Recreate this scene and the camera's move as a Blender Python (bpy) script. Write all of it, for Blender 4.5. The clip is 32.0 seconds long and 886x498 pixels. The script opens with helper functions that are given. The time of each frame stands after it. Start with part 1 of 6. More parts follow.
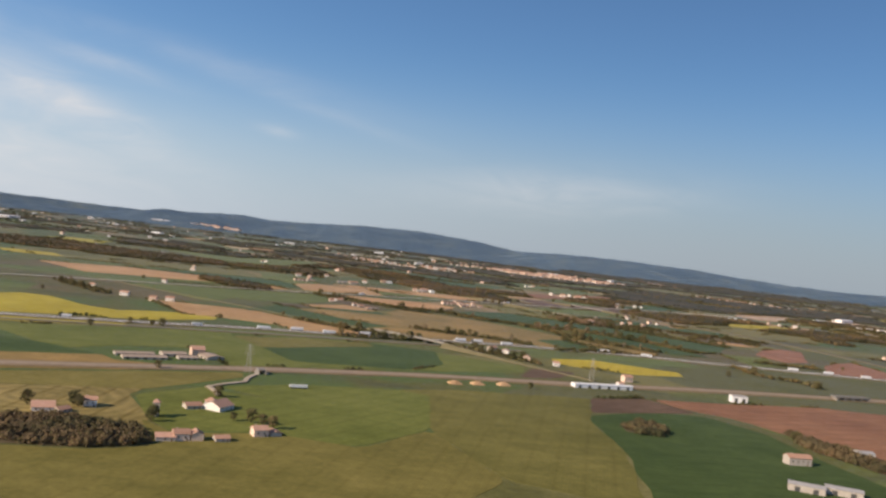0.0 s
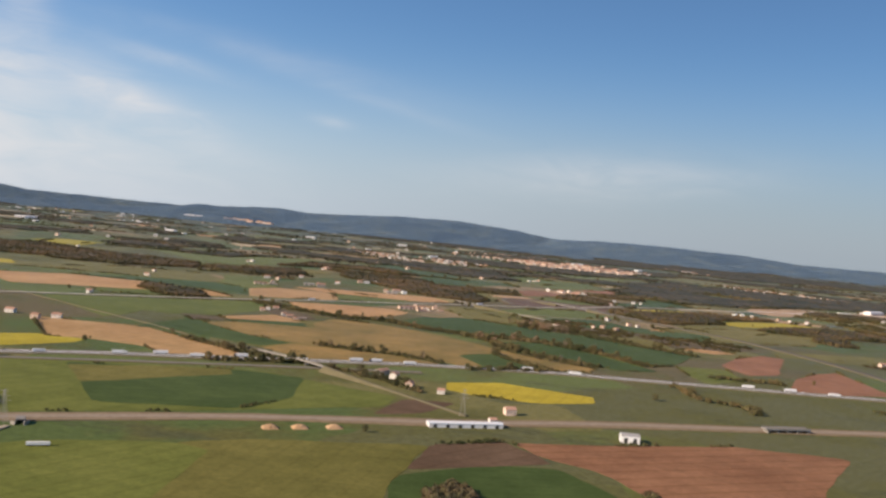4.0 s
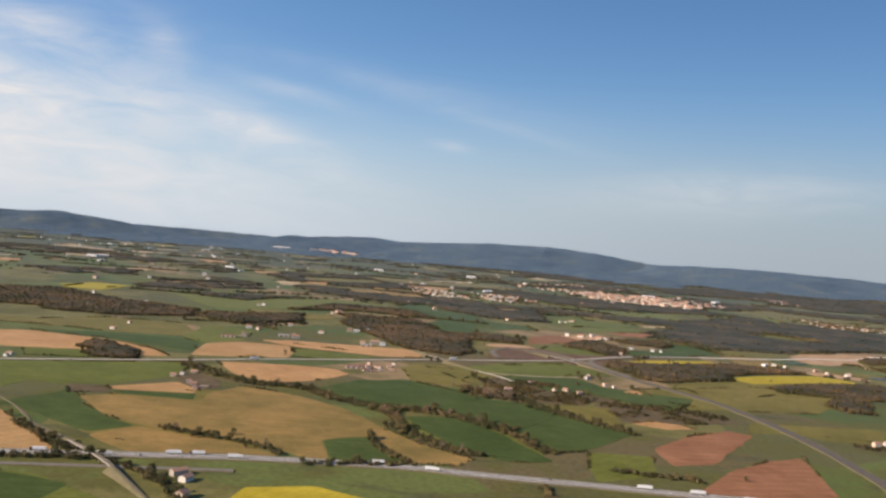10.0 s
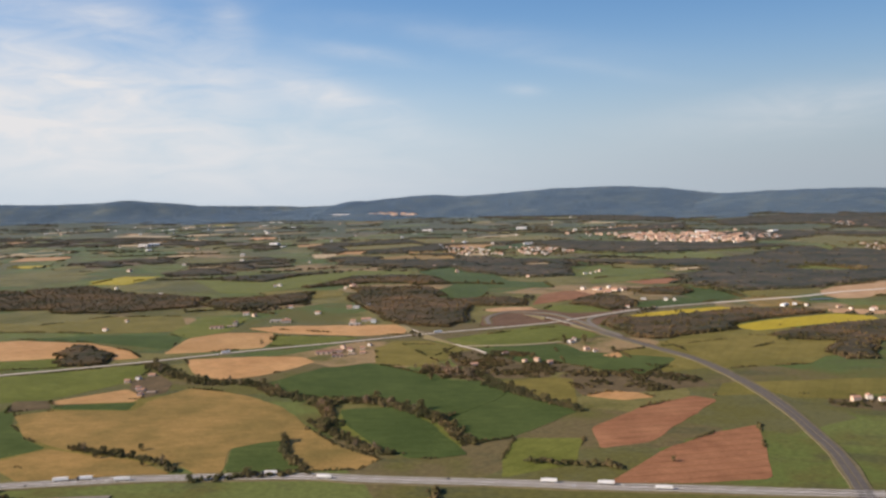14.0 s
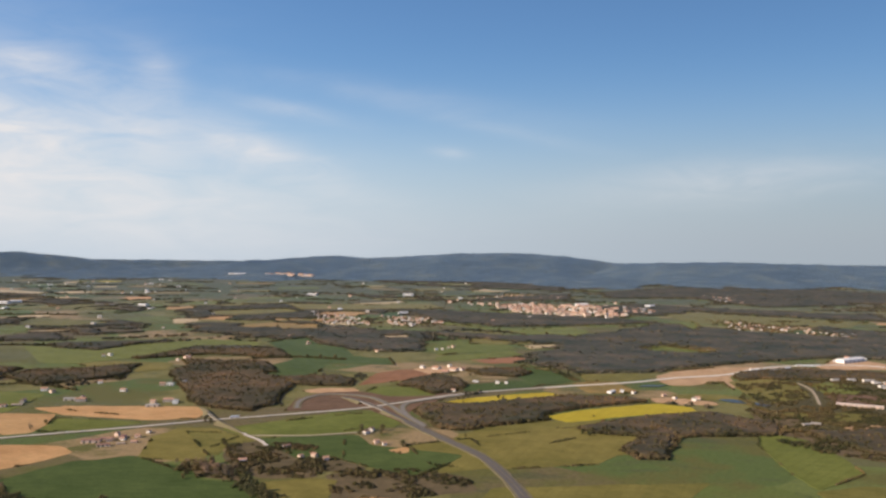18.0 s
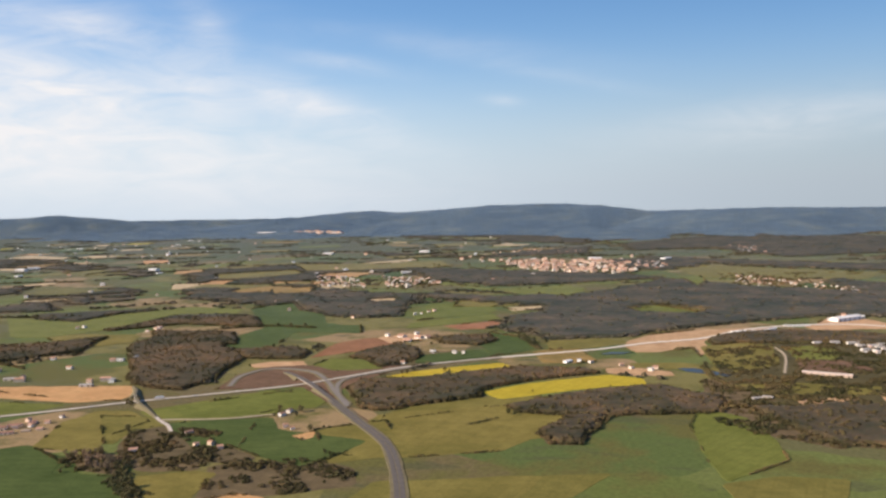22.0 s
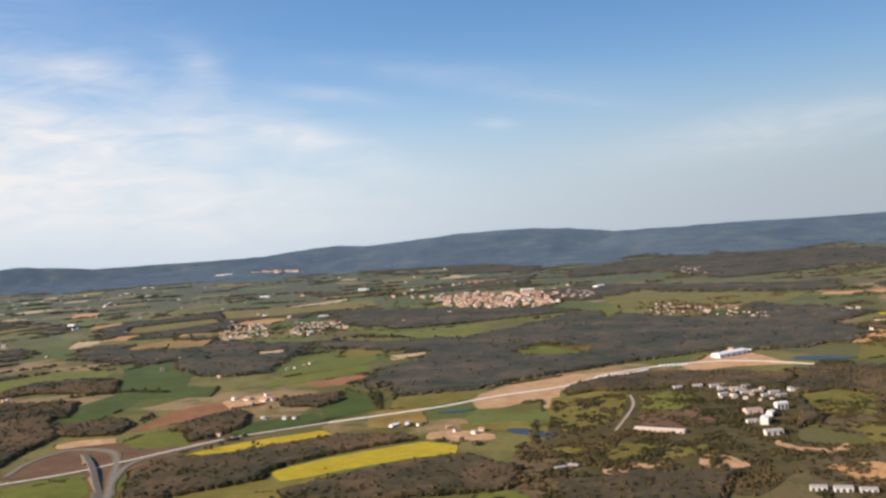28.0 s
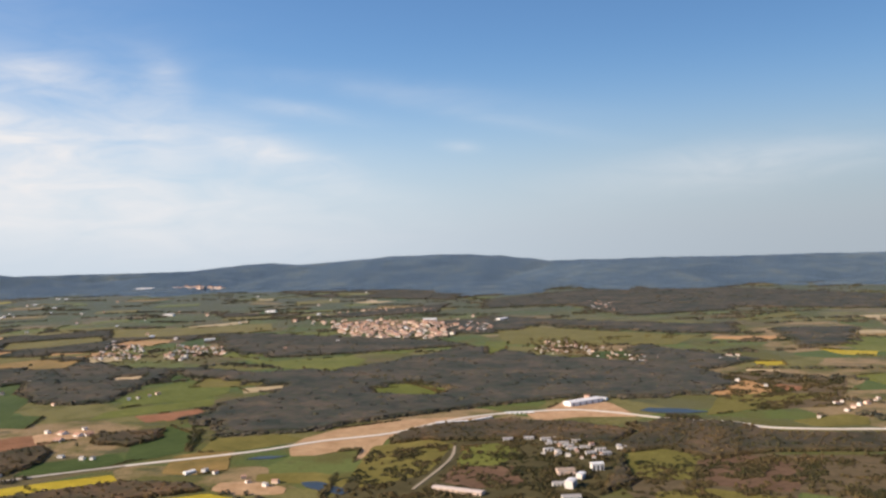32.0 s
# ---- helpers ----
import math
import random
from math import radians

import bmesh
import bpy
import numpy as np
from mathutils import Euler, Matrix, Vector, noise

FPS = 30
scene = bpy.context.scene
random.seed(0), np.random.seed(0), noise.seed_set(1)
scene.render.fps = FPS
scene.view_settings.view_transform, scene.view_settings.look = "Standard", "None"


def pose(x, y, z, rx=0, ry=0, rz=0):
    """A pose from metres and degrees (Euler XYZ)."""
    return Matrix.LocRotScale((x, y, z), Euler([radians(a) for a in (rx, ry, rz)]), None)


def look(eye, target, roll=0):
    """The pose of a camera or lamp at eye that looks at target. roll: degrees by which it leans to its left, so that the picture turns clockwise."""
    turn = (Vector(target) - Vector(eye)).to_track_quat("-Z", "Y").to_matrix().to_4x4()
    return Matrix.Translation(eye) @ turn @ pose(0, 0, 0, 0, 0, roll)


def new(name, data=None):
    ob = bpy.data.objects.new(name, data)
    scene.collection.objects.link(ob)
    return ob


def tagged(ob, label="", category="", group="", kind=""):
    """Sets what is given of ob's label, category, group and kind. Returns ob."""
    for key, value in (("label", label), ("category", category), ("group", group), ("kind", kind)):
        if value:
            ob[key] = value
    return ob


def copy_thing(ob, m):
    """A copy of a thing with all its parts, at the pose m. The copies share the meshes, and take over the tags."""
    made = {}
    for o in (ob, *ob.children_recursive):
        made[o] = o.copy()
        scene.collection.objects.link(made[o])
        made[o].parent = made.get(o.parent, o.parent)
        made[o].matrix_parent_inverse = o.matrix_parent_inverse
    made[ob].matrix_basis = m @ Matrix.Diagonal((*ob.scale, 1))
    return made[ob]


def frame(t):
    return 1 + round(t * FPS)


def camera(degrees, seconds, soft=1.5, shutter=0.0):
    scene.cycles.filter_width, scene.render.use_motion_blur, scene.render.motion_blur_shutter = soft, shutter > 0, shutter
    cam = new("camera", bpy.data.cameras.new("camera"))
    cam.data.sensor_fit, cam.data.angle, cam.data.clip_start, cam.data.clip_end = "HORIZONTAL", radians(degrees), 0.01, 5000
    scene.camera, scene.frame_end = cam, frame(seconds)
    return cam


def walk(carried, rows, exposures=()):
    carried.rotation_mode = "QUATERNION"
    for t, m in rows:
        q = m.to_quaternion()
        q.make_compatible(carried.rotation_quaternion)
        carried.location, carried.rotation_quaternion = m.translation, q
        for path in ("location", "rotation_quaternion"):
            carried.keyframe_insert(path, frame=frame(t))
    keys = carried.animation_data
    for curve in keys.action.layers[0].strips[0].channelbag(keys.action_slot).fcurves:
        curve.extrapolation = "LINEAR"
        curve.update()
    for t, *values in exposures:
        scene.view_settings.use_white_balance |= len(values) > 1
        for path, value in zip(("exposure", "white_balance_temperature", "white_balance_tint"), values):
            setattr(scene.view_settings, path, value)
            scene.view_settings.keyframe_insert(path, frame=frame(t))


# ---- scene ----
cam = camera(53.9, 32.0, soft=2.6)
# seconds, place in metres, turn in degrees
ROWS = [
    (0, 0.09, -0.11, 66.63, 89.442, -6.388, 0.009),
    (0.5, 12.3, 8.58, 69.3, 91.642, -7.812, 0.605),
    (1, 24.46, 17.19, 71.92, 91.692, -10.837, 0.194),
    (1.5, 36.58, 25.76, 74.61, 89.787, -9.777, 0.708),
    (2, 48.64, 34.46, 77.35, 89.594, -10.677, 1.872),
    (2.5, 60.59, 43.37, 80.06, 88.892, -4.608, 0.475),
    (3, 72.51, 52.35, 82.72, 89.733, -3.861, -1.786),
    (3.5, 84.45, 61.3, 85.38, 88.279, -5.606, 2.233),
    (5.5, 134.21, 95.34, 97.38, 89.693, -4.465, 5.198),
    (6, 147.1, 102.8, 100.71, 90.94, -2.558, 4.898),
    (6.5, 159.88, 109.87, 104.03, 90.902, -3.715, 5.184),
    (7, 172.31, 116.67, 107.29, 91.799, -4.879, 8.17),
    (7.5, 184.23, 123.67, 110.46, 91.516, -4.17, 11.74),
    (8, 195.85, 131.11, 113.65, 92.994, -8.973, 11.898),
    (8.5, 207.4, 138.93, 116.88, 90.57, -6.4, 10.953),
    (9, 219.01, 146.96, 120.13, 89.728, -4.606, 11.221),
    (9.5, 230.68, 155, 123.37, 89.471, -3.926, 10.886),
    (10, 242.45, 162.92, 126.53, 89.067, -4.168, 11.588),
    (10.5, 254.31, 170.66, 129.57, 87.851, -3.292, 11.981),
    (11, 266.24, 178.22, 132.44, 87.953, -2.068, 12.805),
    (11.5, 278.18, 185.68, 135.15, 87.712, -0.971, 14.182),
    (12, 290.17, 193.15, 137.73, 87.507, -0.423, 14.066),
    (12.5, 302.3, 200.76, 140.23, 85.834, 0.944, 15.18),
    (13, 314.66, 208.63, 142.67, 86.004, 2.026, 17.272),
    (13.5, 327.19, 216.81, 145.01, 86.045, 2.038, 17.058),
    (14, 339.64, 225.29, 147.18, 85.656, 1.89, 16.896),
    (14.5, 351.78, 233.99, 149.12, 86.413, 0.84, 15.221),
    (15, 363.65, 242.77, 150.9, 86.63, -0.791, 13.346),
    (15.5, 375.4, 251.63, 152.64, 86.862, -1.845, 13.09),
    (17.5, 422.11, 287.83, 160, 89.019, -0.367, 11.399),
    (18, 434.07, 296.95, 161.72, 89.5, -0.06, 11.944),
    (18.5, 446.09, 306.12, 163.47, 88.736, -1.127, 11),
    (19, 458.2, 315.31, 165.41, 84.737, -1.699, 11.681),
    (19.5, 470.54, 324.36, 167.54, 79.994, -0.069, 13.995),
    (20, 483.16, 333.22, 169.63, 83.084, -0.23, 14.019),
    (20.5, 495.97, 341.97, 171.5, 83.668, 2.953, 16.464),
    (21, 508.81, 350.76, 173.14, 85.248, 4.112, 16.711),
    (21.5, 521.52, 359.7, 174.7, 85.251, 1.235, 15.992),
    (22, 534.08, 368.83, 176.3, 86.237, 1.627, 15.483),
    (22.5, 546.57, 378.13, 177.94, 85.594, 2.15, 15.973),
    (23, 559.11, 387.52, 179.55, 85.867, 2.482, 16.163),
    (23.5, 571.78, 396.99, 181.06, 86.059, 2.634, 16.266),
    (24, 584.62, 406.52, 182.44, 85.701, 3.118, 16.671),
    (24.5, 597.59, 416.18, 183.67, 86.238, 3.518, 16.453),
    (25, 610.59, 426.08, 184.74, 86.85, 3.677, 16.376),
    (25.5, 623.6, 436.26, 185.63, 87.125, 3.946, 16.328),
    (27.5, 675.43, 479.71, 187.74, 87.721, 4.422, 15.384),
    (28, 688.6, 490.27, 188.37, 87.933, 4.697, 15.46),
    (28.5, 701.92, 500.76, 189, 87.857, 4.643, 15.533),
    (29, 715.43, 511.26, 189.59, 88.108, 4.259, 15.037),
    (29.5, 729.11, 521.84, 190.13, 88.163, 4.039, 14.615),
    (30, 742.84, 532.47, 190.65, 88.387, 3.715, 14.991),
    (30.5, 756.61, 543.12, 191.18, 88.643, 3.632, 14.751),
    (31, 770.41, 553.76, 191.78, 88.87, 3.069, 13.684),
    (31.5, 784.28, 564.32, 192.51, 88.942, 2.655, 13.124),
    (32, 798.28, 574.69, 193.42, 89.14, 2.151, 12.831),
]
walk(cam, [(t, pose(*at)) for t, *at in ROWS], [(0, 0.2), (6, 0.27), (13, 0.3), (17.5, 0.3), (19, 0.32), (20, 0.45), (23, 0.5), (32, 0.42)])

# ---- sky and sun ----
SUN_FROM = Vector((-0.84, -0.54, 0.0)).normalized()   # late afternoon light from the west
SUN_HEIGHT = radians(28)


def cirrus(nt, ray_out, wide_noise, az, el, long_, thick, slope, amount):
    """One band of high cloud at an azimuth left of north and a height, as a soft factor."""
    a, e, s = radians(az), radians(el), radians(slope)
    c = Vector((-math.sin(a) * math.cos(e), math.cos(a) * math.cos(e), math.sin(e)))
    right = Vector((math.cos(a), math.sin(a), 0))
    up = right.cross(c)
    u = right * math.cos(s) + up * math.sin(s)
    v = up * math.cos(s) - right * math.sin(s)
    n = nt.nodes

    def dot(w, size):
        d = n.new("ShaderNodeVectorMath"); d.operation = "DOT_PRODUCT"
        nt.links.new(ray_out, d.inputs[0]); d.inputs[1].default_value = w
        m = n.new("ShaderNodeMath"); m.operation = "SUBTRACT"
        nt.links.new(d.outputs["Value"], m.inputs[0]); m.inputs[1].default_value = c.dot(w)
        q = n.new("ShaderNodeMath"); q.operation = "DIVIDE"
        nt.links.new(m.outputs[0], q.inputs[0]); q.inputs[1].default_value = radians(size)
        p = n.new("ShaderNodeMath"); p.operation = "MULTIPLY"
        nt.links.new(q.outputs[0], p.inputs[0]); nt.links.new(q.outputs[0], p.inputs[1])
        return p.outputs[0]
    add = n.new("ShaderNodeMath"); add.operation = "ADD"
    nt.links.new(dot(u, long_), add.inputs[0]); nt.links.new(dot(v, thick), add.inputs[1])
    neg = n.new("ShaderNodeMath"); neg.operation = "MULTIPLY"; neg.inputs[1].default_value = -1
    nt.links.new(add.outputs[0], neg.inputs[0])
    ex = n.new("ShaderNodeMath"); ex.operation = "EXPONENT"
    nt.links.new(neg.outputs[0], ex.inputs[0])
    am = n.new("ShaderNodeMath"); am.operation = "MULTIPLY"; am.inputs[1].default_value = amount
    nt.links.new(ex.outputs[0], am.inputs[0])
    tx = n.new("ShaderNodeMath"); tx.operation = "MULTIPLY"
    nt.links.new(am.outputs[0], tx.inputs[0]); nt.links.new(wide_noise, tx.inputs[1])
    return tx.outputs[0]


def make_world():
    w = bpy.data.worlds.new("world")
    scene.world = w
    w.use_nodes = True
    nt = w.node_tree
    n, l = nt.nodes, nt.links
    bg = n["Background"]
    sky = n.new("ShaderNodeTexSky")
    sky.sky_type, sky.sun_disc = "NISHITA", False
    sky.sun_elevation = SUN_HEIGHT
    sky.sun_rotation = math.atan2(SUN_FROM.x, SUN_FROM.y)
    sky.altitude, sky.air_density, sky.dust_density, sky.ozone_density = 300, SKY_AIR, SKY_DUST, 4.5
    co = n.new("ShaderNodeTexCoord")
    mp = n.new("ShaderNodeMapping")
    mp.inputs["Rotation"].default_value = (0, radians(18), 0)
    mp.inputs["Scale"].default_value = (7, 7, 26)
    l.new(co.outputs["Generated"], mp.inputs["Vector"])
    nz = n.new("ShaderNodeTexNoise")
    nz.inputs["Scale"].default_value, nz.inputs["Detail"].default_value = 1.6, 7
    nz.inputs["Roughness"].default_value, nz.inputs["Distortion"].default_value = 0.58, 0.6
    l.new(mp.outputs[0], nz.inputs["Vector"])
    rg = n.new("ShaderNodeMapRange")
    rg.inputs["From Min"].default_value, rg.inputs["From Max"].default_value = 0.1, 0.82
    l.new(nz.outputs["Fac"], rg.inputs["Value"])
    bands = [(23, 5.4, 5.4, 1.1, -20, 0.75), (39, 7.1, 7.5, 1.8, -13, 0.75), (36.5, 10.2, 6.5, 1.2, -12, 0.65),
             (31, 6.9, 2.8, 0.9, -16, 0.45), (21.5, 8.4, 3.4, 0.5, -9, 0.42), (11.4, 5.8, 1.2, 0.35, -5, 0.5),
             (30, 10.3, 1.8, 1.1, -45, 0.42), (46, 4.5, 15, 3.6, -8, 0.85), (36, 3.0, 14, 2.6, -10, 0.6), (62, 9, 16, 6, -8, 0.8),
             (75, 22, 25, 9, -10, 0.6), (-6, 3.8, 9, 1.4, 4, 0.5), (15, 9.4, 9, 0.8, -8, 0.2), (8, 7.3, 6, 0.5, -12, 0.18),
             (35, 9, 9, 5, -25, 0.12), (25, 4, 10, 3.5, -15, 0.22)]
    total = None
    for b in bands:
        o = cirrus(nt, co.outputs["Generated"], rg.outputs[0], *b)
        if total is None:
            total = o
        else:
            m = n.new("ShaderNodeMath"); m.operation = "ADD"; m.use_clamp = True
            l.new(total, m.inputs[0]); l.new(o, m.inputs[1])
            total = m.outputs[0]
    # pale moist air along the whole horizon
    sep = n.new("ShaderNodeSeparateXYZ")
    l.new(co.outputs["Generated"], sep.inputs[0])
    low = n.new("ShaderNodeMapRange"); low.interpolation_type = "SMOOTHERSTEP"
    for k, v in (("From Min", 0.27), ("From Max", -0.02), ("To Min", 0.0), ("To Max", 0.9)):
        low.inputs[k].default_value = v
    l.new(sep.outputs["Z"], low.inputs["Value"])
    pw = n.new("ShaderNodeMath"); pw.operation = "POWER"; pw.inputs[1].default_value = 1.7
    l.new(low.outputs[0], pw.inputs[0])
    deep = n.new("ShaderNodeMix"); deep.data_type, deep.blend_type = "RGBA", "MULTIPLY"
    deep.inputs["Factor"].default_value = 1.0
    l.new(sky.outputs[0], deep.inputs["A"])
    deep.inputs["B"].default_value = (0.86, 1.0, 1.13, 1)
    mist = n.new("ShaderNodeMix"); mist.data_type = "RGBA"
    l.new(pw.outputs[0], mist.inputs["Factor"])
    l.new(deep.outputs["Result"], mist.inputs["A"])
    mist.inputs["B"].default_value = MIST
    # the moist air is brighter on the sun's side of the sky
    side = n.new("ShaderNodeVectorMath"); side.operation = "DOT_PRODUCT"
    l.new(co.outputs["Generated"], side.inputs[0]); side.inputs[1].default_value = SUN_FROM
    glow = n.new("ShaderNodeMapRange"); glow.interpolation_type = "SMOOTHSTEP"
    for k, v in (("From Min", -0.95), ("From Max", 0.05), ("To Min", 0.66), ("To Max", 1.06)):
        glow.inputs[k].default_value = v
    l.new(side.outputs["Value"], glow.inputs["Value"])
    sided = n.new("ShaderNodeMix"); sided.data_type, sided.blend_type = "RGBA", "MULTIPLY"
    sided.inputs["Factor"].default_value = 1.0
    l.new(mist.outputs["Result"], sided.inputs["A"]); l.new(glow.outputs[0], sided.inputs["B"])
    mix = n.new("ShaderNodeMix"); mix.data_type = "RGBA"
    l.new(total, mix.inputs["Factor"])
    l.new(sided.outputs["Result"], mix.inputs["A"])
    mix.inputs["B"].default_value = CLOUD
    l.new(mix.outputs["Result"], bg.inputs["Color"])
    bg.inputs["Strength"].default_value = SKY


SKY, SKY_AIR, SKY_DUST, CLOUD, MIST = 0.094, 1.05, 0.35, (6.8, 6.7, 6.8, 1), (4.8, 5.45, 6.35, 1)
make_world()
sun = new("sun", bpy.data.lights.new("sun", "SUN"))
sun.data.energy, sun.data.angle, sun.data.color = 5.4, radians(0.6), (1.0, 0.79, 0.58)
sun.matrix_world = look(SUN_FROM * math.cos(SUN_HEIGHT) * 100 + Vector((0, 0, 100 * math.sin(SUN_HEIGHT))), (0, 0, 0))


# ---- materials ----
def material(name, rough=0.9, metal=0.0, spec=0.3):
    m = bpy.data.materials.new(name)
    m.use_nodes = True
    nt = m.node_tree
    b = nt.nodes["Principled BSDF"]
    b.inputs["Roughness"].default_value, b.inputs["Metallic"].default_value = rough, metal
    b.inputs["Specular IOR Level"].default_value = spec
    return m, nt, b


def haze_sheen(b, weight, rough=0.45, tint=(0.62, 0.72, 0.9)):
    """Bluish sheen, stronger at low angles, that paints distance haze onto a surface."""
    b.inputs["Sheen Weight"].default_value, b.inputs["Sheen Roughness"].default_value = weight, rough
    b.inputs["Sheen Tint"].default_value = (*tint, 1)


def node(nt, kind, **values):
    nd = nt.nodes.new(kind)
    for k, v in values.items():
        nd.inputs[k.replace("_", " ")].default_value = v
    return nd


def ramp(nt, fac, stops, step=False):
    r = nt.nodes.new("ShaderNodeValToRGB")
    r.color_ramp.interpolation = "CONSTANT" if step else "LINEAR"
    while len(r.color_ramp.elements) < len(stops):
        r.color_ramp.elements.new(0.5)
    for e, (p, c) in zip(r.color_ramp.elements, stops):
        e.position, e.color = p, (*c, 1)
    nt.links.new(fac, r.inputs["Fac"])
    return r.outputs["Color"]


def mixed(nt, fac, a, b, blend="MIX"):
    m = nt.nodes.new("ShaderNodeMix")
    m.data_type, m.blend_type = "RGBA", blend
    for sock, v in (("Factor", fac), ("A", a), ("B", b)):
        if isinstance(v, bpy.types.NodeSocket):
            nt.links.new(v, m.inputs[sock])
        elif sock == "Factor":
            m.inputs[sock].default_value = v
        else:
            m.inputs[sock].default_value = (*v, 1)
    return m.outputs["Result"]


def place(nt, scale=(1, 1, 1), turn=0.0, world=True):
    g = nt.nodes.new("ShaderNodeNewGeometry" if world else "ShaderNodeTexCoord")
    mp = nt.nodes.new("ShaderNodeMapping")
    mp.inputs["Scale"].default_value, mp.inputs["Rotation"].default_value = scale, (0, 0, radians(turn))
    nt.links.new(g.outputs["Position" if world else "Object"], mp.inputs["Vector"])
    return mp.outputs[0]


def noise_fac(nt, at, scale, detail=6, rough=0.6):
    z = node(nt, "ShaderNodeTexNoise", Scale=scale, Detail=detail, Roughness=rough)
    nt.links.new(at, z.inputs["Vector"])
    return z.outputs["Fac"]


def bump(nt, b, h, strength, dist):
    bp = node(nt, "ShaderNodeBump", Strength=strength, Distance=dist)
    nt.links.new(h, bp.inputs["Height"])
    nt.links.new(bp.outputs[0], b.inputs["Normal"])


def crop(name, dark, light, rows=0.25, turn=30.0, patch=0.02, mown=None):
    """A field: broad stains, fine grain and faint drill lines, tinted from field to field."""
    m, nt, b = material(name, 0.95, 0, 0.03)
    # distance haze over the crops, put on as a bluish sheen
    haze_sheen(b, 0.3, 0.15, (0.7, 0.8, 1.0))
    at = place(nt)
    broad = noise_fac(nt, at, patch, 5, 0.62)
    col = ramp(nt, broad, [(0.3, dark), (0.68, light)])
    fine = noise_fac(nt, at, 0.45, 4, 0.7)
    col = mixed(nt, 0.5, col, ramp(nt, fine, [(0.3, (0.62, 0.62, 0.6)), (0.7, (1.25, 1.22, 1.18))]), "MULTIPLY")
    wv = node(nt, "ShaderNodeTexWave", Scale=0.06 if mown else 0.28, Distortion=1.2, Detail=2.0)
    lines = place(nt, (1, 1, 1), 0 if mown else turn)
    if mown:
        wv.wave_type, wv.rings_direction = "RINGS", "Z"
        lines.node.inputs["Location"].default_value = (-mown[0], -mown[1], 0)
    nt.links.new(lines, wv.inputs["Vector"])
    col = mixed(nt, rows, col, ramp(nt, wv.outputs["Fac"], [(0.0, (0.72, 0.72, 0.7)), (1.0, (1.15, 1.12, 1.1))]), "MULTIPLY")
    mid = noise_fac(nt, place(nt, (1, 1.8, 1), turn + 20), 0.07, 5, 0.65)
    col = mixed(nt, 0.5, col, ramp(nt, mid, [(0.33, (0.72, 0.74, 0.7)), (0.67, (1.28, 1.24, 1.22))]), "MULTIPLY")
    tram = node(nt, "ShaderNodeTexWave", Scale=0.035, Distortion=0.4, Detail=1.0)
    nt.links.new(place(nt, (1, 1, 1), turn), tram.inputs["Vector"])
    col = mixed(nt, rows * 1.6, col, ramp(nt, tram.outputs["Fac"], [(0.9, (1, 1, 1)), (0.98, (0.72, 0.7, 0.62))]), "MULTIPLY")
    oi = nt.nodes.new("ShaderNodeObjectInfo")
    col = mixed(nt, 0.55, col, ramp(nt, oi.outputs["Random"], [(0, (0.78, 0.84, 0.8)), (1, (1.18, 1.1, 1.1))]), "MULTIPLY")
    nt.links.new(col, b.inputs["Base Color"])
    bump(nt, b, fine, 0.5, 0.3)
    return m


CROPS = {
    "wheat": crop("young_wheat", (0.12, 0.142, 0.034), (0.175, 0.192, 0.052)),
    "deepgreen": crop("dense_wheat", (0.058, 0.088, 0.028), (0.086, 0.12, 0.04), 0.2, 75),
    "pasture": crop("pasture_grass", (0.14, 0.13, 0.037), (0.21, 0.185, 0.058), 0.15, 10),
    "stubble": crop("dry_stubble", (0.18, 0.145, 0.052), (0.35, 0.235, 0.09), 0.14, 55),
    "mown": crop("mown_dry_grass", (0.2, 0.165, 0.062), (0.3, 0.245, 0.1), 0.6, 0, 0.03, (-128, 292)),
    "clay": crop("bare_clay", (0.42, 0.25, 0.115), (0.54, 0.345, 0.17), 0.3, 20),
    "plough": crop("red_ploughed_soil", (0.23, 0.115, 0.065), (0.33, 0.175, 0.10), 0.4, 65),
    "fallow": crop("brown_fallow_soil", (0.115, 0.075, 0.05), (0.18, 0.12, 0.08), 0.3, 40),
    "rape": crop("flowering_rapeseed", (0.37, 0.3, 0.033), (0.48, 0.395, 0.05), 0.2, 15),
    "pale": crop("pale_straw", (0.42, 0.34, 0.20), (0.55, 0.45, 0.29), 0.3, 5),
    "dirt": crop("raw_earth", (0.4, 0.25, 0.14), (0.56, 0.385, 0.235), 0.1, 0, 0.06),
    "heath": crop("brown_heath", (0.075, 0.066, 0.034), (0.125, 0.105, 0.052), 0.05, 0, 0.05),
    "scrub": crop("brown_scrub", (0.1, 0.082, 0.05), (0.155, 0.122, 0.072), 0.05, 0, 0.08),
}
LABELS = {
    "wheat": ("wheat_field", "bright green field of young wheat"), "deepgreen": ("wheat_field", "deep green field of dense young wheat"),
    "pasture": ("meadow", "yellowish green meadow of short grass"), "stubble": ("stubble_field", "dull tan field of dry stubble"),
    "mown": ("hay_meadow", "tan meadow with curved mowing lines"),
    "clay": ("bare_field", "pale orange field of bare dry clay"), "plough": ("ploughed_field", "reddish brown freshly ploughed field"),
    "fallow": ("fallow_field", "dark brown field of fallow soil"), "rape": ("rapeseed_field", "bright yellow field of flowering rapeseed"),
    "pale": ("straw_field", "pale straw-coloured field among the woods"), "dirt": ("earthwork", "raw pale earth of a cleared worksite"),
    "heath": ("heath", "brownish olive heath with rough grass"),
    "scrub": ("scrub_patch", "brown patch of low dry scrub"),
}


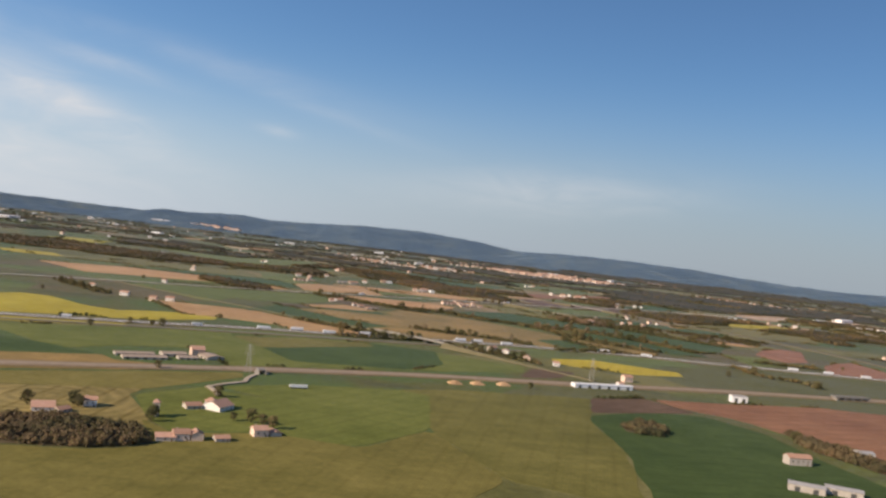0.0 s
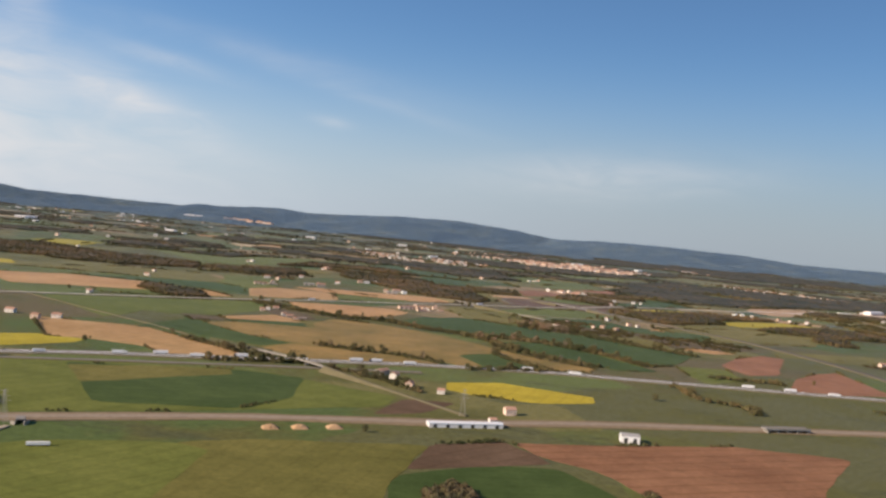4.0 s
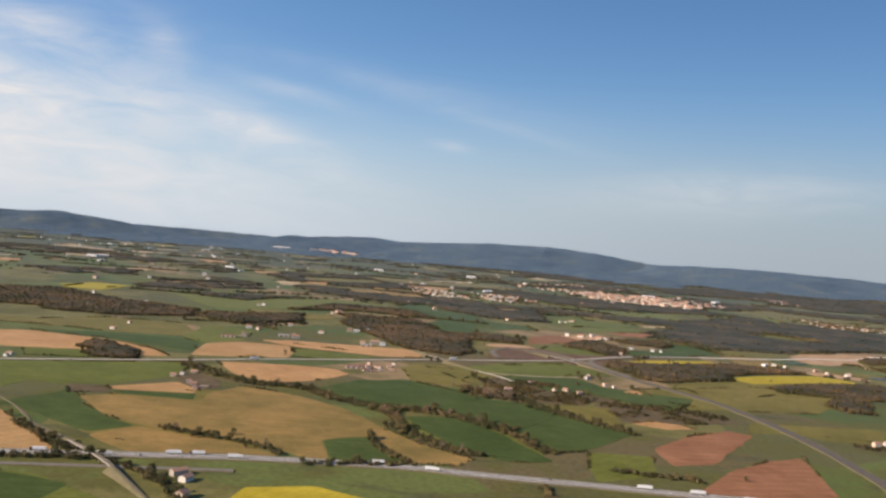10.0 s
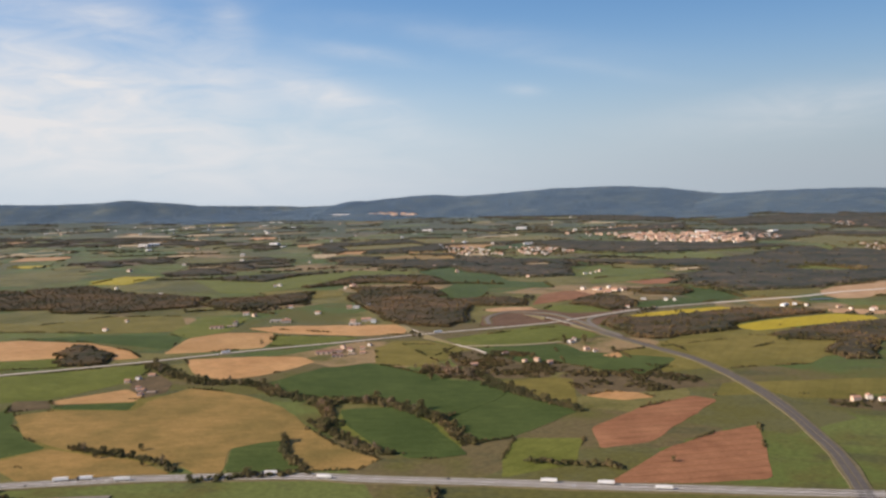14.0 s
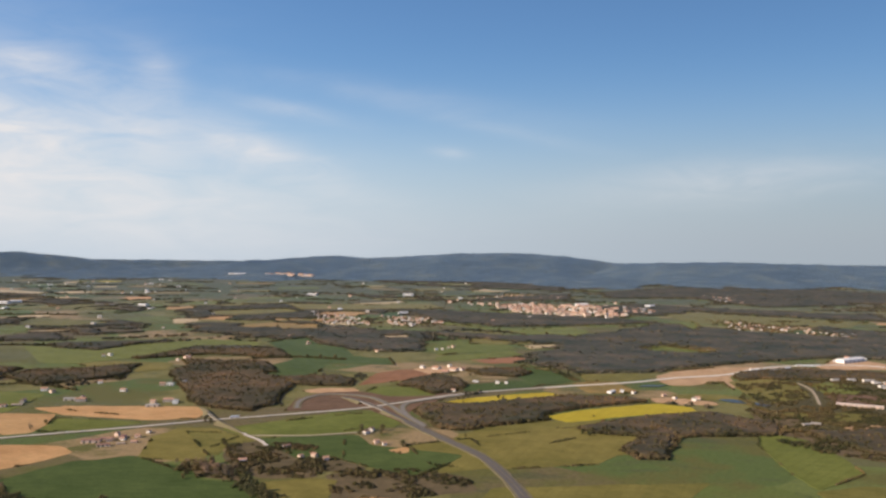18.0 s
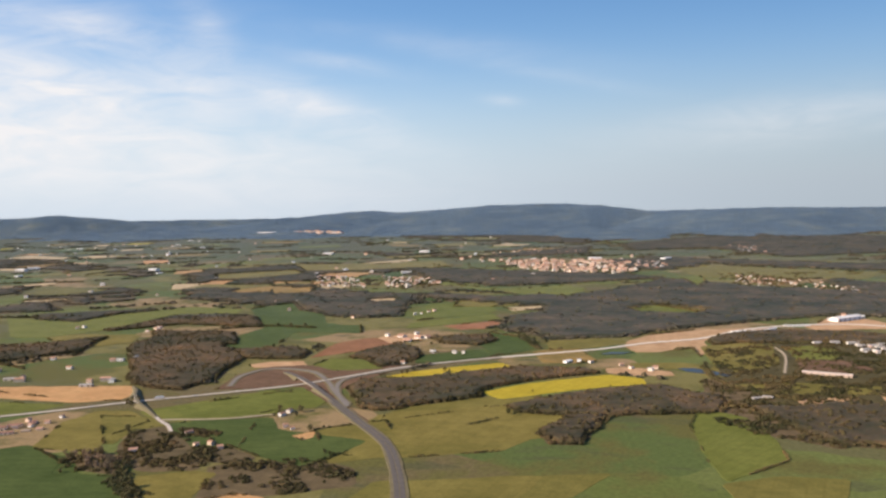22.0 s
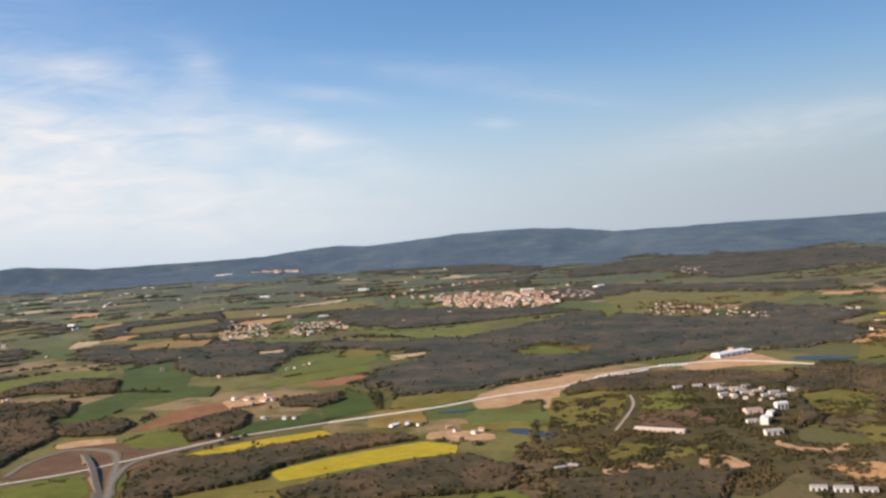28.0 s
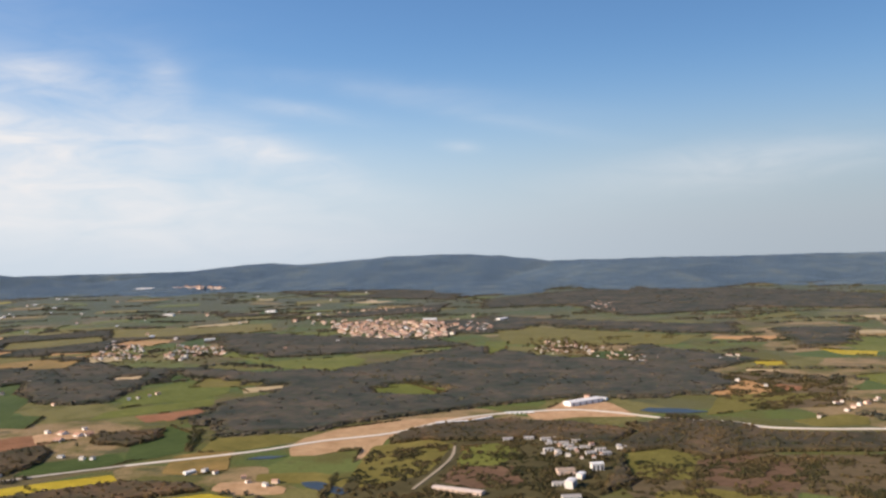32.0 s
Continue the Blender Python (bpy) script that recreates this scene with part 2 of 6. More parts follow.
def ground_material():
    """Far farmland: patches of crops, meadow and scrub, broken up by noise."""
    m, nt, b = material("farmland", 0.95, 0, 0.03)
    # the far ground's haze is painted on with this bluish sheen
    haze_sheen(b, 0.26, 0.15, (0.7, 0.8, 1.0))
    at = place(nt)
    warp = node(nt, "ShaderNodeTexNoise", Scale=0.006, Detail=3.0)
    nt.links.new(at, warp.inputs["Vector"])
    off = nt.nodes.new("ShaderNodeVectorMath"); off.operation = "MULTIPLY_ADD"
    nt.links.new(warp.outputs["Color"], off.inputs[0])
    off.inputs[1].default_value = (90, 90, 0)
    nt.links.new(at, off.inputs[2])
    mp = nt.nodes.new("ShaderNodeMapping")
    mp.inputs["Scale"].default_value, mp.inputs["Rotation"].default_value = (0.0075, 0.0105, 0), (0, 0, radians(24))
    nt.links.new(off.outputs[0], mp.inputs["Vector"])
    vo = node(nt, "ShaderNodeTexVoronoi", Scale=1.0, Randomness=0.9)
    vo.voronoi_dimensions = "2D"
    nt.links.new(mp.outputs[0], vo.inputs["Vector"])
    sep = nt.nodes.new("ShaderNodeSeparateColor")
    nt.links.new(vo.outputs["Color"], sep.inputs[0])
    col = ramp(nt, sep.outputs[0], [(0, (0.13, 0.13, 0.06)), (0.16, (0.1, 0.135, 0.045)), (0.38, (0.14, 0.168, 0.055)), (0.55, (0.19, 0.175, 0.068)),
                                    (0.74, (0.15, 0.125, 0.064)), (0.84, (0.3, 0.22, 0.12)), (0.95, (0.12, 0.15, 0.045))], True)
    br = noise_fac(nt, at, 0.012, 6, 0.65)
    col = mixed(nt, ramp(nt, br, [(0.47, (0, 0, 0)), (0.58, (1, 1, 1))]), col, (0.125, 0.122, 0.042))
    mp2 = place(nt, (0.6, 1.5, 1), 12)
    thick = noise_fac(nt, mp2, 0.02, 7, 0.7)
    col = mixed(nt, ramp(nt, thick, [(0.55, (0, 0, 0)), (0.62, (0.7, 0.7, 0.7))]), col, (0.088, 0.095, 0.05))
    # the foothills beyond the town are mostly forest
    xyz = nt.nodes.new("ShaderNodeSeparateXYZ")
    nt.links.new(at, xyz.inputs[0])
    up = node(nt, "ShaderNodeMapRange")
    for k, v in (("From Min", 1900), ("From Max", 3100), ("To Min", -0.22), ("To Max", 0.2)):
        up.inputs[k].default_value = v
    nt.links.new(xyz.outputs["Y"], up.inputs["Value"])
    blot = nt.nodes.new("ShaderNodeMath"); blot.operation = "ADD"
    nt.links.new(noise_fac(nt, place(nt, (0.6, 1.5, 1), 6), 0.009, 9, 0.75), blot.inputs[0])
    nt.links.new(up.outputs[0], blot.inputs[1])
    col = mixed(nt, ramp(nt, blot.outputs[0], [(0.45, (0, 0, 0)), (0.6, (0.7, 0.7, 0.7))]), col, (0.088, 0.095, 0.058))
    fine = noise_fac(nt, at, 0.3, 5, 0.7)
    col = mixed(nt, 0.7, col, ramp(nt, fine, [(0.3, (0.55, 0.56, 0.55)), (0.72, (1.3, 1.28, 1.22))]), "MULTIPLY")
    nt.links.new(col, b.inputs["Base Color"])
    bump(nt, b, fine, 0.6, 0.5)
    return m


def leafy(name, stops, cells=0.0, haze=0.04):
    """Crowns that differ from clump to clump, with a grain of twigs and leaves."""
    m, nt, b = material(name, 0.9, 0, 0.02)
    # haze in front of the trees, imitated by sheen on the leaves
    haze_sheen(b, haze, 0.5, (0.5, 0.62, 0.84))
    at = place(nt)
    if cells:
        vo = node(nt, "ShaderNodeTexVoronoi", Scale=cells)
        vo.voronoi_dimensions = "2D"
        nt.links.new(at, vo.inputs["Vector"])
        pick = nt.nodes.new("ShaderNodeSeparateColor")
        nt.links.new(vo.outputs["Color"], pick.inputs[0])
        col = ramp(nt, pick.outputs[0], stops)
    else:
        col = ramp(nt, nt.nodes.new("ShaderNodeNewGeometry").outputs["Random Per Island"], stops)
    broad = noise_fac(nt, at, 0.018, 4, 0.6)
    col = mixed(nt, 0.85, col, ramp(nt, broad, [(0.34, (0.55, 0.7, 0.62)), (0.5, (1.0, 0.98, 0.95)), (0.66, (1.5, 1.3, 1.2))]), "MULTIPLY")
    vast = noise_fac(nt, place(nt, (1, 1.6, 0), 15), 0.007, 5, 0.65)
    col = mixed(nt, 0.8, col, ramp(nt, vast, [(0.36, (0.7, 0.78, 0.72)), (0.5, (0.98, 1.0, 0.96)), (0.62, (1.3, 1.2, 1.1))]), "MULTIPLY")
    stand_of = noise_fac(nt, place(nt, (1, 1, 0), 20), 0.06, 3, 0.6)
    col = mixed(nt, 0.6, col, ramp(nt, stand_of, [(0.36, (0.62, 0.68, 0.62)), (0.64, (1.35, 1.3, 1.3))]), "MULTIPLY")
    fine = noise_fac(nt, at, 1.6, 5, 0.75)
    col = mixed(nt, 0.75, col, ramp(nt, fine, [(0.32, (0.8, 0.8, 0.8)), (0.7, (1.2, 1.2, 1.18))]), "MULTIPLY")
    nt.links.new(col, b.inputs["Base Color"])
    bump(nt, b, fine, 0.3 if cells else 0.6, 0.4)
    return m


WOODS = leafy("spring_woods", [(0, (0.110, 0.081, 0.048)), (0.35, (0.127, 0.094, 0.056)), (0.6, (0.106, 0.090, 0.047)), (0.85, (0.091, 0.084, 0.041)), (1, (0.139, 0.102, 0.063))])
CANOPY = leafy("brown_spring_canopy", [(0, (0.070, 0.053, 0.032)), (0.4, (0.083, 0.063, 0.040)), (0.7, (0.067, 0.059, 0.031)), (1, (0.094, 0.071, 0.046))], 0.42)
# far copies of the woods: haze painted in by greyer colours and more sheen
FARCANOPY = leafy("hazed_far_canopy", [(0, (0.055, 0.054, 0.039)), (0.4, (0.069, 0.058, 0.043)), (0.75, (0.055, 0.059, 0.035)), (1, (0.078, 0.064, 0.046))], 0.2, 0.06)
HAZYWOODS = leafy("hazed_far_woods", [(0, (0.088, 0.081, 0.060)), (0.4, (0.104, 0.091, 0.067)), (0.75, (0.088, 0.085, 0.056)), (1, (0.119, 0.097, 0.070))], 0.0, 0.1)
GROVE = leafy("brown_grove", [(0, (0.105, 0.078, 0.048)), (0.45, (0.15, 0.112, 0.07)), (0.75, (0.1, 0.095, 0.045)), (1, (0.19, 0.148, 0.1))])
SCRUB = leafy("scrub_leaves", [(0, (0.065, 0.055, 0.029)), (0.4, (0.086, 0.078, 0.033)), (0.7, (0.114, 0.081, 0.052)), (1, (0.065, 0.071, 0.029))])
HEDGE = leafy("hedge_leaves", [(0, (0.115, 0.091, 0.058)), (0.5, (0.137, 0.115, 0.058)), (1, (0.094, 0.101, 0.044))])
BARETWIG = leafy("bare_twigs", [(0, (0.2, 0.15, 0.11)), (0.5, (0.26, 0.2, 0.15)), (1, (0.17, 0.14, 0.09))])


def simple(name, dark, light, scale=0.8, rough=0.85, metal=0.0, spec=0.3, tint=0.0):
    m, nt, b = material(name, rough, metal, spec)
    at = place(nt)
    col = ramp(nt, noise_fac(nt, at, scale, 6, 0.65), [(0.3, dark), (0.7, light)])
    if tint:
        oi = nt.nodes.new("ShaderNodeObjectInfo")
        col = mixed(nt, tint, col, ramp(nt, oi.outputs["Random"], [(0, (0.7, 0.66, 0.6)), (0.5, (1, 0.95, 0.88)), (1, (1.15, 1.12, 1.1))]), "MULTIPLY")
    nt.links.new(col, b.inputs["Base Color"])
    h = noise_fac(nt, at, scale * 6, 4, 0.7)
    bump(nt, b, h, 0.3, 0.05)
    return m


ASPHALT = simple("worn_asphalt", (0.16, 0.145, 0.13), (0.23, 0.21, 0.185), 0.3)
NEWASPHALT = simple("new_asphalt", (0.09, 0.08, 0.072), (0.135, 0.12, 0.105), 0.3)
LIGHTROAD = simple("pale_concrete_road", (0.42, 0.38, 0.33), (0.6, 0.55, 0.48), 0.2)
PALEROAD = simple("fresh_concrete_road", (0.7, 0.65, 0.57), (0.84, 0.79, 0.71), 0.2)
DARKTRACK = simple("brown_lane", (0.115, 0.1, 0.06), (0.17, 0.15, 0.095), 0.4)
BALLAST = simple("brown_ballast", (0.24, 0.19, 0.135), (0.36, 0.29, 0.21), 0.4)
TRACK = simple("dusty_track", (0.34, 0.28, 0.2), (0.48, 0.4, 0.3), 0.4)
DRYBANK = simple("dry_brown_bank", (0.19, 0.135, 0.08), (0.29, 0.215, 0.13), 0.2)
VERGE = simple("dry_verge", (0.125, 0.108, 0.055), (0.19, 0.162, 0.088), 0.15)
PAINTLINE = simple("road_paint", (0.7, 0.7, 0.68), (0.8, 0.8, 0.78), 2)
BARK = simple("bark", (0.06, 0.045, 0.032), (0.11, 0.085, 0.06), 4)
TILES = simple("clay_roof_tiles", (0.37, 0.22, 0.16), (0.5, 0.32, 0.24), 1.5, tint=0.8)
REDROOF = simple("old_red_tiles", (0.2, 0.105, 0.08), (0.3, 0.165, 0.125), 1.0)
BROWNROOF = simple("brown_sheet_roof", (0.28, 0.22, 0.17), (0.42, 0.335, 0.265), 1.0)
SLATE = simple("grey_sheet_roof", (0.3, 0.29, 0.28), (0.45, 0.43, 0.41), 1.2)
WHITEWALL = simple("white_render", (0.66, 0.62, 0.57), (0.8, 0.77, 0.72), 1.5, tint=0.25)
OCHREWALL = simple("pink_ochre_render", (0.62, 0.47, 0.38), (0.76, 0.62, 0.52), 1.5, tint=0.7)
PALEROOF = simple("pale_pinkish_sheet_roof", (0.56, 0.46, 0.4), (0.7, 0.6, 0.53), 0.6)
STONE = simple("grey_stone_wall", (0.34, 0.3, 0.26), (0.5, 0.45, 0.39), 2)
CONCRETE = simple("bridge_concrete", (0.22, 0.2, 0.175), (0.33, 0.305, 0.27), 1)
WHITEMETAL = simple("white_sheet_metal", (0.72, 0.72, 0.72), (0.84, 0.84, 0.83), 1.5, 0.45)
DARKGLASS = simple("dark_window_glass", (0.02, 0.024, 0.03), (0.04, 0.045, 0.05), 3, 0.1, 0, 0.6)
RUBBER = simple("tyre_rubber", (0.02, 0.02, 0.02), (0.035, 0.035, 0.035), 5)
DARKPAINT = simple("dark_car_paint", (0.05, 0.055, 0.07), (0.08, 0.085, 0.1), 2, 0.3, 0.2, 0.5)
BROWNWOOD = simple("brown_door_wood", (0.12, 0.07, 0.04), (0.2, 0.12, 0.07), 4)
GREYPLASTIC = simple("dark_chassis", (0.05, 0.05, 0.05), (0.09, 0.09, 0.09), 3)
HILLS = None


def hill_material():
    m, nt, b = material("hazed_wooded_hillside", 0.95, 0, 0.1)
    # aerial haze is painted in: blue sheen here, blue-leaning dark stops below
    haze_sheen(b, 0.42, 0.6, (0.42, 0.66, 1.0))
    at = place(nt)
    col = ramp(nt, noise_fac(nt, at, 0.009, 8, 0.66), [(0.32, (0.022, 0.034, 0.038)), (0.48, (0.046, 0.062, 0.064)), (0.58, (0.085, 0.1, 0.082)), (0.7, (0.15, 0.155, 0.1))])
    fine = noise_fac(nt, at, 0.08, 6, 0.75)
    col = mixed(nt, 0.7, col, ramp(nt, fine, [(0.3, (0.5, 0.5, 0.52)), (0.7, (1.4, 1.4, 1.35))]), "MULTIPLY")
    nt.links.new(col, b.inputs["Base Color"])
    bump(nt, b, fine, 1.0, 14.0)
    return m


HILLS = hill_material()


def water_material():
    m, nt, b = material("pond_water", 0.3, 0, 0.35)
    b.inputs["Base Color"].default_value = (0.03, 0.034, 0.032, 1)
    bump(nt, b, noise_fac(nt, place(nt), 1.2, 4, 0.6), 0.15, 0.05)
    return m


WATER = water_material()


# ---- building tools ----
def obj(name, verts, faces, mat, parent=None, label=""):
    me = bpy.data.meshes.new(name)
    me.from_pydata(verts, [], faces)
    me.materials.append(mat)
    ob = new(name, me)
    if parent is not None:
        ob.parent = parent
    if label:
        ob["label"] = label
    return ob


def part(name, bm, mat, parent, label=""):
    me = bpy.data.meshes.new(name)
    bm.to_mesh(me)
    bm.free()
    me.materials.append(mat)
    ob = new(name, me)
    ob.parent = parent
    if label:
        ob["label"] = label
    return ob


def box(bm, cx, cy, cz, sx, sy, sz, bevel=0.0):
    r = bmesh.ops.create_cube(bm, size=1, matrix=Matrix.Translation((cx, cy, cz)) @ Matrix.Diagonal((sx, sy, sz, 1)))
    if bevel:
        edges = list({e for v in r["verts"] for e in v.link_edges})
        bmesh.ops.bevel(bm, geom=edges, offset=bevel, segments=1, affect="EDGES")


def tube(bm, a, b, ra, rb, n=7):
    a, b = Vector(a), Vector(b)
    q = (b - a).to_track_quat("Z", "Y").to_matrix()
    rings = []
    for c, r in ((a, ra), (b, rb)):
        rings.append([bm.verts.new(c + q @ Vector((r * math.cos(2 * math.pi * i / n), r * math.sin(2 * math.pi * i / n), 0))) for i in range(n)])
    for i in range(n):
        bm.faces.new((rings[0][i], rings[0][(i + 1) % n], rings[1][(i + 1) % n], rings[1][i]))
    bm.faces.new(rings[1])
    bm.faces.new(rings[0][::-1])


def wavy(pts, step=7.0, amount=0.8):
    """The outline with its sides broken into short, slightly uneven lengths."""
    out = []
    for i, p in enumerate(pts):
        a, b = Vector((*p, 0)), Vector((*pts[(i + 1) % len(pts)], 0))
        d = b - a
        n = max(1, int(d.length / step))
        side = Vector((-d.y, d.x, 0)).normalized() if d.length else Vector()
        for k in range(n):
            c = a + d * (k / n)
            w = amount * noise.noise(c * 0.06) * 2 if k else 0.0
            out.append((c + side * w)[:2])
    return out


def inside(pts):
    xs, ys = np.array([p[0] for p in pts], float), np.array([p[1] for p in pts], float)

    def test(x, y):
        c = np.zeros(x.shape, bool)
        j = len(xs) - 1
        for i in range(len(xs)):
            hit = ((ys[i] > y) != (ys[j] > y)) & (x < (xs[j] - xs[i]) * (y - ys[i]) / (ys[j] - ys[i] + 1e-9) + xs[i])
            c ^= hit
            j = i
        return c
    return test


def rounded(pts, cut=0.08):
    """The outline with its corners cut, as ploughs leave them."""
    out = []
    for i, p in enumerate(pts):
        q = pts[(i + 1) % len(pts)]
        k = min(cut, 3.5 / max(1.0, math.dist(p, q)))
        out += [(p[0] + (q[0] - p[0]) * k, p[1] + (q[1] - p[1]) * k), (q[0] + (p[0] - q[0]) * k, q[1] + (p[1] - q[1]) * k)]
    return out


LAYER = [0]
SHEETS = []      # outline test, box and height of every field laid so far
STOOD = set()
MARGINS = []     # outlines of the fields


def level(x, y):
    """The height of the topmost field at a place."""
    z = 0.0
    for test, x0, x1, y0, y1, top in SHEETS:
        if x0 < x < x1 and y0 < y < y1 and top > z and test(np.array([float(x)]), np.array([float(y)]))[0]:
            z = top
    return z


def stand(ob, m, size=1.0):
    """Sets up a model the first time, and copies of it after that."""
    if ob.name not in STOOD:
        STOOD.add(ob.name)
        ob.matrix_basis = m
        return ob
    return copy_thing(ob, m @ Matrix.Scale(size, 4))


def field(kind, *pts):
    LAYER[0] += 1
    z = 0.04 + 0.002 * min(LAYER[0], 110) + 0.0006 * max(0, LAYER[0] - 110)
    ring = wavy(rounded(pts))
    name, label = LABELS[kind]
    n = len(ring)
    # a shallow slab, so that the sheet has an edge
    ob = obj(name, [(x, y, z) for x, y in ring] + [(x, y, -0.03) for x, y in ring],
             [tuple(range(n))] + [(i, i + n, (i + 1) % n + n, (i + 1) % n) for i in range(n)], CROPS[kind])
    me = ob.data
    if me.polygons[0].normal.z < 0:
        me.flip_normals()
    xs, ys = [p[0] for p in pts], [p[1] for p in pts]
    MARGINS.append(list(pts))
    SHEETS.append((inside(pts), min(xs), max(xs), min(ys), max(ys), z))
    tagged(ob, label, "field", "", "structure")
    return ob


def smooth_line(pts, step=6.0):
    """Points every few metres on a smooth curve through pts."""
    p = [Vector((*q, 0)) if len(q) == 2 else Vector(q) for q in pts]
    p = [p[0] * 2 - p[1]] + p + [p[-1] * 2 - p[-2]]
    out = []
    for i in range(1, len(p) - 2):
        a, b, c, d = p[i - 1:i + 3]
        n = max(1, int((c - b).length / step))
        for k in range(n):
            t = k / n
            out.append(0.5 * (2 * b + (c - a) * t + (2 * a - 5 * b + 4 * c - d) * t * t + (3 * b - a - 3 * c + d) * t ** 3))
    out.append(p[-2])
    return out


def strip(line, left, right, z, thick, mat, name, parent=None, wobble=0.0):
    """A band along a line, from left to right of it, as a slab."""
    vs, fs = [], []
    for i, c in enumerate(line):
        d = (line[min(i + 1, len(line) - 1)] - line[max(i - 1, 0)])
        s = Vector((d.y, -d.x, 0)).normalized()
        w = wobble * noise.noise(c * 0.05) if wobble else 0
        for o, h in ((left - w, z), (right + w, z), (right + w + 0.15, z - thick), (left - w - 0.15, z - thick)):
            q = c + s * o
            vs.append((q.x, q.y, c.z + h))
    n = len(line)
    for i in range(n - 1):
        a, b = 4 * i, 4 * i + 4
        fs += [(a, a + 1, b + 1, b), (a + 1, a + 2, b + 2, b + 1), (a + 3, a, b, b + 3)]
    return obj(name, vs, fs, mat, parent)


ROADLINE = []


def road(name, label, pts, lanes, mat, verge=0.0, verge_mat=None, paint=True, z=0.55):
    """A road as a thing: verge, one or two carriageways, painted edge lines."""
    line = smooth_line(pts)
    ROADLINE.extend(line)
    top = new(name)
    tagged(top, label, "road", "", "structure")
    lo, hi = min(a for a, b in lanes), max(b for a, b in lanes)
    if verge:
        strip(line, lo - verge, hi + verge, z - 0.12, 0.5, verge_mat or VERGE, "verge", top, 1.2)
    for a, b in lanes:
        strip(line, a, b, z, 0.3, mat, "carriageway", top)
        if paint:
            for o in (a + 0.25, b - 0.25):
                strip(line, o - 0.09, o + 0.09, z + 0.02, 0.02, PAINTLINE, "edge_line", top)
    return top


def crown(seed, count, leaf, low):
    """A crown of many loose sprays of twigs and leaves, thickest on its outside and top."""
    rng = np.random.default_rng(seed)
    d = rng.normal(size=(count, 3))
    d /= np.linalg.norm(d, axis=1)[:, None]
    d[:, 2] = np.abs(d[:, 2]) * 1.15 - 0.35
    r = rng.uniform(0.45, 1.0, (count, 1)) ** 0.6
    wave = 1 + 0.25 * np.sin(d[:, 0:1] * 5 + seed) * np.cos(d[:, 1:2] * 4 + 2 * seed)
    c = d * r * wave * np.array([1, 1, 0.85]) + np.array([0, 0, low])
    n = d + rng.normal(size=(count, 3)) * 0.3
    n /= np.linalg.norm(n, axis=1)[:, None]
    u = np.cross(n, rng.normal(size=(count, 3)))
    u /= np.linalg.norm(u, axis=1)[:, None]
    w = np.cross(n, u)
    a = np.array([0.0, 2.094, 4.189])[None] + rng.uniform(-0.5, 0.5, (count, 3))
    size = leaf * rng.uniform(0.7, 1.5, (count, 3))
    tri = u[:, None] * (np.cos(a) * size)[..., None] + w[:, None] * (np.sin(a) * size)[..., None]
    v = (c[:, None, :] + tri).reshape(-1, 3)
    return v, np.arange(count * 3).reshape(-1, 3)


CROWN_NEAR = [crown(s, 34, 0.34, 0.62) for s in range(5)]
CROWN_FINE = [crown(60 + s, 130, 0.17, 0.62) for s in range(4)]
CROWN_LOW = [crown(40 + s, 20, 0.44, 0.55) for s in range(4)]
CROWN_FAR = [crown(20 + s, 20, 0.46, 0.6) for s in range(5)]


def baked(name, spots, templates, mat, seed=0):
    """Many crowns in one mesh. spots: rows of x, y, z, radius, height."""
    rng = np.random.default_rng(seed)
    spots = np.asarray(spots, float)
    which = rng.integers(0, len(templates), len(spots))
    vs, fs, base = [], [], 0
    for k, (co, fa) in enumerate(templates):
        s = spots[which == k]
        if not len(s):
            continue
        a = rng.uniform(0, 6.283, len(s))
        ca, sa = np.cos(a)[:, None], np.sin(a)[:, None]
        x = (co[None, :, 0] * ca - co[None, :, 1] * sa) * s[:, 3:4] + s[:, 0:1]
        y = (co[None, :, 0] * sa + co[None, :, 1] * ca) * s[:, 3:4] + s[:, 1:2]
        z = co[None, :, 2] * s[:, 4:5] * 0.6 + s[:, 2:3]
        vs.append(np.stack([x, y, z], -1).reshape(-1, 3))
        fs.append((fa[None] + (np.arange(len(s)) * len(co))[:, None, None]).reshape(-1, 3) + base)
        base += len(s) * len(co)
    v, f = np.concatenate(vs), np.concatenate(fs)
    me = bpy.data.meshes.new(name)
    me.vertices.add(len(v))
    me.vertices.foreach_set("co", v.ravel().astype(np.float32))
    me.loops.add(f.size)
    me.loops.foreach_set("vertex_index", f.ravel().astype(np.int32))
    me.polygons.add(len(f))
    me.polygons.foreach_set("loop_start", np.arange(0, f.size, 3, dtype=np.int32))
    me.update(calc_edges=True)
    me.materials.append(mat)
    return new(name, me)


NWOOD = [0]


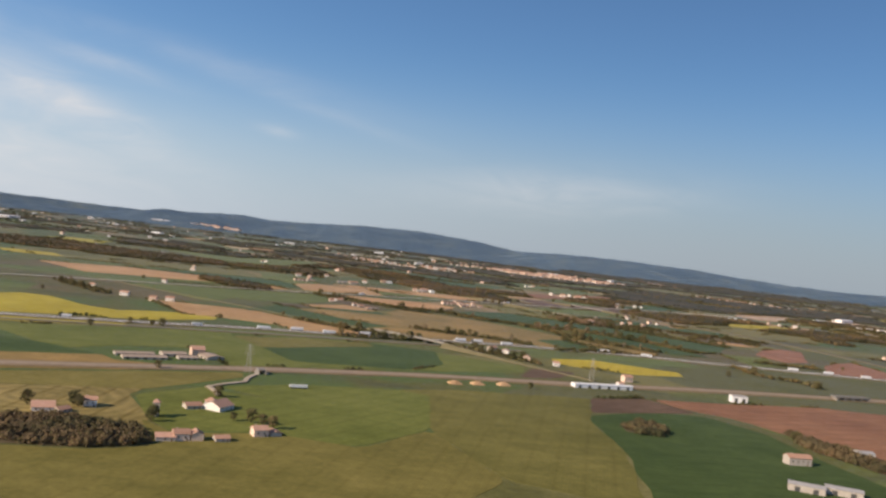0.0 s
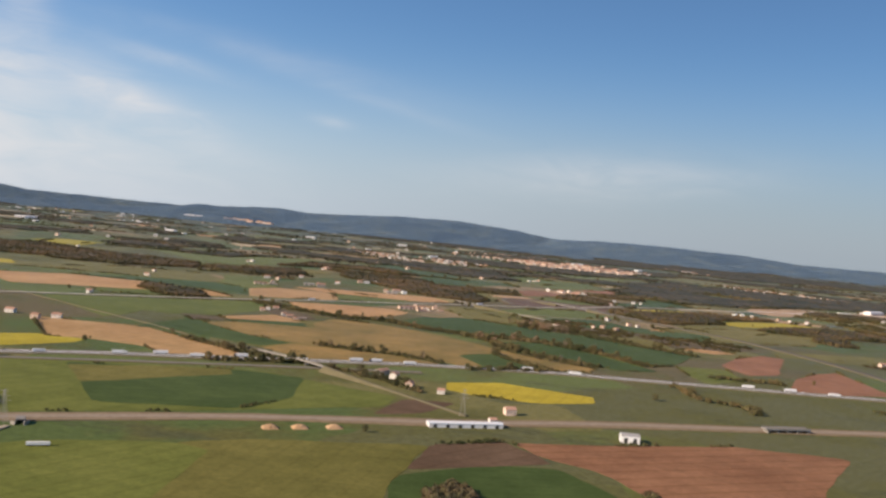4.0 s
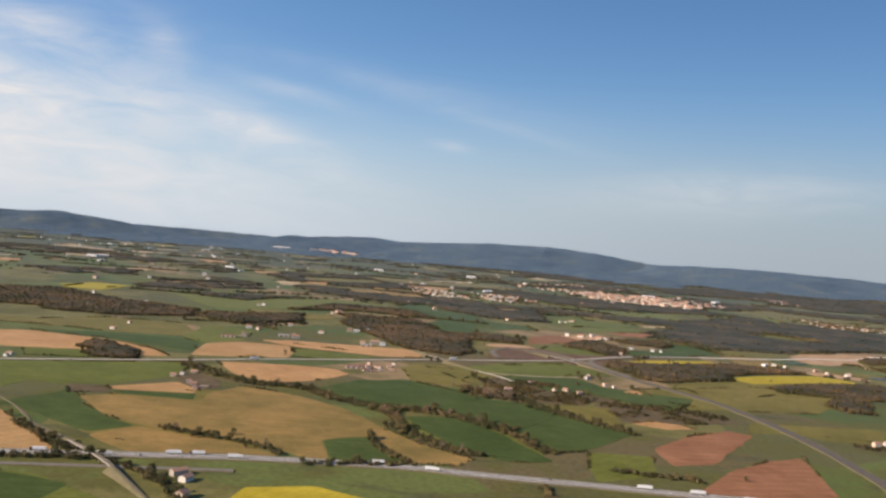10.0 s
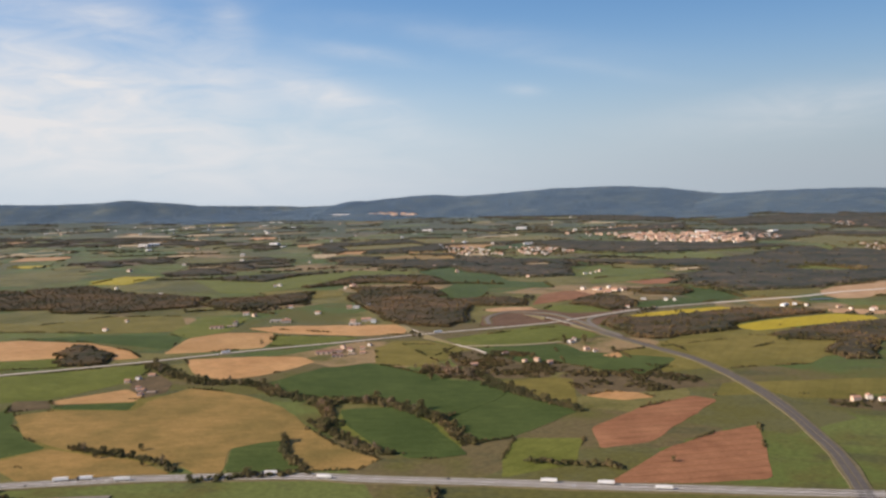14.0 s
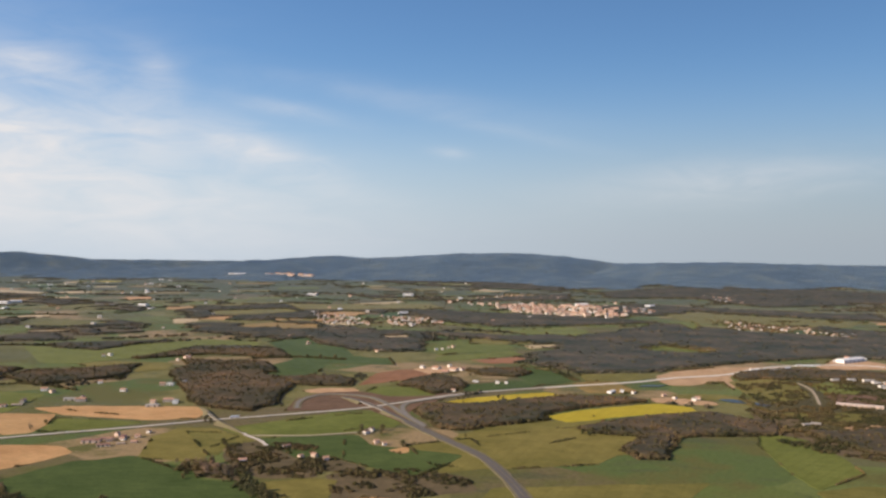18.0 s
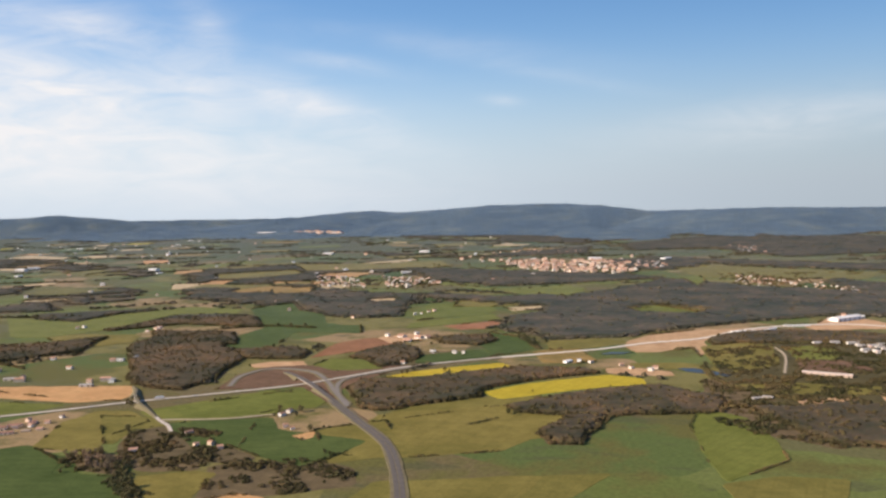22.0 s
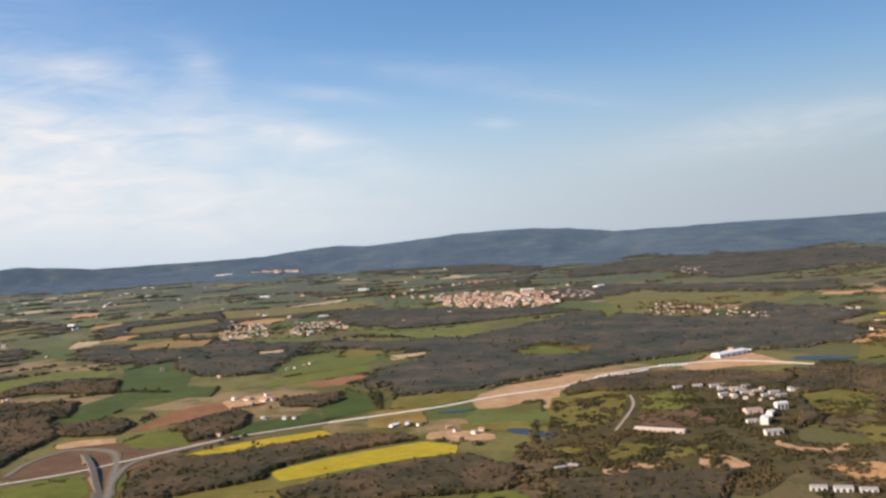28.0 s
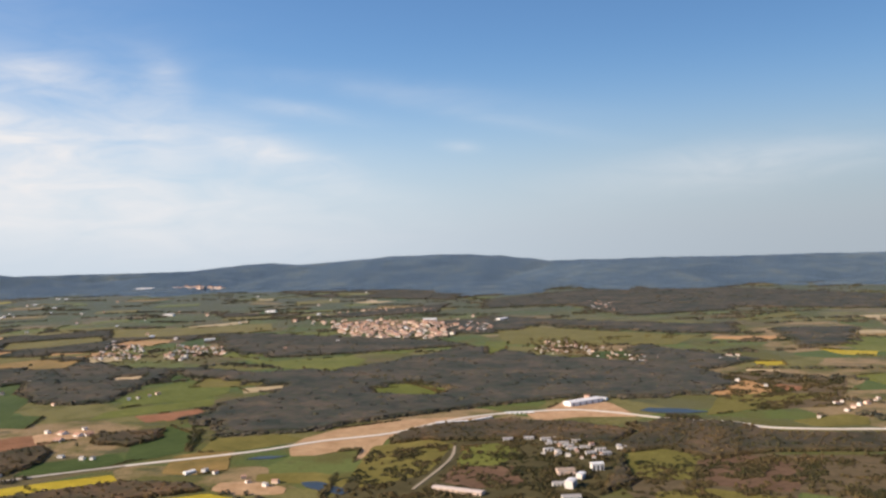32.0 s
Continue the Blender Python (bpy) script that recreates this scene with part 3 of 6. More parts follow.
def wood(kind, *pts):
    """Woodland: a closed, bumpy canopy with loose crowns along its edge and rising out of it; scrub is crowns alone, low, with gaps."""
    NWOOD[0] += 1
    rng = np.random.default_rng(100 + NWOOD[0])
    xs, ys = [p[0] for p in pts], [p[1] for p in pts]
    cy = sum(ys) / len(ys)
    far, near_by = cy > 1480, cy < 420
    scrub = kind == "scrubwood"
    step = 3.4 if scrub else 5.5 if cy > 2200 else 4.2 if far else 2.1
    gx, gy = np.meshgrid(np.arange(min(xs) - 6, max(xs) + 6, step), np.arange(min(ys) - 6, max(ys) + 6, step))
    x = gx + rng.uniform(-0.35, 0.35, gx.shape) * step
    y = gy + rng.uniform(-0.35, 0.35, gx.shape) * step
    wob = np.array([noise.noise(Vector((a * 0.03, b * 0.03, 5))) + 0.5 * noise.noise(Vector((a * 0.11, b * 0.11, 9))) for a, b in zip(x.ravel(), y.ravel())]).reshape(x.shape) * (26 if far else 7)
    keep = inside(pts)(x + wob, y + wob * 0.7)
    size = abs(sum(a[0] * c[1] - c[0] * a[1] for a, c in zip(pts, pts[1:] + pts[:1]))) / 2
    for test, x0, x1, y0, y1, _ in TAKEN if size > 15000 and not scrub else ():
        here = (x > x0) & (x < x1) & (y > y0) & (y < y1)
        if here.any():
            keep[here] &= ~test(x[here], y[here])
    loose = far and sum(xs) / len(xs) < -330
    if loose:
        gap = np.array([noise.noise(Vector((a * 0.012, b * 0.02, 4))) for a, b in zip(x.ravel(), y.ravel())]).reshape(x.shape)
        keep &= gap > -0.06
    for p in ROADLINE:
        keep &= (x - p.x) ** 2 + (y - p.y) ** 2 > 49
    if not keep.any():
        return
    tall = 4.2 * (0.74 + 0.3 * rng.random(x.shape))
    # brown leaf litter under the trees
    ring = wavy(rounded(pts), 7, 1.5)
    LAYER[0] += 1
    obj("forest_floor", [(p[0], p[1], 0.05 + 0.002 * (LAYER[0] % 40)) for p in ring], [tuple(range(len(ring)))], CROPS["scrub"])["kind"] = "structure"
    label = "low brown-green scrub and thicket with gaps" if scrub else "leafless brown and dark green spring woodland"
    if scrub:
        gap = np.array([noise.noise(Vector((a * 0.045, b * 0.045, 2))) for a, b in zip(x.ravel(), y.ravel())]).reshape(x.shape)
        pick = keep & (rng.random(x.shape) < np.clip(0.34 + 1.5 * gap, 0.03, 0.95))
        crowns = np.stack([x[pick], y[pick], x[pick] * 0 - 0.4, step * rng.uniform(0.35, 0.95, pick.sum()), tall[pick] * rng.uniform(0.4, 0.85, pick.sum())], -1)
    else:
        deep = keep.copy()
        for ax in (0, 1):
            for d in (-1, 1):
                deep &= np.roll(keep, d, ax)
        edge = keep & ~deep
        pick = (edge & (rng.random(x.shape) < 0.75)) | (deep & (rng.random(x.shape) < (0.015 if far else 0.06)))
        if near_by:
            pick = keep
        r = step * rng.uniform(0.7, 1.15, pick.sum()) * (1.15 if near_by else 1.3 if far else 1.0)
        crowns = np.stack([x[pick], y[pick], np.where(edge[pick] | near_by, -0.4, 1.2), r, tall[pick] * (1.0 if far else 1.08)], -1)
    if len(crowns):
        tagged(baked("scrub" if scrub else "woodland", crowns, CROWN_FINE if near_by else CROWN_FAR if far else CROWN_NEAR, SCRUB if scrub else HAZYWOODS if far else GROVE if near_by else WOODS, NWOOD[0]),
               label, "scrub" if scrub else "woods", "", "stuff")
    if scrub or near_by or not deep.any():
        return
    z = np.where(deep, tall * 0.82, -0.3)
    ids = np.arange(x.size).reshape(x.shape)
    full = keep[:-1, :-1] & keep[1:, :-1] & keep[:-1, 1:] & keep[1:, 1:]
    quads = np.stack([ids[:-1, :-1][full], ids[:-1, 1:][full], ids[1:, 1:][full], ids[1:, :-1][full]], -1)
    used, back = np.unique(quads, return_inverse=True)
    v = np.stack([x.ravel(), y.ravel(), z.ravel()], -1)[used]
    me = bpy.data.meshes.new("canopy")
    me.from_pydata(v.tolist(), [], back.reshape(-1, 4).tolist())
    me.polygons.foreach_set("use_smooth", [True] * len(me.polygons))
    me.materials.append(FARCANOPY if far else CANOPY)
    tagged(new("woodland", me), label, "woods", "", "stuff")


def tree(seed, tall, spread, mat, label, bare=False):
    """A tree with a tapered trunk, limbs and a ragged crown of many small clumps."""
    rng = random.Random(seed)
    top = new("tree")
    tagged(top, label, "tree", "hedgerow trees")
    bm = bmesh.new()
    h0 = tall * 0.22
    tube(bm, (0, 0, -0.2), (0, 0, h0), tall * 0.035, tall * 0.024)
    tube(bm, (0, 0, h0), (rng.uniform(-.1, .1) * tall, rng.uniform(-.1, .1) * tall, tall * 0.85), tall * 0.024, tall * 0.006)
    ends = []
    for i in range(9):
        a, e = i * 2.4 + rng.uniform(-.3, .3), rng.uniform(0.45, 1.0)
        z0 = tall * rng.uniform(0.25, 0.6)
        end = Vector((math.cos(a) * spread * e, math.sin(a) * spread * e, z0 + tall * rng.uniform(0.15, 0.4)))
        tube(bm, (0, 0, z0), end, tall * 0.014, tall * 0.004, 5)
        ends.append(end)
    part("trunk", bm, BARK, top)
    bm = bmesh.new()
    for k in range(90 if bare else 150):
        if k < 3 * len(ends):
            p = ends[k % len(ends)] + Vector((rng.gauss(0, .2), rng.gauss(0, .2), rng.gauss(0, .16))) * spread
        else:
            d = Vector((rng.gauss(0, 1), rng.gauss(0, 1), rng.gauss(0, 1))).normalized() * rng.uniform(0.35, 1.0) ** 0.6
            p = Vector((d.x * spread * 1.12, d.y * spread * 1.12, tall * 0.53 + d.z * tall * (0.46 if bare else 0.45)))
            p.x += 0.25 * spread * math.sin(p.z * 2 + seed)
        s = spread * rng.uniform(0.14, 0.28)
        q = Euler((rng.uniform(0, 6), rng.uniform(0, 6), rng.uniform(0, 6))).to_matrix()
        tops = [bm.verts.new(p + q @ Vector((s * math.cos(n * 1.571) * rng.uniform(.5, 1.3), s * math.sin(n * 1.571) * rng.uniform(.5, 1.3), 0))) for n in range(4)]
        a, c = bm.verts.new(p + q @ Vector((0, 0, s * .6))), bm.verts.new(p - q @ Vector((0, 0, s * .5)))
        for n in range(4):
            bm.faces.new((tops[n], tops[(n + 1) % 4], a))
            bm.faces.new((tops[(n + 1) % 4], tops[n], c))
    part("crown", bm, mat, top)
    return top


def gable_house(name, label, category, w, d, h, pitch, wall, roof, windows=3, chimney=True, door=True, group=""):
    """A house with a gabled roof along x: walls, two roof slopes with eaves, windows, door, chimney."""
    top = new(name)
    tagged(top, label, category, group)
    rise = d / 2 * math.tan(radians(pitch))
    bm = bmesh.new()
    pts = [(-d / 2, 0), (d / 2, 0), (d / 2, h), (0, h + rise), (-d / 2, h)]
    a = [bm.verts.new((-w / 2, y, z - (0.3 if z == 0 else 0))) for y, z in pts]
    b = [bm.verts.new((w / 2, y, z - (0.3 if z == 0 else 0))) for y, z in pts]
    bm.faces.new(a[::-1]); bm.faces.new(b)
    for i in range(5):
        bm.faces.new((a[i], a[(i + 1) % 5], b[(i + 1) % 5], b[i]))
    bmesh.ops.recalc_face_normals(bm, faces=bm.faces)
    part("wall", bm, wall, top)
    for s in (-1, 1):
        bm = bmesh.new()
        e, t = 0.22, 0.14
        y1, z1 = s * (d / 2 + e), h - e * math.tan(radians(pitch))
        prof = [(0, h + rise + 0.03), (y1, z1 + 0.03), (y1, z1 + t), (0, h + rise + t + 0.05)]
        a = [bm.verts.new((-w / 2 - e, y, z)) for y, z in prof]
        b = [bm.verts.new((w / 2 + e, y, z)) for y, z in prof]
        bm.faces.new(a); bm.faces.new(b[::-1])
        for i in range(4):
            bm.faces.new((a[i], b[i], b[(i + 1) % 4], a[(i + 1) % 4]))
        bmesh.ops.recalc_face_normals(bm, faces=bm.faces)
        part("roof_slope", bm, roof, top)
    for s in (-1, 1):
        for i in range(windows):
            x = -w / 2 + w * (i + 0.7) / (windows + 0.4)
            bm = bmesh.new()
            box(bm, x, s * (d / 2 + 0.01), h * 0.55, 0.45, 0.07, 0.6, 0.01)
            part("window", bm, DARKGLASS, top)
    if door:
        bm = bmesh.new()
        box(bm, w * 0.32, -d / 2 - 0.01, 0.42, 0.42, 0.08, 0.84, 0.01)
        part("door", bm, BROWNWOOD, top)
    if chimney:
        bm = bmesh.new()
        box(bm, -w * 0.28, 0.15, h + rise + 0.1, 0.3, 0.3, 0.7, 0.02)
        part("chimney", bm, STONE, top)
    return top


def shed(name, label, category, w, d, h, wall, roof, doors=2, group=""):
    """A long low hall: walls, shallow roof with parapet, big doors."""
    top = new(name)
    tagged(top, label, category, group)
    bm = bmesh.new(); box(bm, 0, 0, h / 2 - 0.15, w, d, h + 0.3, 0.03)
    part("wall", bm, wall, top)
    for s in (-1, 1):
        bm = bmesh.new()
        pr = [(0, h + d * 0.09), (s * (d / 2 + .2), h + .02), (s * (d / 2 + .2), h + .14), (0, h + d * .09 + .14)]
        a = [bm.verts.new((-w / 2 - .2, y, z)) for y, z in pr]
        b = [bm.verts.new((w / 2 + .2, y, z)) for y, z in pr]
        bm.faces.new(a); bm.faces.new(b[::-1])
        for i in range(4):
            bm.faces.new((a[i], b[i], b[(i + 1) % 4], a[(i + 1) % 4]))
        bmesh.ops.recalc_face_normals(bm, faces=bm.faces)
        part("roof_slope", bm, roof, top)
    for s in (-1, 1):
        bm = bmesh.new()
        vs = [bm.verts.new((s * w / 2, -d / 2, h)), bm.verts.new((s * w / 2, d / 2, h)), bm.verts.new((s * w / 2, 0, h + d * .09))]
        vo = [bm.verts.new((s * (w / 2 - .1), v.co.y, v.co.z)) for v in vs]
        bm.faces.new(vs); bm.faces.new(vo[::-1])
        for i in range(3):
            bm.faces.new((vs[i], vo[i], vo[(i + 1) % 3], vs[(i + 1) % 3]))
        bmesh.ops.recalc_face_normals(bm, faces=bm.faces)
        part("gable", bm, wall, top)
    for i in range(doors):
        bm = bmesh.new()
        box(bm, -w / 2 + w * (i + 0.5) / doors, -d / 2 - .02, h * .38, min(1.6, w * .3), .1, h * .76, 0.02)
        part("door", bm, GREYPLASTIC, top)
    return top


def lorry(name, label, cab_mat):
    top = new(name)
    tagged(top, label, "lorry", "vehicles on the motorway")
    bm = bmesh.new(); box(bm, -0.5, 0, 1.0, 5.2, 1.0, 1.15, 0.04)
    part("trailer", bm, WHITEMETAL, top)
    bm = bmesh.new(); box(bm, 2.75, 0, 0.85, 0.95, 0.96, 1.15, 0.08)
    cab = part("cab", bm, cab_mat, top)
    bm = bmesh.new(); box(bm, 3.22, 0, 1.05, 0.06, 0.84, 0.4, 0.01)
    part("windscreen", bm, DARKGLASS, cab)
    bm = bmesh.new(); box(bm, 0.2, 0, 0.36, 5.6, 0.7, 0.14, 0.01)
    part("chassis", bm, GREYPLASTIC, top)
    for x in (-2.5, -1.95, -1.4, 1.9, 2.75):
        for y in (-0.42, 0.42):
            bm = bmesh.new(); tube(bm, (x, y - 0.09, 0.2), (x, y + 0.09, 0.2), 0.2, 0.2, 10)
            part("wheel", bm, RUBBER, top)
    return top


def car(label, paint):
    top = new("car")
    tagged(top, label, "car", "vehicles on the motorway")
    bm = bmesh.new(); box(bm, 0, 0, 0.3, 1.75, 0.7, 0.26, 0.06)
    part("body", bm, paint, top)
    bm = bmesh.new(); box(bm, -0.1, 0, 0.5, 0.95, 0.6, 0.2, 0.07)
    part("cabin", bm, DARKGLASS, top)
    for x in (-0.55, 0.55):
        for y in (-0.31, 0.31):
            bm = bmesh.new(); tube(bm, (x, y - 0.05, 0.13), (x, y + 0.05, 0.13), 0.13, 0.13, 8)
            part("wheel", bm, RUBBER, top)
    return top


# ---- the land ----
def ground():
    xs = np.concatenate([np.linspace(-9000, -800, 12), np.linspace(-600, 1400, 21), np.linspace(1700, 9000, 10)])
    ys = np.concatenate([np.linspace(-6000, -200, 8), np.linspace(0, 2600, 27), np.linspace(2900, 6500, 12)])
    vs = [(x, y, 0) for y in ys for x in xs]
    n = len(xs)
    fs = [(j * n + i, j * n + i + 1, (j + 1) * n + i + 1, (j + 1) * n + i) for j in range(len(ys) - 1) for i in range(n - 1)]
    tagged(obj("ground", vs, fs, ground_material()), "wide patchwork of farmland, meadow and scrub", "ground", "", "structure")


ground()


def ridge(label, front, back, gully, *crest):
    """A wooded hill range whose crest runs through points (x, y, height)."""
    cx, cy, cz = zip(*crest)
    xs = np.arange(cx[0] - 500, cx[-1] + 500, 22.0)
    rows = [-1, -.86, -.72, -.58, -.46, -.35, -.25, -.17, -.1, -.05, 0, .06, .2, .5, 1]
    vs = []
    for v in rows:
        for x in xs:
            z = float(np.interp(x, cx, cz))
            out = max(0.0, cx[0] - x, x - cx[-1]) / 500
            z *= max(0.0, 1 - out) ** 1.5
            w = front if v < 0 else back
            y = float(np.interp(x, cx, cy)) + v * w
            fall = 0.5 + 0.5 * math.cos(math.pi * abs(v))
            wob = noise.fractal(Vector((x * 0.0022, y * 0.0022, 3.3)), 0.9, 2.1, 5) * gully * (1 - fall) * fall * 3
            fine = noise.noise(Vector((x * 0.013, y * 0.01, 1))) * 3.2 + noise.noise(Vector((x * 0.05, y * 0.03, 7))) * 1.8
            vs.append((x, y, max(z * fall ** 1.25 + wob, 0.0) + fine * min(1, fall * 2) - (1 - fall) * 2.0))
    n = len(xs)
    fs = [(j * n + i, j * n + i + 1, (j + 1) * n + i + 1, (j + 1) * n + i) for j in range(len(rows) - 1) for i in range(n - 1)]
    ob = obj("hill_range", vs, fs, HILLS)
    for p in ob.data.polygons:
        p.use_smooth = True
    tagged(ob, label, "hills", "", "structure")


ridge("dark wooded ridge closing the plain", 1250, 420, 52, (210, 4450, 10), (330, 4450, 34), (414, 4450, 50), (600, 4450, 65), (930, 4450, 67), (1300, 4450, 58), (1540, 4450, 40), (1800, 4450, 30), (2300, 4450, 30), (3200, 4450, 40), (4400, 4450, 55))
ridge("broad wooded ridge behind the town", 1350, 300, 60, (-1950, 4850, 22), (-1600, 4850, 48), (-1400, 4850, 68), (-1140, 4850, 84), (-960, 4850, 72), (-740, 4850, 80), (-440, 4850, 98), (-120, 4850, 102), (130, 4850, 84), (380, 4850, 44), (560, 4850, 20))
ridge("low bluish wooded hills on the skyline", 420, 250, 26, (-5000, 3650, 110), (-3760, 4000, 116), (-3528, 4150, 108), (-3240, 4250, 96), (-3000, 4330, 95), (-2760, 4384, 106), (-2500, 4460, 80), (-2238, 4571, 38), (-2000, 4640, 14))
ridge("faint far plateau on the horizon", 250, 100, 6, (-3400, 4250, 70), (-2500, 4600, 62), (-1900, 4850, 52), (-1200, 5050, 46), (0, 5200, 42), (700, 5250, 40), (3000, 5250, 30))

# ---- fields ----
field("rape", (-303, 563), (-287, 575), (-279, 589), (-259, 588), (-224, 558), (-199, 551), (-174, 573), (-141, 571), (-140, 557), (-170, 520), (-216, 500), (-241, 485), (-255, 477))
field("rape", (-248, 464), (-234, 472), (-195, 489), (-172, 496), (-172, 486), (-209, 459), (-225, 453), (-239, 448))
field("wheat", (-236, 442), (-211, 450), (-148, 491), (-107, 510), (-22, 528), (55, 497), (51, 472), (-32, 421), (-75, 401), (-90, 389), (-99, 407), (-120, 430), (-149, 410), (-162, 392), (-182, 401), (-209, 423), (-226, 424))
field("deepgreen", (-213, 399), (-198, 402), (-182, 400), (-145, 385), (-180, 366), (-191, 360))
field("stubble", (-190, 357), (-179, 363), (-144, 384), (-135, 374), (-114, 376), (-112, 362), (-161, 330), (-171, 324))
field("pasture", (-168, 319), (-159, 325), (-107, 361), (-80, 377), (-77, 366), (-93, 338), (-103, 321), (-148, 304), (-158, 300))
field("mown", (-157, 298), (-148, 303), (-131, 310), (-103, 321), (-105, 309), (-92, 287), (-87, 278), (-85, 267), (-108, 255), (-125, 258), (-133, 255))
field("wheat", (-103, 310), (-84, 339), (-79, 332), (-60, 328), (-45, 304), (-47, 276), (-76, 264), (-86, 275))
field("wheat", (-80, 341), (-55, 363), (-13, 377), (2, 372), (3, 306), (-18, 271), (-43, 270), (-59, 329))
field("fallow", (58, 494), (84, 497), (70, 467), (48, 455))
field("rape", (76, 550), (106, 566), (133, 557), (157, 550), (156, 533), (124, 517), (94, 520), (77, 530))
field("plough", (110, 429), (153, 442), (210, 465), (261, 463), (173, 302), (157, 372), (142, 399), (120, 413))
field("deepgreen", (71, 368), (101, 392), (128, 396), (146, 368), (149, 340), (161, 281), (125, 214), (66, 215), (72, 305), (68, 356))
field("fallow", (78, 413), (107, 429), (120, 413), (125, 402), (71, 374))
field("pasture", (-97, 717), (-34, 763), (34, 739), (74, 699), (54, 618), (-2, 598), (-50, 607), (-88, 649))
field("pasture", (311, 1043), (404, 1113), (445, 1037), (423, 969), (307, 889), (259, 904))
field("pasture", (-89, 276), (-75, 262), (-47, 274), (-18, 269), (3, 304), (26, 250), (-13, 173), (-54, 161), (-100, 195), (-118, 227), (-90, 234), (-75, 245))
field("pasture", (-13, 377), (12, 393), (78, 411), (68, 356), (72, 305), (64, 237), (26, 250), (3, 306), (2, 372))
field("clay", (-212, 639), (-181, 639), (-133, 641), (-90, 608), (-65, 590), (-39, 568), (-87, 549), (-104, 568), (-140, 574), (-164, 569))
field("deepgreen", (-116, 499), (-97, 504), (-69, 515), (-33, 524), (3, 521), (8, 470), (-9, 438), (-66, 424))
field("pasture", (-113, 494), (-95, 501), (-74, 513), (-38, 523), (-33, 511), (-66, 480), (-75, 469), (-89, 458))
field("pasture", (263, 965), (374, 1049), (436, 1043), (450, 1017), (413, 936), (345, 908), (296, 910))
field("pasture", (348, 862), (415, 881), (490, 904), (465, 845), (395, 837), (342, 823))
field("plough", (272, 733), (296, 784), (328, 821), (344, 812), (327, 766), (308, 712), (282, 694))
field("plough", (318, 704), (343, 738), (366, 757), (368, 710), (368, 662), (330, 648), (292, 641))
field("wheat", (232, 705), (271, 712), (272, 665), (240, 637), (234, 665))
field("clay", (-416, 902), (-383, 912), (-339, 943), (-247, 939), (-180, 910), (-147, 881), (-196, 849), (-237, 862), (-275, 847), (-308, 835), (-333, 822))
field("wheat", (-270, 845), (-227, 869), (-195, 832), (-244, 814))
field("wheat", (-267, 758), (-246, 772), (-207, 799), (-124, 856), (-105, 837), (-99, 816), (-97, 791), (-101, 774), (-118, 733), (-144, 720), (-170, 723), (-169, 693), (-175, 669))
field("deepgreen", (-138, 634), (-137, 660), (-127, 700), (-139, 721), (-112, 695), (-93, 673), (-60, 648), (-32, 634), (-47, 609), (-74, 621), (-125, 648))
field("scrub", (-142, 726), (-116, 732), (-98, 713), (-122, 698))
field("clay", (-113, 730), (-93, 756), (-80, 773), (-53, 754), (-51, 740), (-105, 723))
field("scrub", (-96, 799), (-86, 822), (-56, 796), (-44, 770), (-50, 752), (-78, 773))
field("deepgreen", (-103, 720), (-47, 739), (-39, 719), (-94, 712))
field("stubble", (-110, 693), (-91, 709), (-34, 718), (-41, 743), (-33, 784), (-1, 778), (23, 770), (65, 744), (103, 702), (137, 671), (170, 653), (164, 635), (138, 627), (118, 646), (102, 677), (89, 668), (77, 654), (95, 616), (84, 610), (50, 631), (13, 631), (-20, 634), (-60, 648))
field("stubble", (-44, 603), (-31, 633), (-9, 630), (36, 625), (70, 609), (39, 594), (-4, 581))
field("deepgreen", (78, 655), (89, 668), (101, 676), (117, 645), (137, 629), (96, 617))
field("clay", (-100, 879), (-44, 901), (-3, 906), (20, 889), (15, 864), (6, 841), (-5, 826), (-25, 813), (-60, 830))
field("clay", (-138, 901), (-160, 977), (-140, 1010), (-88, 1018), (-66, 977), (-57, 941), (-98, 914))
field("clay", (-129, 1039), (-74, 1063), (36, 1060), (50, 1027), (11, 1010), (-78, 1015))
field("wheat", (-77, 1002), (13, 1003), (-7, 967), (-53, 945))
field("deepgreen", (29, 823), (35, 867), (78, 884), (126, 868), (152, 840), (177, 843), (214, 803), (234, 789), (260, 770), (230, 705), (210, 688), (178, 735), (143, 767), (101, 769), (70, 781))
field("wheat", (106, 746), (123, 753), (162, 740), (187, 717), (208, 684), (184, 663), (173, 666), (138, 689), (118, 712))
field("pasture", (54, 945), (54, 988), (86, 992), (120, 966), (115, 925), (133, 879), (108, 883), (76, 884))
field("wheat", (92, 992), (168, 1082), (192, 1076), (212, 1004), (161, 970), (125, 966))
field("deepgreen", (137, 962), (204, 989), (228, 914), (203, 900), (169, 931))
field("pasture", (189, 839), (224, 860), (243, 858), (252, 809), (259, 775), (230, 797))
field("clay", (258, 809), (274, 826), (293, 823), (304, 812), (286, 801))
field("pasture", (301, 1013), (379, 1044), (460, 1063), (485, 1072), (469, 990), (414, 960), (350, 936), (325, 967))
field("pasture", (365, 864), (430, 888), (449, 890), (439, 837), (420, 826), (390, 826))
field("pasture", (-516, 1049), (-392, 1030), (-349, 1097), (-257, 1111), (-184, 1016), (-271, 991), (-358, 990), (-444, 975))
field("rape", (-528, 1027), (-509, 1041), (-462, 1045), (-431, 1003), (-483, 983))
field("deepgreen", (-345, 949), (-270, 980), (-176, 992), (-145, 923), (-180, 928), (-251, 945))
field("wheat", (-199, 997), (-228, 1113), (-166, 1109), (-139, 1020), (-160, 977))
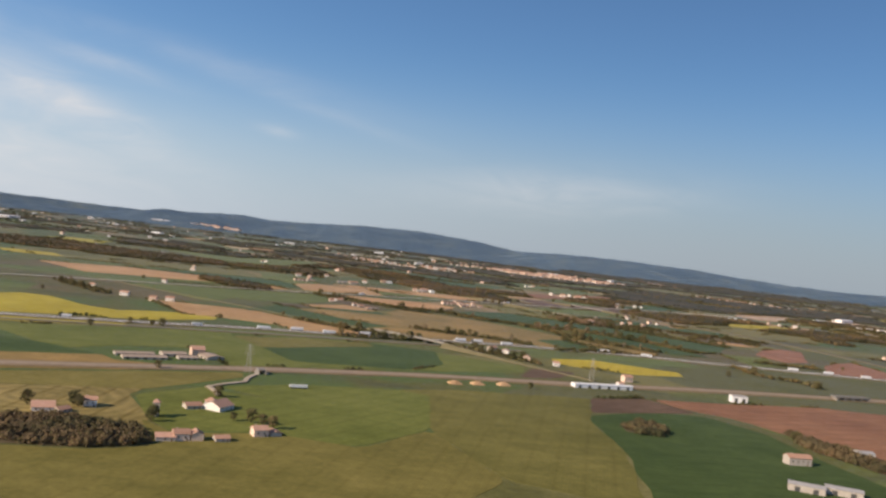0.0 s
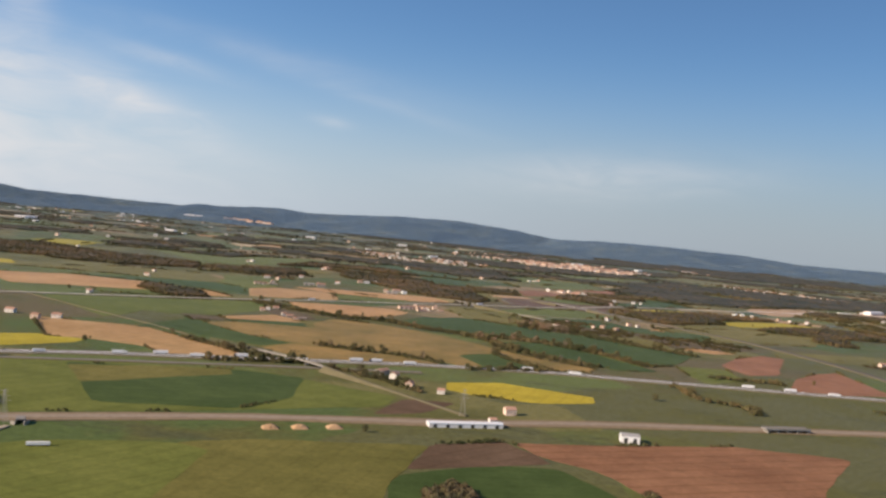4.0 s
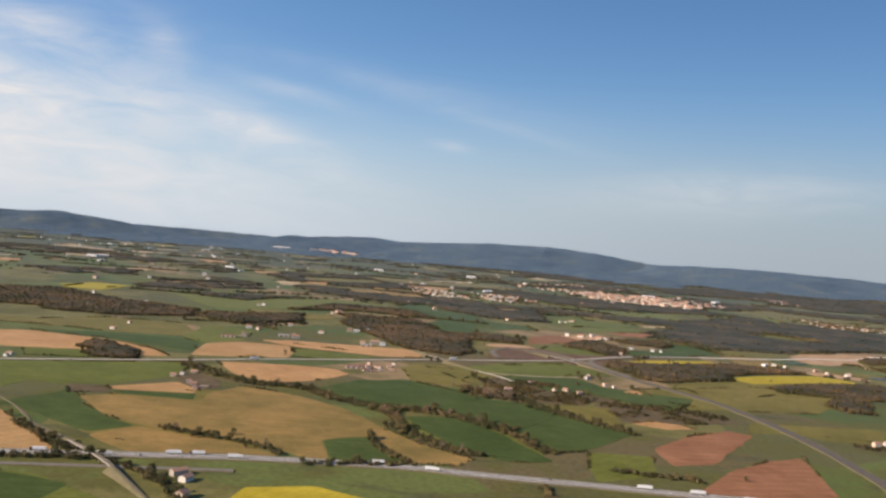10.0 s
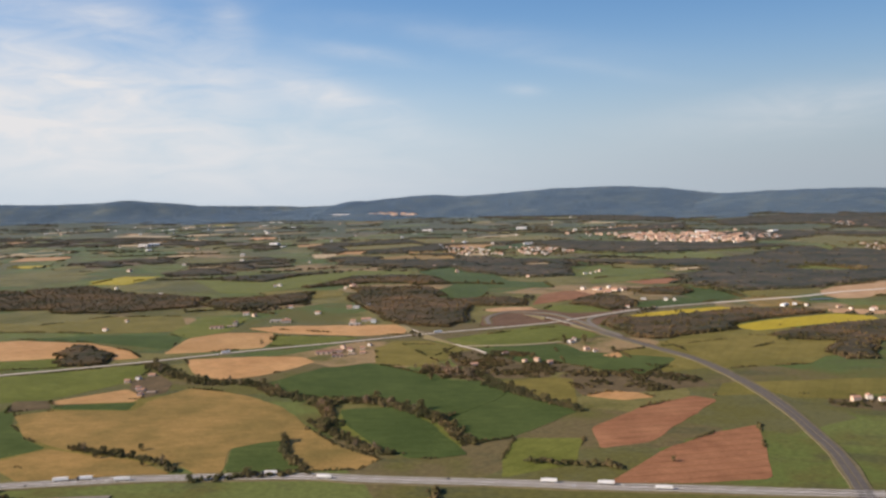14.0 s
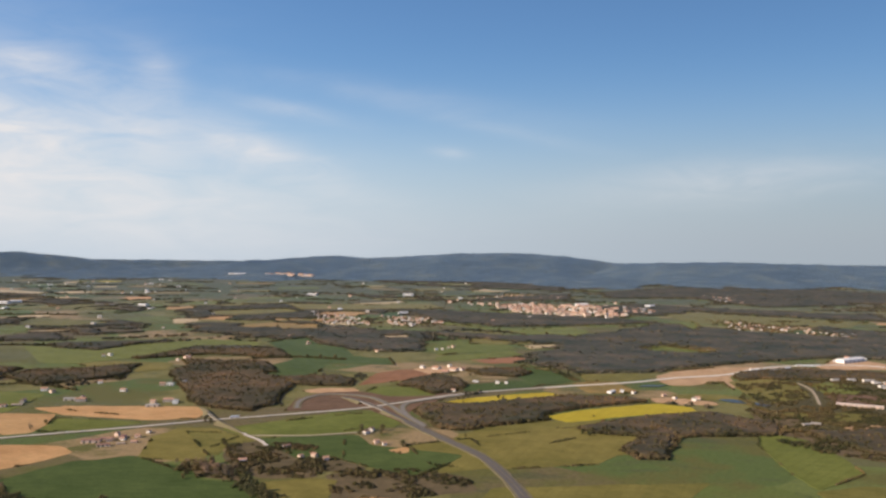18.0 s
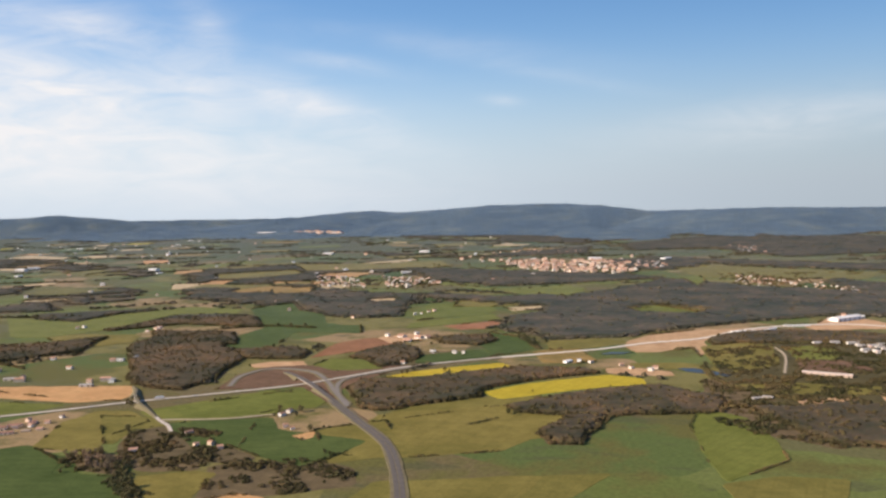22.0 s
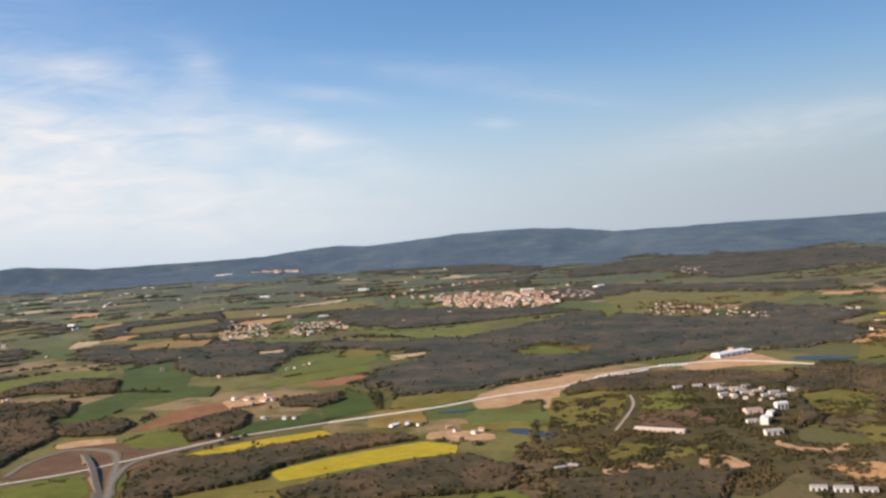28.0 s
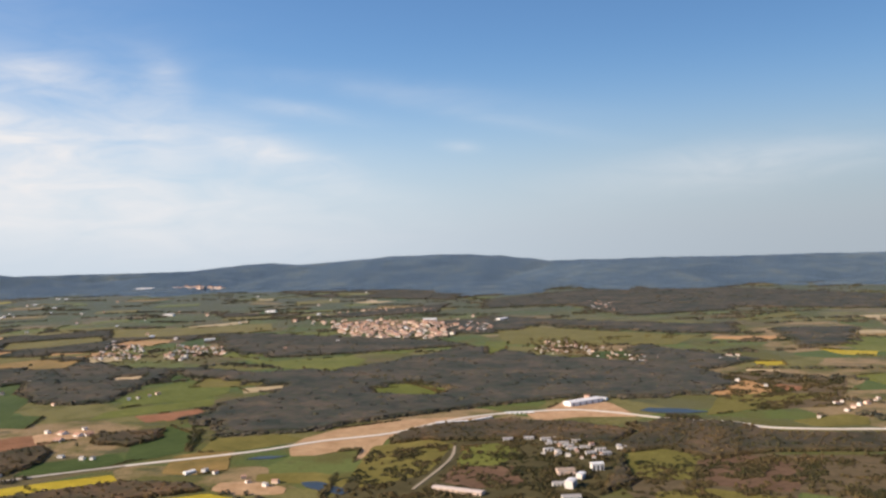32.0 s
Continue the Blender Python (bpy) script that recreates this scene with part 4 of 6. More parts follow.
field("heath", (554, 1325), (609, 1367), (694, 1387), (778, 1359), (751, 1110), (721, 1053), (663, 1062), (607, 1103), (567, 1172))
field("rape", (359, 1101), (394, 1142), (462, 1190), (495, 1179), (500, 1152), (467, 1141), (425, 1112), (383, 1080))
field("rape", (250, 1147), (273, 1179), (311, 1208), (351, 1233), (374, 1208), (329, 1184), (291, 1161))
field("pasture", (294, 1013), (324, 1033), (366, 1051), (393, 1059), (401, 1041), (393, 1020), (367, 986), (338, 947))
field("wheat", (111, 1002), (134, 1033), (194, 1090), (212, 1081), (236, 1054), (237, 1030), (207, 1017), (194, 995), (147, 981))
field("deepgreen", (152, 973), (215, 993), (235, 961), (275, 952), (313, 944), (308, 917), (293, 880), (253, 895), (217, 917), (184, 940))
field("clay", (253, 946), (263, 958), (266, 962), (271, 945), (266, 937))
field("pasture", (49, 952), (54, 969), (69, 971), (124, 903), (130, 879), (98, 893), (73, 896))
field("pasture", (69, 974), (123, 978), (143, 956), (125, 939), (132, 905), (124, 903))
field("clay", (-109, 1054), (-84, 1056), (-20, 1072), (25, 1079), (48, 1053), (50, 1023), (12, 1019), (-60, 1031), (-91, 1036))
field("dirt", (89, 1188), (105, 1206), (141, 1214), (156, 1190), (103, 1175))
field("fallow", (115, 1077), (102, 1139), (114, 1179), (150, 1195), (187, 1185), (229, 1201), (263, 1209), (247, 1157), (234, 1132), (233, 1083), (261, 1038), (298, 992), (287, 996), (240, 1045), (191, 1100), (158, 1088))
field("fallow", (136, 1090), (114, 1145), (127, 1166), (171, 1165), (194, 1142), (172, 1116))
field("plough", (139, 1232), (133, 1320), (153, 1358), (172, 1366), (203, 1360), (216, 1342), (192, 1295), (166, 1261))
field("dirt", (168, 1366), (197, 1398), (225, 1391), (231, 1350), (200, 1330))
field("wheat", (159, 1196), (165, 1234), (206, 1228), (240, 1189), (193, 1172))
field("deepgreen", (263, 1218), (254, 1261), (278, 1278), (309, 1302), (342, 1272), (303, 1235))
field("deepgreen", (275, 1378), (300, 1418), (343, 1384), (375, 1322), (362, 1292), (336, 1272), (311, 1322))
field("pasture", (376, 1367), (439, 1387), (475, 1371), (442, 1332), (390, 1310))
field("plough", (229, 1463), (288, 1515), (297, 1468), (260, 1433))
field("pale", (277, 1636), (320, 1677), (330, 1635), (292, 1607))
field("wheat", (139, 1616), (150, 1695), (235, 1686), (269, 1613), (249, 1559), (199, 1534), (176, 1504), (153, 1560))
field("wheat", (174, 1485), (210, 1524), (270, 1575), (288, 1534), (226, 1472), (182, 1440))
field("deepgreen", (-128, 1602), (-90, 1683), (-34, 1589), (16, 1561), (62, 1460), (111, 1461), (137, 1396), (45, 1393), (59, 1335), (65, 1281), (12, 1271), (-20, 1350), (-14, 1426))
field("wheat", (102, 1960), (206, 1890), (328, 1948), (362, 1877), (352, 1780), (229, 1832))
field("wheat", (452, 1649), (530, 1664), (550, 1609), (471, 1605))
field("pasture", (507, 2292), (633, 2319), (729, 2159), (890, 2186), (849, 2059), (719, 2058), (563, 2080))
field("wheat", (-478, 1477), (-333, 1453), (-316, 1533), (-242, 1622), (-138, 1602), (-125, 1544), (-208, 1522), (-221, 1407), (-276, 1319), (-328, 1317))
field("pasture", (-276, 1319), (-248, 1349), (-154, 1353), (-132, 1299), (-167, 1261), (-227, 1283))
field("pale", (-623, 1678), (-560, 1713), (-529, 1690), (-590, 1649))
field("pale", (-846, 1925), (-818, 2004), (-770, 1939), (-810, 1894))
field("pale", (22, 1727), (62, 1753), (82, 1711), (46, 1692))
field("pale", (-263, 2451), (-160, 2575), (-134, 2520), (-218, 2412))
field("dirt", (-1265, 4156), (-1298, 4454), (-1017, 4220), (-996, 4035))
field("pasture", (-439, 2422), (-257, 2435), (-69, 2506), (6, 2343), (-181, 2242), (-314, 2224))
field("pasture", (-288, 3185), (-175, 3282), (-117, 3126), (-225, 3037))
field("pale", (-675, 4431), (-508, 4388), (-462, 4216), (-623, 4302))
field("pale", (-1602, 2725), (-1603, 2829), (-1326, 2711), (-1334, 2618))
field("pasture", (-514, 2164), (-364, 2270), (-289, 2172), (-360, 2067), (-442, 2043))
field("clay", (-989, 2572), (-919, 2593), (-854, 2496), (-903, 2456))
field("dirt", (469, 1374), (491, 1418), (524, 1444), (553, 1465), (584, 1475), (639, 1487), (633, 1471), (580, 1448), (562, 1408), (553, 1381), (557, 1327), (548, 1290), (540, 1334), (520, 1325), (506, 1310), (483, 1306), (467, 1343))
field("dirt", (672, 1497), (688, 1518), (702, 1558), (729, 1599), (761, 1556), (789, 1490), (730, 1486), (690, 1462))
field("dirt", (458, 1219), (481, 1226), (519, 1212), (524, 1195), (490, 1188), (460, 1199))
field("pasture", (479, 1247), (528, 1256), (564, 1240), (564, 1185), (529, 1225), (486, 1227))
field("pasture", (548, 1347), (595, 1376), (623, 1360), (621, 1258), (590, 1230), (559, 1253))
field("pasture", (568, 1159), (611, 1180), (703, 1172), (703, 1152), (663, 1133), (603, 1132))
field("dirt", (620, 1124), (637, 1122), (667, 1129), (667, 1120), (643, 1105), (621, 1092))
field("wheat", (544, 1074), (577, 1052), (593, 993), (596, 948), (557, 899), (547, 936), (536, 1022))
field("pasture", (553, 895), (587, 916), (627, 917), (618, 879), (578, 867), (560, 870))
field("rape", (593, 864), (620, 875), (610, 835), (587, 825))
field("deepgreen", (17, 802), (31, 851), (69, 891), (124, 859), (136, 832), (186, 842), (204, 810), (201, 785), (186, 749), (170, 745), (120, 776), (67, 775), (47, 770))
field("deepgreen", (106, 744), (121, 753), (139, 757), (158, 742), (176, 724), (214, 670), (198, 660), (183, 658), (157, 676), (122, 715))
field("deepgreen", (566, 783), (594, 778), (577, 707), (556, 691), (560, 738))
field("rape", (947, 1867), (985, 1866), (984, 1830), (947, 1830))
field("pale", (929, 1801), (970, 1791), (969, 1777), (928, 1782))
field("rape", (1056, 1991), (1093, 1976), (1132, 1962), (1119, 1916), (1076, 1935))
field("plough", (924, 1645), (954, 1684), (977, 1665), (980, 1646), (934, 1628))
field("pasture", (978, 2441), (1110, 2590), (1120, 2512), (1009, 2425))
field("pasture", (558, 2366), (697, 2279), (903, 2169), (806, 2137), (580, 2199))
field("wheat", (518, 2120), (560, 2116), (570, 2018), (554, 1927))
field("wheat", (462, 1672), (503, 1689), (560, 1640), (549, 1595), (490, 1601))
field("wheat", (249, 1888), (320, 1949), (362, 1909), (367, 1838), (319, 1795))
field("pale", (269, 1644), (323, 1670), (337, 1641), (295, 1616))
field("plough", (224, 1463), (289, 1507), (304, 1476), (283, 1442))
field("pasture", (875, 1592), (909, 1627), (1005, 1622), (950, 1571), (886, 1515), (857, 1500))
field("pasture", (935, 1477), (994, 1514), (1010, 1494), (1003, 1463), (956, 1453))
field("dirt", (744, 1184), (757, 1164), (777, 1158), (791, 1174), (794, 1160), (777, 1149), (757, 1154), (741, 1172))
field("dirt", (689, 1152), (708, 1142), (722, 1119), (700, 1104), (686, 1122))
field("pasture", (566, 1268), (579, 1326), (606, 1352), (624, 1300), (621, 1258), (578, 1214))
field("wheat", (634, 1352), (662, 1366), (690, 1342), (676, 1290), (640, 1286))
field("fallow", (640, 1282), (690, 1290), (704, 1240), (668, 1222), (636, 1240))
field("pasture", (776, 1338), (812, 1357), (846, 1328), (832, 1262), (786, 1258))
field("fallow", (836, 1320), (880, 1340), (924, 1302), (900, 1236), (842, 1250))
field("pasture", (800, 1226), (842, 1240), (894, 1222), (868, 1166), (812, 1176))
field("clay", (768, 1118), (802, 1128), (820, 1104), (786, 1084))

# ---- the far plain: small fields ----
FAR = random.Random(11)
TAKEN = list(SHEETS)


def free(x, y):
    return not any(x0 - 20 < x < x1 + 20 and y0 - 20 < y < y1 + 20 for _, x0, x1, y0, y1, _ in TAKEN)


for _ in range(520):
    x, y = FAR.uniform(-3200, 2600), 1250 + 2300 * FAR.random() ** 0.9
    if not free(x, y):
        continue
    a, w, d = radians(FAR.uniform(-25, 40)), FAR.uniform(25, 75), FAR.uniform(18, 60)
    k = FAR.choice(("wheat", "wheat", "deepgreen", "pasture", "pasture", "pale", "clay", "stubble", "wheat", "wheat", "pasture", "deepgreen", "stubble"))
    if x < -250 and FAR.random() < 0.55:
        k = FAR.choice(("pale", "clay", "stubble", "pasture", "pasture", "rape", "wheat"))
    if y > 2500 and FAR.random() < 0.45:
        continue
    corners = [(sx * w * FAR.uniform(0.8, 1.1), sy * d * FAR.uniform(0.8, 1.1)) for sx, sy in ((-1, -1), (0.1, -1.1), (1, -1), (1.05, 0.1), (1, 1), (-0.2, 1), (-1, 1))]
    field(k, *[(round(x + u * math.cos(a) - v * math.sin(a), 1), round(y + u * math.sin(a) + v * math.cos(a), 1)) for u, v in corners])

# clearings in the western woods
TAKEN += [q for q in SHEETS[len(TAKEN):] if (q[1] + q[2]) / 2 < 20]

# ---- roads, railway bed and water ----
road("motorway", "grey dual carriageway with pale dry verges", [(-640, 300), (-420, 400), (-251, 468), (-165, 504), (-119, 528), (-57, 553), (26, 586), (65, 600), (137, 618), (180, 622), (245, 630), (288, 634), (335, 640), (420, 650), (700, 690)],
     [(-4.0, -0.5), (0.5, 4.0)], ASPHALT, 2.2)
road("trackbed", "pale new road bed on a low bank", [(-420, 215), (-300, 272), (-177, 334), (-114, 368), (-70, 392), (-7, 422), (41, 439), (86, 454), (154, 482), (231, 507), (274, 520), (400, 560)], [(-2.1, 2.1)], BALLAST, 3.6, DRYBANK, paint=False, z=0.5)
road("side_road", "narrow grey road beside the motorway", [(-300, 425), (-200, 470), (-102, 512), (-66, 526), (-28, 541), (20, 558), (60, 572)], [(-1.5, 1.5)], ASPHALT, 1.0, paint=False)
road("main_road", "pale grey main road across the plain", [(-520, 560), (-400, 665), (-287, 755), (-212, 805), (-130, 865), (-57, 927), (20, 983), (66, 1021), (116, 1055), (178, 1100), (209, 1136), (265, 1204), (345, 1261)], [(-1.9, 1.9)], LIGHTROAD, 2.0, paint=False)
road("main_road", "bright concrete road under construction", [(345, 1261), (440, 1318), (490, 1362), (551, 1400), (592, 1457), (640, 1495), (712, 1520), (760, 1510), (822, 1480), (881, 1467), (910, 1446), (969, 1442), (1012, 1445), (1250, 1452)], [(-1.9, 1.9)], PALEROAD, 1.4, TRACK, paint=False)
road("link_road", "new grey dual carriageway with light kerbs", [(240, 1054), (258, 1031), (290, 990), (331, 936), (365, 860), (384, 799), (396, 742), (404, 690), (410, 560)], [(-3.3, -0.3), (0.3, 3.3)], NEWASPHALT, 1.7, paint=False)
road("field_lane", "lane that crosses the motorway on a bridge", [(-300, 770), (-200, 700), (-123, 646), (-85, 612)], [(-0.6, 0.6)], DARKTRACK, 0.2, paint=False, z=0.4)
road("field_lane", "pale lane leading to a bridge", [(112, 984), (128, 968), (143, 956), (156, 940)], [(-1.3, 1.3)], LIGHTROAD, 0.6, paint=False, z=0.58)
road("farm_track", "dusty pale farm track between wheat fields", [(128, 970), (177, 982), (211, 1001)], [(-1.2, 1.2)], TRACK, 0.5, paint=False, z=0.55)
road("loop_road", "curved slip road of the junction", [(122, 1089), (110, 1134), (124, 1171), (171, 1165), (206, 1124), (231, 1083), (259, 1043)], [(-1.8, 1.8)], ASPHALT, 2.2, paint=False, z=0.6)
road("slip_road", "grey slip road curving round the wood", [(266, 1199), (230, 1155), (219, 1126), (233, 1083), (262, 1035)], [(-1.8, 1.8)], ASPHALT, 2.0, paint=False, z=0.66)
road("farm_track", "pale dirt track to a small bridge", [(-76, 322), (-79, 329), (-84, 337), (-80, 346), (-74, 355), (-75, 364), (-74, 374)], [(-1.0, 1.0)], TRACK, 0.4, paint=False, z=0.55)


road("works_track", "pale gravel ramp between meadows", [(625, 1352), (630, 1318), (629, 1283), (621, 1216)], [(-0.9, 0.9)], TRACK, 1.0, VERGE, paint=False, z=0.58)


def pond(label, *pts):
    ring = wavy(pts, 4, 0.8)
    n = len(ring)
    ob = obj("pond", [(x, y, 0.5) for x, y in ring] + [(x, y, -0.3) for x, y in ring],
             [tuple(range(n))] + [(i, i + n, (i + 1) % n + n, (i + 1) % n) for i in range(n)], WATER)
    if ob.data.polygons[0].normal.z < 0:
        ob.data.flip_normals()
    tagged(ob, label, "pond", "", "structure")


pond("narrow blue pond beside the worksite", (790, 1520), (800, 1535), (838, 1530), (860, 1516), (840, 1508), (805, 1510))
pond("long blue pond below the works", (526, 1226), (540, 1229), (558, 1218), (574, 1206), (570, 1197), (552, 1203), (534, 1214))
pond("narrow dark pond beside the road", (447, 1291), (456, 1302), (480, 1306), (470, 1295))

# ---- bridges, pylon and small works ----
def bank_road(label, width, pts, span, piers):
    """A lane carried over a road: earth banks, a concrete deck between two places along it, parapets and piers."""
    line = smooth_line(pts, 3.0)
    ROADLINE.extend(line)
    top = new("overbridge")
    tagged(top, label, "bridge")
    n = len(line)
    lo, hi = int(span[0] * n), int(span[1] * n)

    def bank(a, b):
        vs, fs = [], []
        for i in range(a, b):
            c = line[i]
            d = line[min(i + 1, n - 1)] - line[max(i - 1, 0)]
            s = Vector((d.y, -d.x, 0)).normalized()
            for o, z in ((-width / 2 - 0.5, c.z + 0.3), (width / 2 + 0.5, c.z + 0.3), (width / 2 + 1.2 + 1.5 * c.z, -0.3), (-width / 2 - 1.2 - 1.5 * c.z, -0.3)):
                vs.append((c.x + s.x * o, c.y + s.y * o, z))
        k = b - a
        for i in range(k - 1):
            q = 4 * i
            fs += [(q, q + 1, q + 5, q + 4), (q + 1, q + 2, q + 6, q + 5), (q + 3, q, q + 4, q + 7)]
        fs += [(0, 3, 2, 1), (4 * k - 4, 4 * k - 3, 4 * k - 2, 4 * k - 1)]
        obj("bank", vs, fs, VERGE, top)
    bank(0, lo + 1)
    bank(hi, n)
    strip(line, -width / 2, width / 2, 0.62, 0.28, DARKTRACK if width < 4 else NEWASPHALT, "roadway", top)
    deck = line[lo:hi + 1]
    strip(deck, -width / 2 - 0.35, width / 2 + 0.35, 0.32, 0.5, CONCRETE, "deck", top)
    for s in (-1, 1):
        strip(deck, s * (width / 2 + 0.25) - 0.08, s * (width / 2 + 0.25) + 0.08, 0.64, 0.3, CONCRETE, "parapet", top)
    for k in range(piers):
        c = deck[int((k + 1) * (len(deck) - 1) / (piers + 1))]
        for s in (-0.6, 0.6):
            bm = bmesh.new()
            tube(bm, (c.x + s, c.y + s, -0.3), (c.x + s, c.y + s, c.z), 0.28, 0.28, 10)
            part("pier", bm, CONCRETE, top)


bank_road("lane on earth banks and a concrete bridge over the motorway", 1.4, [(-85, 612, 0), (-62, 596, 1.2), (-38, 579, 2.7), (-2, 554, 2.7), (24, 533, 1.2), (52, 508, 0), (90, 470, 0)], (0.26, 0.5), 3)
bank_road("lane on a small concrete bridge over the main road", 1.9, [(28, 1076, 0), (44, 1058, 1.4), (58, 1036, 2.6), (78, 1012, 2.6), (98, 996, 1.2), (120, 976, 0)], (0.38, 0.62), 1)
bank_road("junction bridge carrying the link road over the main road", 4.4, [(146, 1158, 0), (158, 1147, 0.9), (173, 1131, 1.9), (203, 1098, 1.9), (228, 1069, 0.8), (248, 1046, 0)], (0.3, 0.6), 2)


# ---- woods ----
wood("wood", (-130, 255), (-124, 256), (-106, 262), (-82, 262), (-75, 247), (-90, 236), (-111, 231), (-116, 230))
wood("wood", (158, 374), (165, 357), (174, 352), (174, 325), (168, 313), (159, 334), (154, 352))
wood("wood", (-237, 884), (-253, 917), (-237, 922), (-179, 883), (-161, 849), (-191, 835))
wood("scrubwood", (118, 944), (136, 968), (192, 934), (218, 902), (227, 860), (189, 851), (158, 872))
wood("scrubwood", (229, 870), (286, 899), (327, 884), (340, 853), (308, 831), (256, 809))
wood("wood", (441, 1027), (479, 1042), (463, 959), (441, 956), (431, 986))
wood("scrubwood", (410, 834), (424, 842), (450, 832), (470, 812), (440, 800), (412, 808))
wood("wood", (236, 1094), (237, 1132), (286, 1143), (331, 1179), (379, 1213), (440, 1213), (453, 1194), (405, 1161), (363, 1118), (358, 1103), (377, 1075), (392, 1062), (322, 1040), (297, 1028), (277, 1031))
wood("wood", (393, 1055), (431, 1101), (469, 1128), (507, 1145), (532, 1131), (563, 1115), (563, 1065), (460, 1033), (407, 1035))
wood("wood", (186, 1244), (192, 1295), (223, 1324), (256, 1267), (257, 1226), (233, 1191), (206, 1228))
wood("wood", (236, 1368), (304, 1402), (323, 1365), (309, 1329), (261, 1333))
wood("wood", (70, 1820), (242, 1773), (384, 1822), (502, 2068), (636, 1934), (783, 1865), (877, 1857), (819, 1589), (700, 1586), (601, 1521), (489, 1439), (463, 1399), (378, 1378), (302, 1464), (289, 1534), (337, 1607), (239, 1705), (139, 1729))
wood("wood", (-359, 1805), (-134, 1891), (-17, 1825), (62, 1782), (87, 1711), (47, 1617), (21, 1550), (-44, 1619), (-230, 1688))
wood("wood", (-461, 1505), (-338, 1562), (-254, 1592), (-118, 1534), (-80, 1507), (-173, 1471), (-332, 1428))
wood("wood", (-639, 2243), (-468, 2354), (-232, 2371), (-108, 2269), (-155, 2177), (-246, 1974), (-391, 1875))
wood("wood", (32, 1263), (96, 1290), (132, 1259), (133, 1223), (65, 1218))
wood("wood", (-118, 2297), (26, 2274), (413, 2143), (492, 2069), (324, 1975), (206, 1933), (79, 2000))
wood("wood", (560, 1410), (598, 1442), (662, 1467), (758, 1445), (781, 1417), (770, 1364), (692, 1342), (624, 1377), (560, 1354))
wood("wood", (563, 1096), (584, 1081), (616, 1085), (646, 1102), (714, 1106), (688, 985), (629, 986), (594, 1050))
wood("wood", (-428, 2870), (-159, 2700), (58, 2739), (261, 2997), (287, 2715), (82, 2622), (-233, 2626))
wood("scrubwood", (121, 938), (143, 956), (193, 941), (217, 917), (254, 891), (242, 878), (199, 877), (171, 867), (142, 893))
wood("scrubwood", (123, 865), (125, 884), (151, 882), (194, 833), (181, 839), (144, 846))
wood("wood", (773, 1451), (827, 1459), (879, 1447), (926, 1421), (1032, 1428), (1013, 1361), (915, 1354), (868, 1339), (824, 1367))
wood("scrubwood", (842, 1349), (914, 1343), (1010, 1350), (970, 1207), (897, 1239), (857, 1264))
wood("wood", (818, 1499), (901, 1452), (871, 1325), (810, 1288), (766, 1215), (761, 1292), (776, 1386))
wood("scrubwood", (754, 1182), (790, 1166), (837, 1179), (804, 1035), (762, 1034), (753, 1111))
wood("wood", (637, 1822), (803, 1818), (875, 1769), (903, 1683), (864, 1609), (734, 1613), (631, 1641), (562, 1632), (464, 1716), (498, 1773))
wood("wood", (420, 2603), (564, 2515), (916, 2352), (973, 2397), (955, 2206), (857, 2216), (578, 2396), (492, 2407))
wood("wood", (-256, 1827), (-69, 1836), (49, 1777), (6, 1725), (63, 1655), (-22, 1589), (-92, 1630))
wood("wood", (80, 350), (89, 361), (95, 353), (94, 340), (86, 339), (80, 342))
wood("wood", (-670, 1319), (-610, 1378), (-444, 1290), (-316, 1263), (-284, 1182), (-365, 1119), (-450, 1118))
wood("wood", (-778, 1318), (-668, 1306), (-448, 1148), (-538, 1128), (-619, 1155))
wood("wood", (-300, 1207), (-234, 1277), (-192, 1326), (-153, 1240), (-211, 1151))
wood("wood", (-335, 1553), (-174, 1505), (-39, 1526), (-21, 1427), (-150, 1443), (-215, 1379), (-315, 1430))
wood("wood", (-498, 2010), (-350, 2050), (-157, 1923), (-62, 1823), (96, 1807), (133, 1536), (95, 1521), (-1, 1558), (-137, 1697), (-306, 1709))
wood("wood", (-307, 2473), (-4, 2121), (-207, 2157), (-397, 2106), (-663, 2239), (-773, 2468), (-529, 2458))
wood("wood", (-720, 1787), (-551, 1901), (-408, 1705), (-484, 1606), (-588, 1642))
wood("wood", (-2210, 2787), (-1694, 2619), (-1392, 2658), (-729, 2250), (-650, 2095), (-1163, 2328), (-1401, 2266), (-1757, 2322))
wood("wood", (-969, 1745), (-813, 1930), (-734, 1788), (-827, 1655))
wood("wood", (-643, 3798), (185, 3604), (239, 3129), (-283, 3381))
wood("wood", (336, 3093), (681, 3532), (1052, 3058), (987, 2656), (767, 2549), (582, 2888), (390, 2803))
wood("wood", (596, 3862), (1071, 3379), (1413, 3039), (1314, 2645), (1125, 2684), (881, 2813), (734, 3243))
wood("wood", (-118, 1280), (-126, 1352), (-62, 1392), (68, 1215), (94, 1116), (84, 1066), (42, 1072), (8, 1098), (-50, 1178))
wood("scrubwood", (-312, 1255), (-260, 1288), (-165, 1262), (-135, 1209), (-196, 1197), (-241, 1184))
wood("wood", (-158, 1378), (-33, 1385), (13, 1301), (-54, 1289))
wood("wood", (-627, 1598), (-534, 1646), (-454, 1558), (-542, 1515))
wood("scrubwood", (-404, 1280), (-330, 1260), (-255, 1194), (-288, 1176), (-359, 1206))
wood("scrubwood", (549, 1182), (587, 1205), (656, 1200), (661, 1109), (634, 977), (561, 1020), (546, 1092))
wood("scrubwood", (757, 1289), (830, 1338), (930, 1347), (887, 1168), (818, 1178), (787, 1213))
wood("scrubwood", (885, 1757), (952, 1788), (1038, 1718), (999, 1554), (912, 1527), (880, 1594))
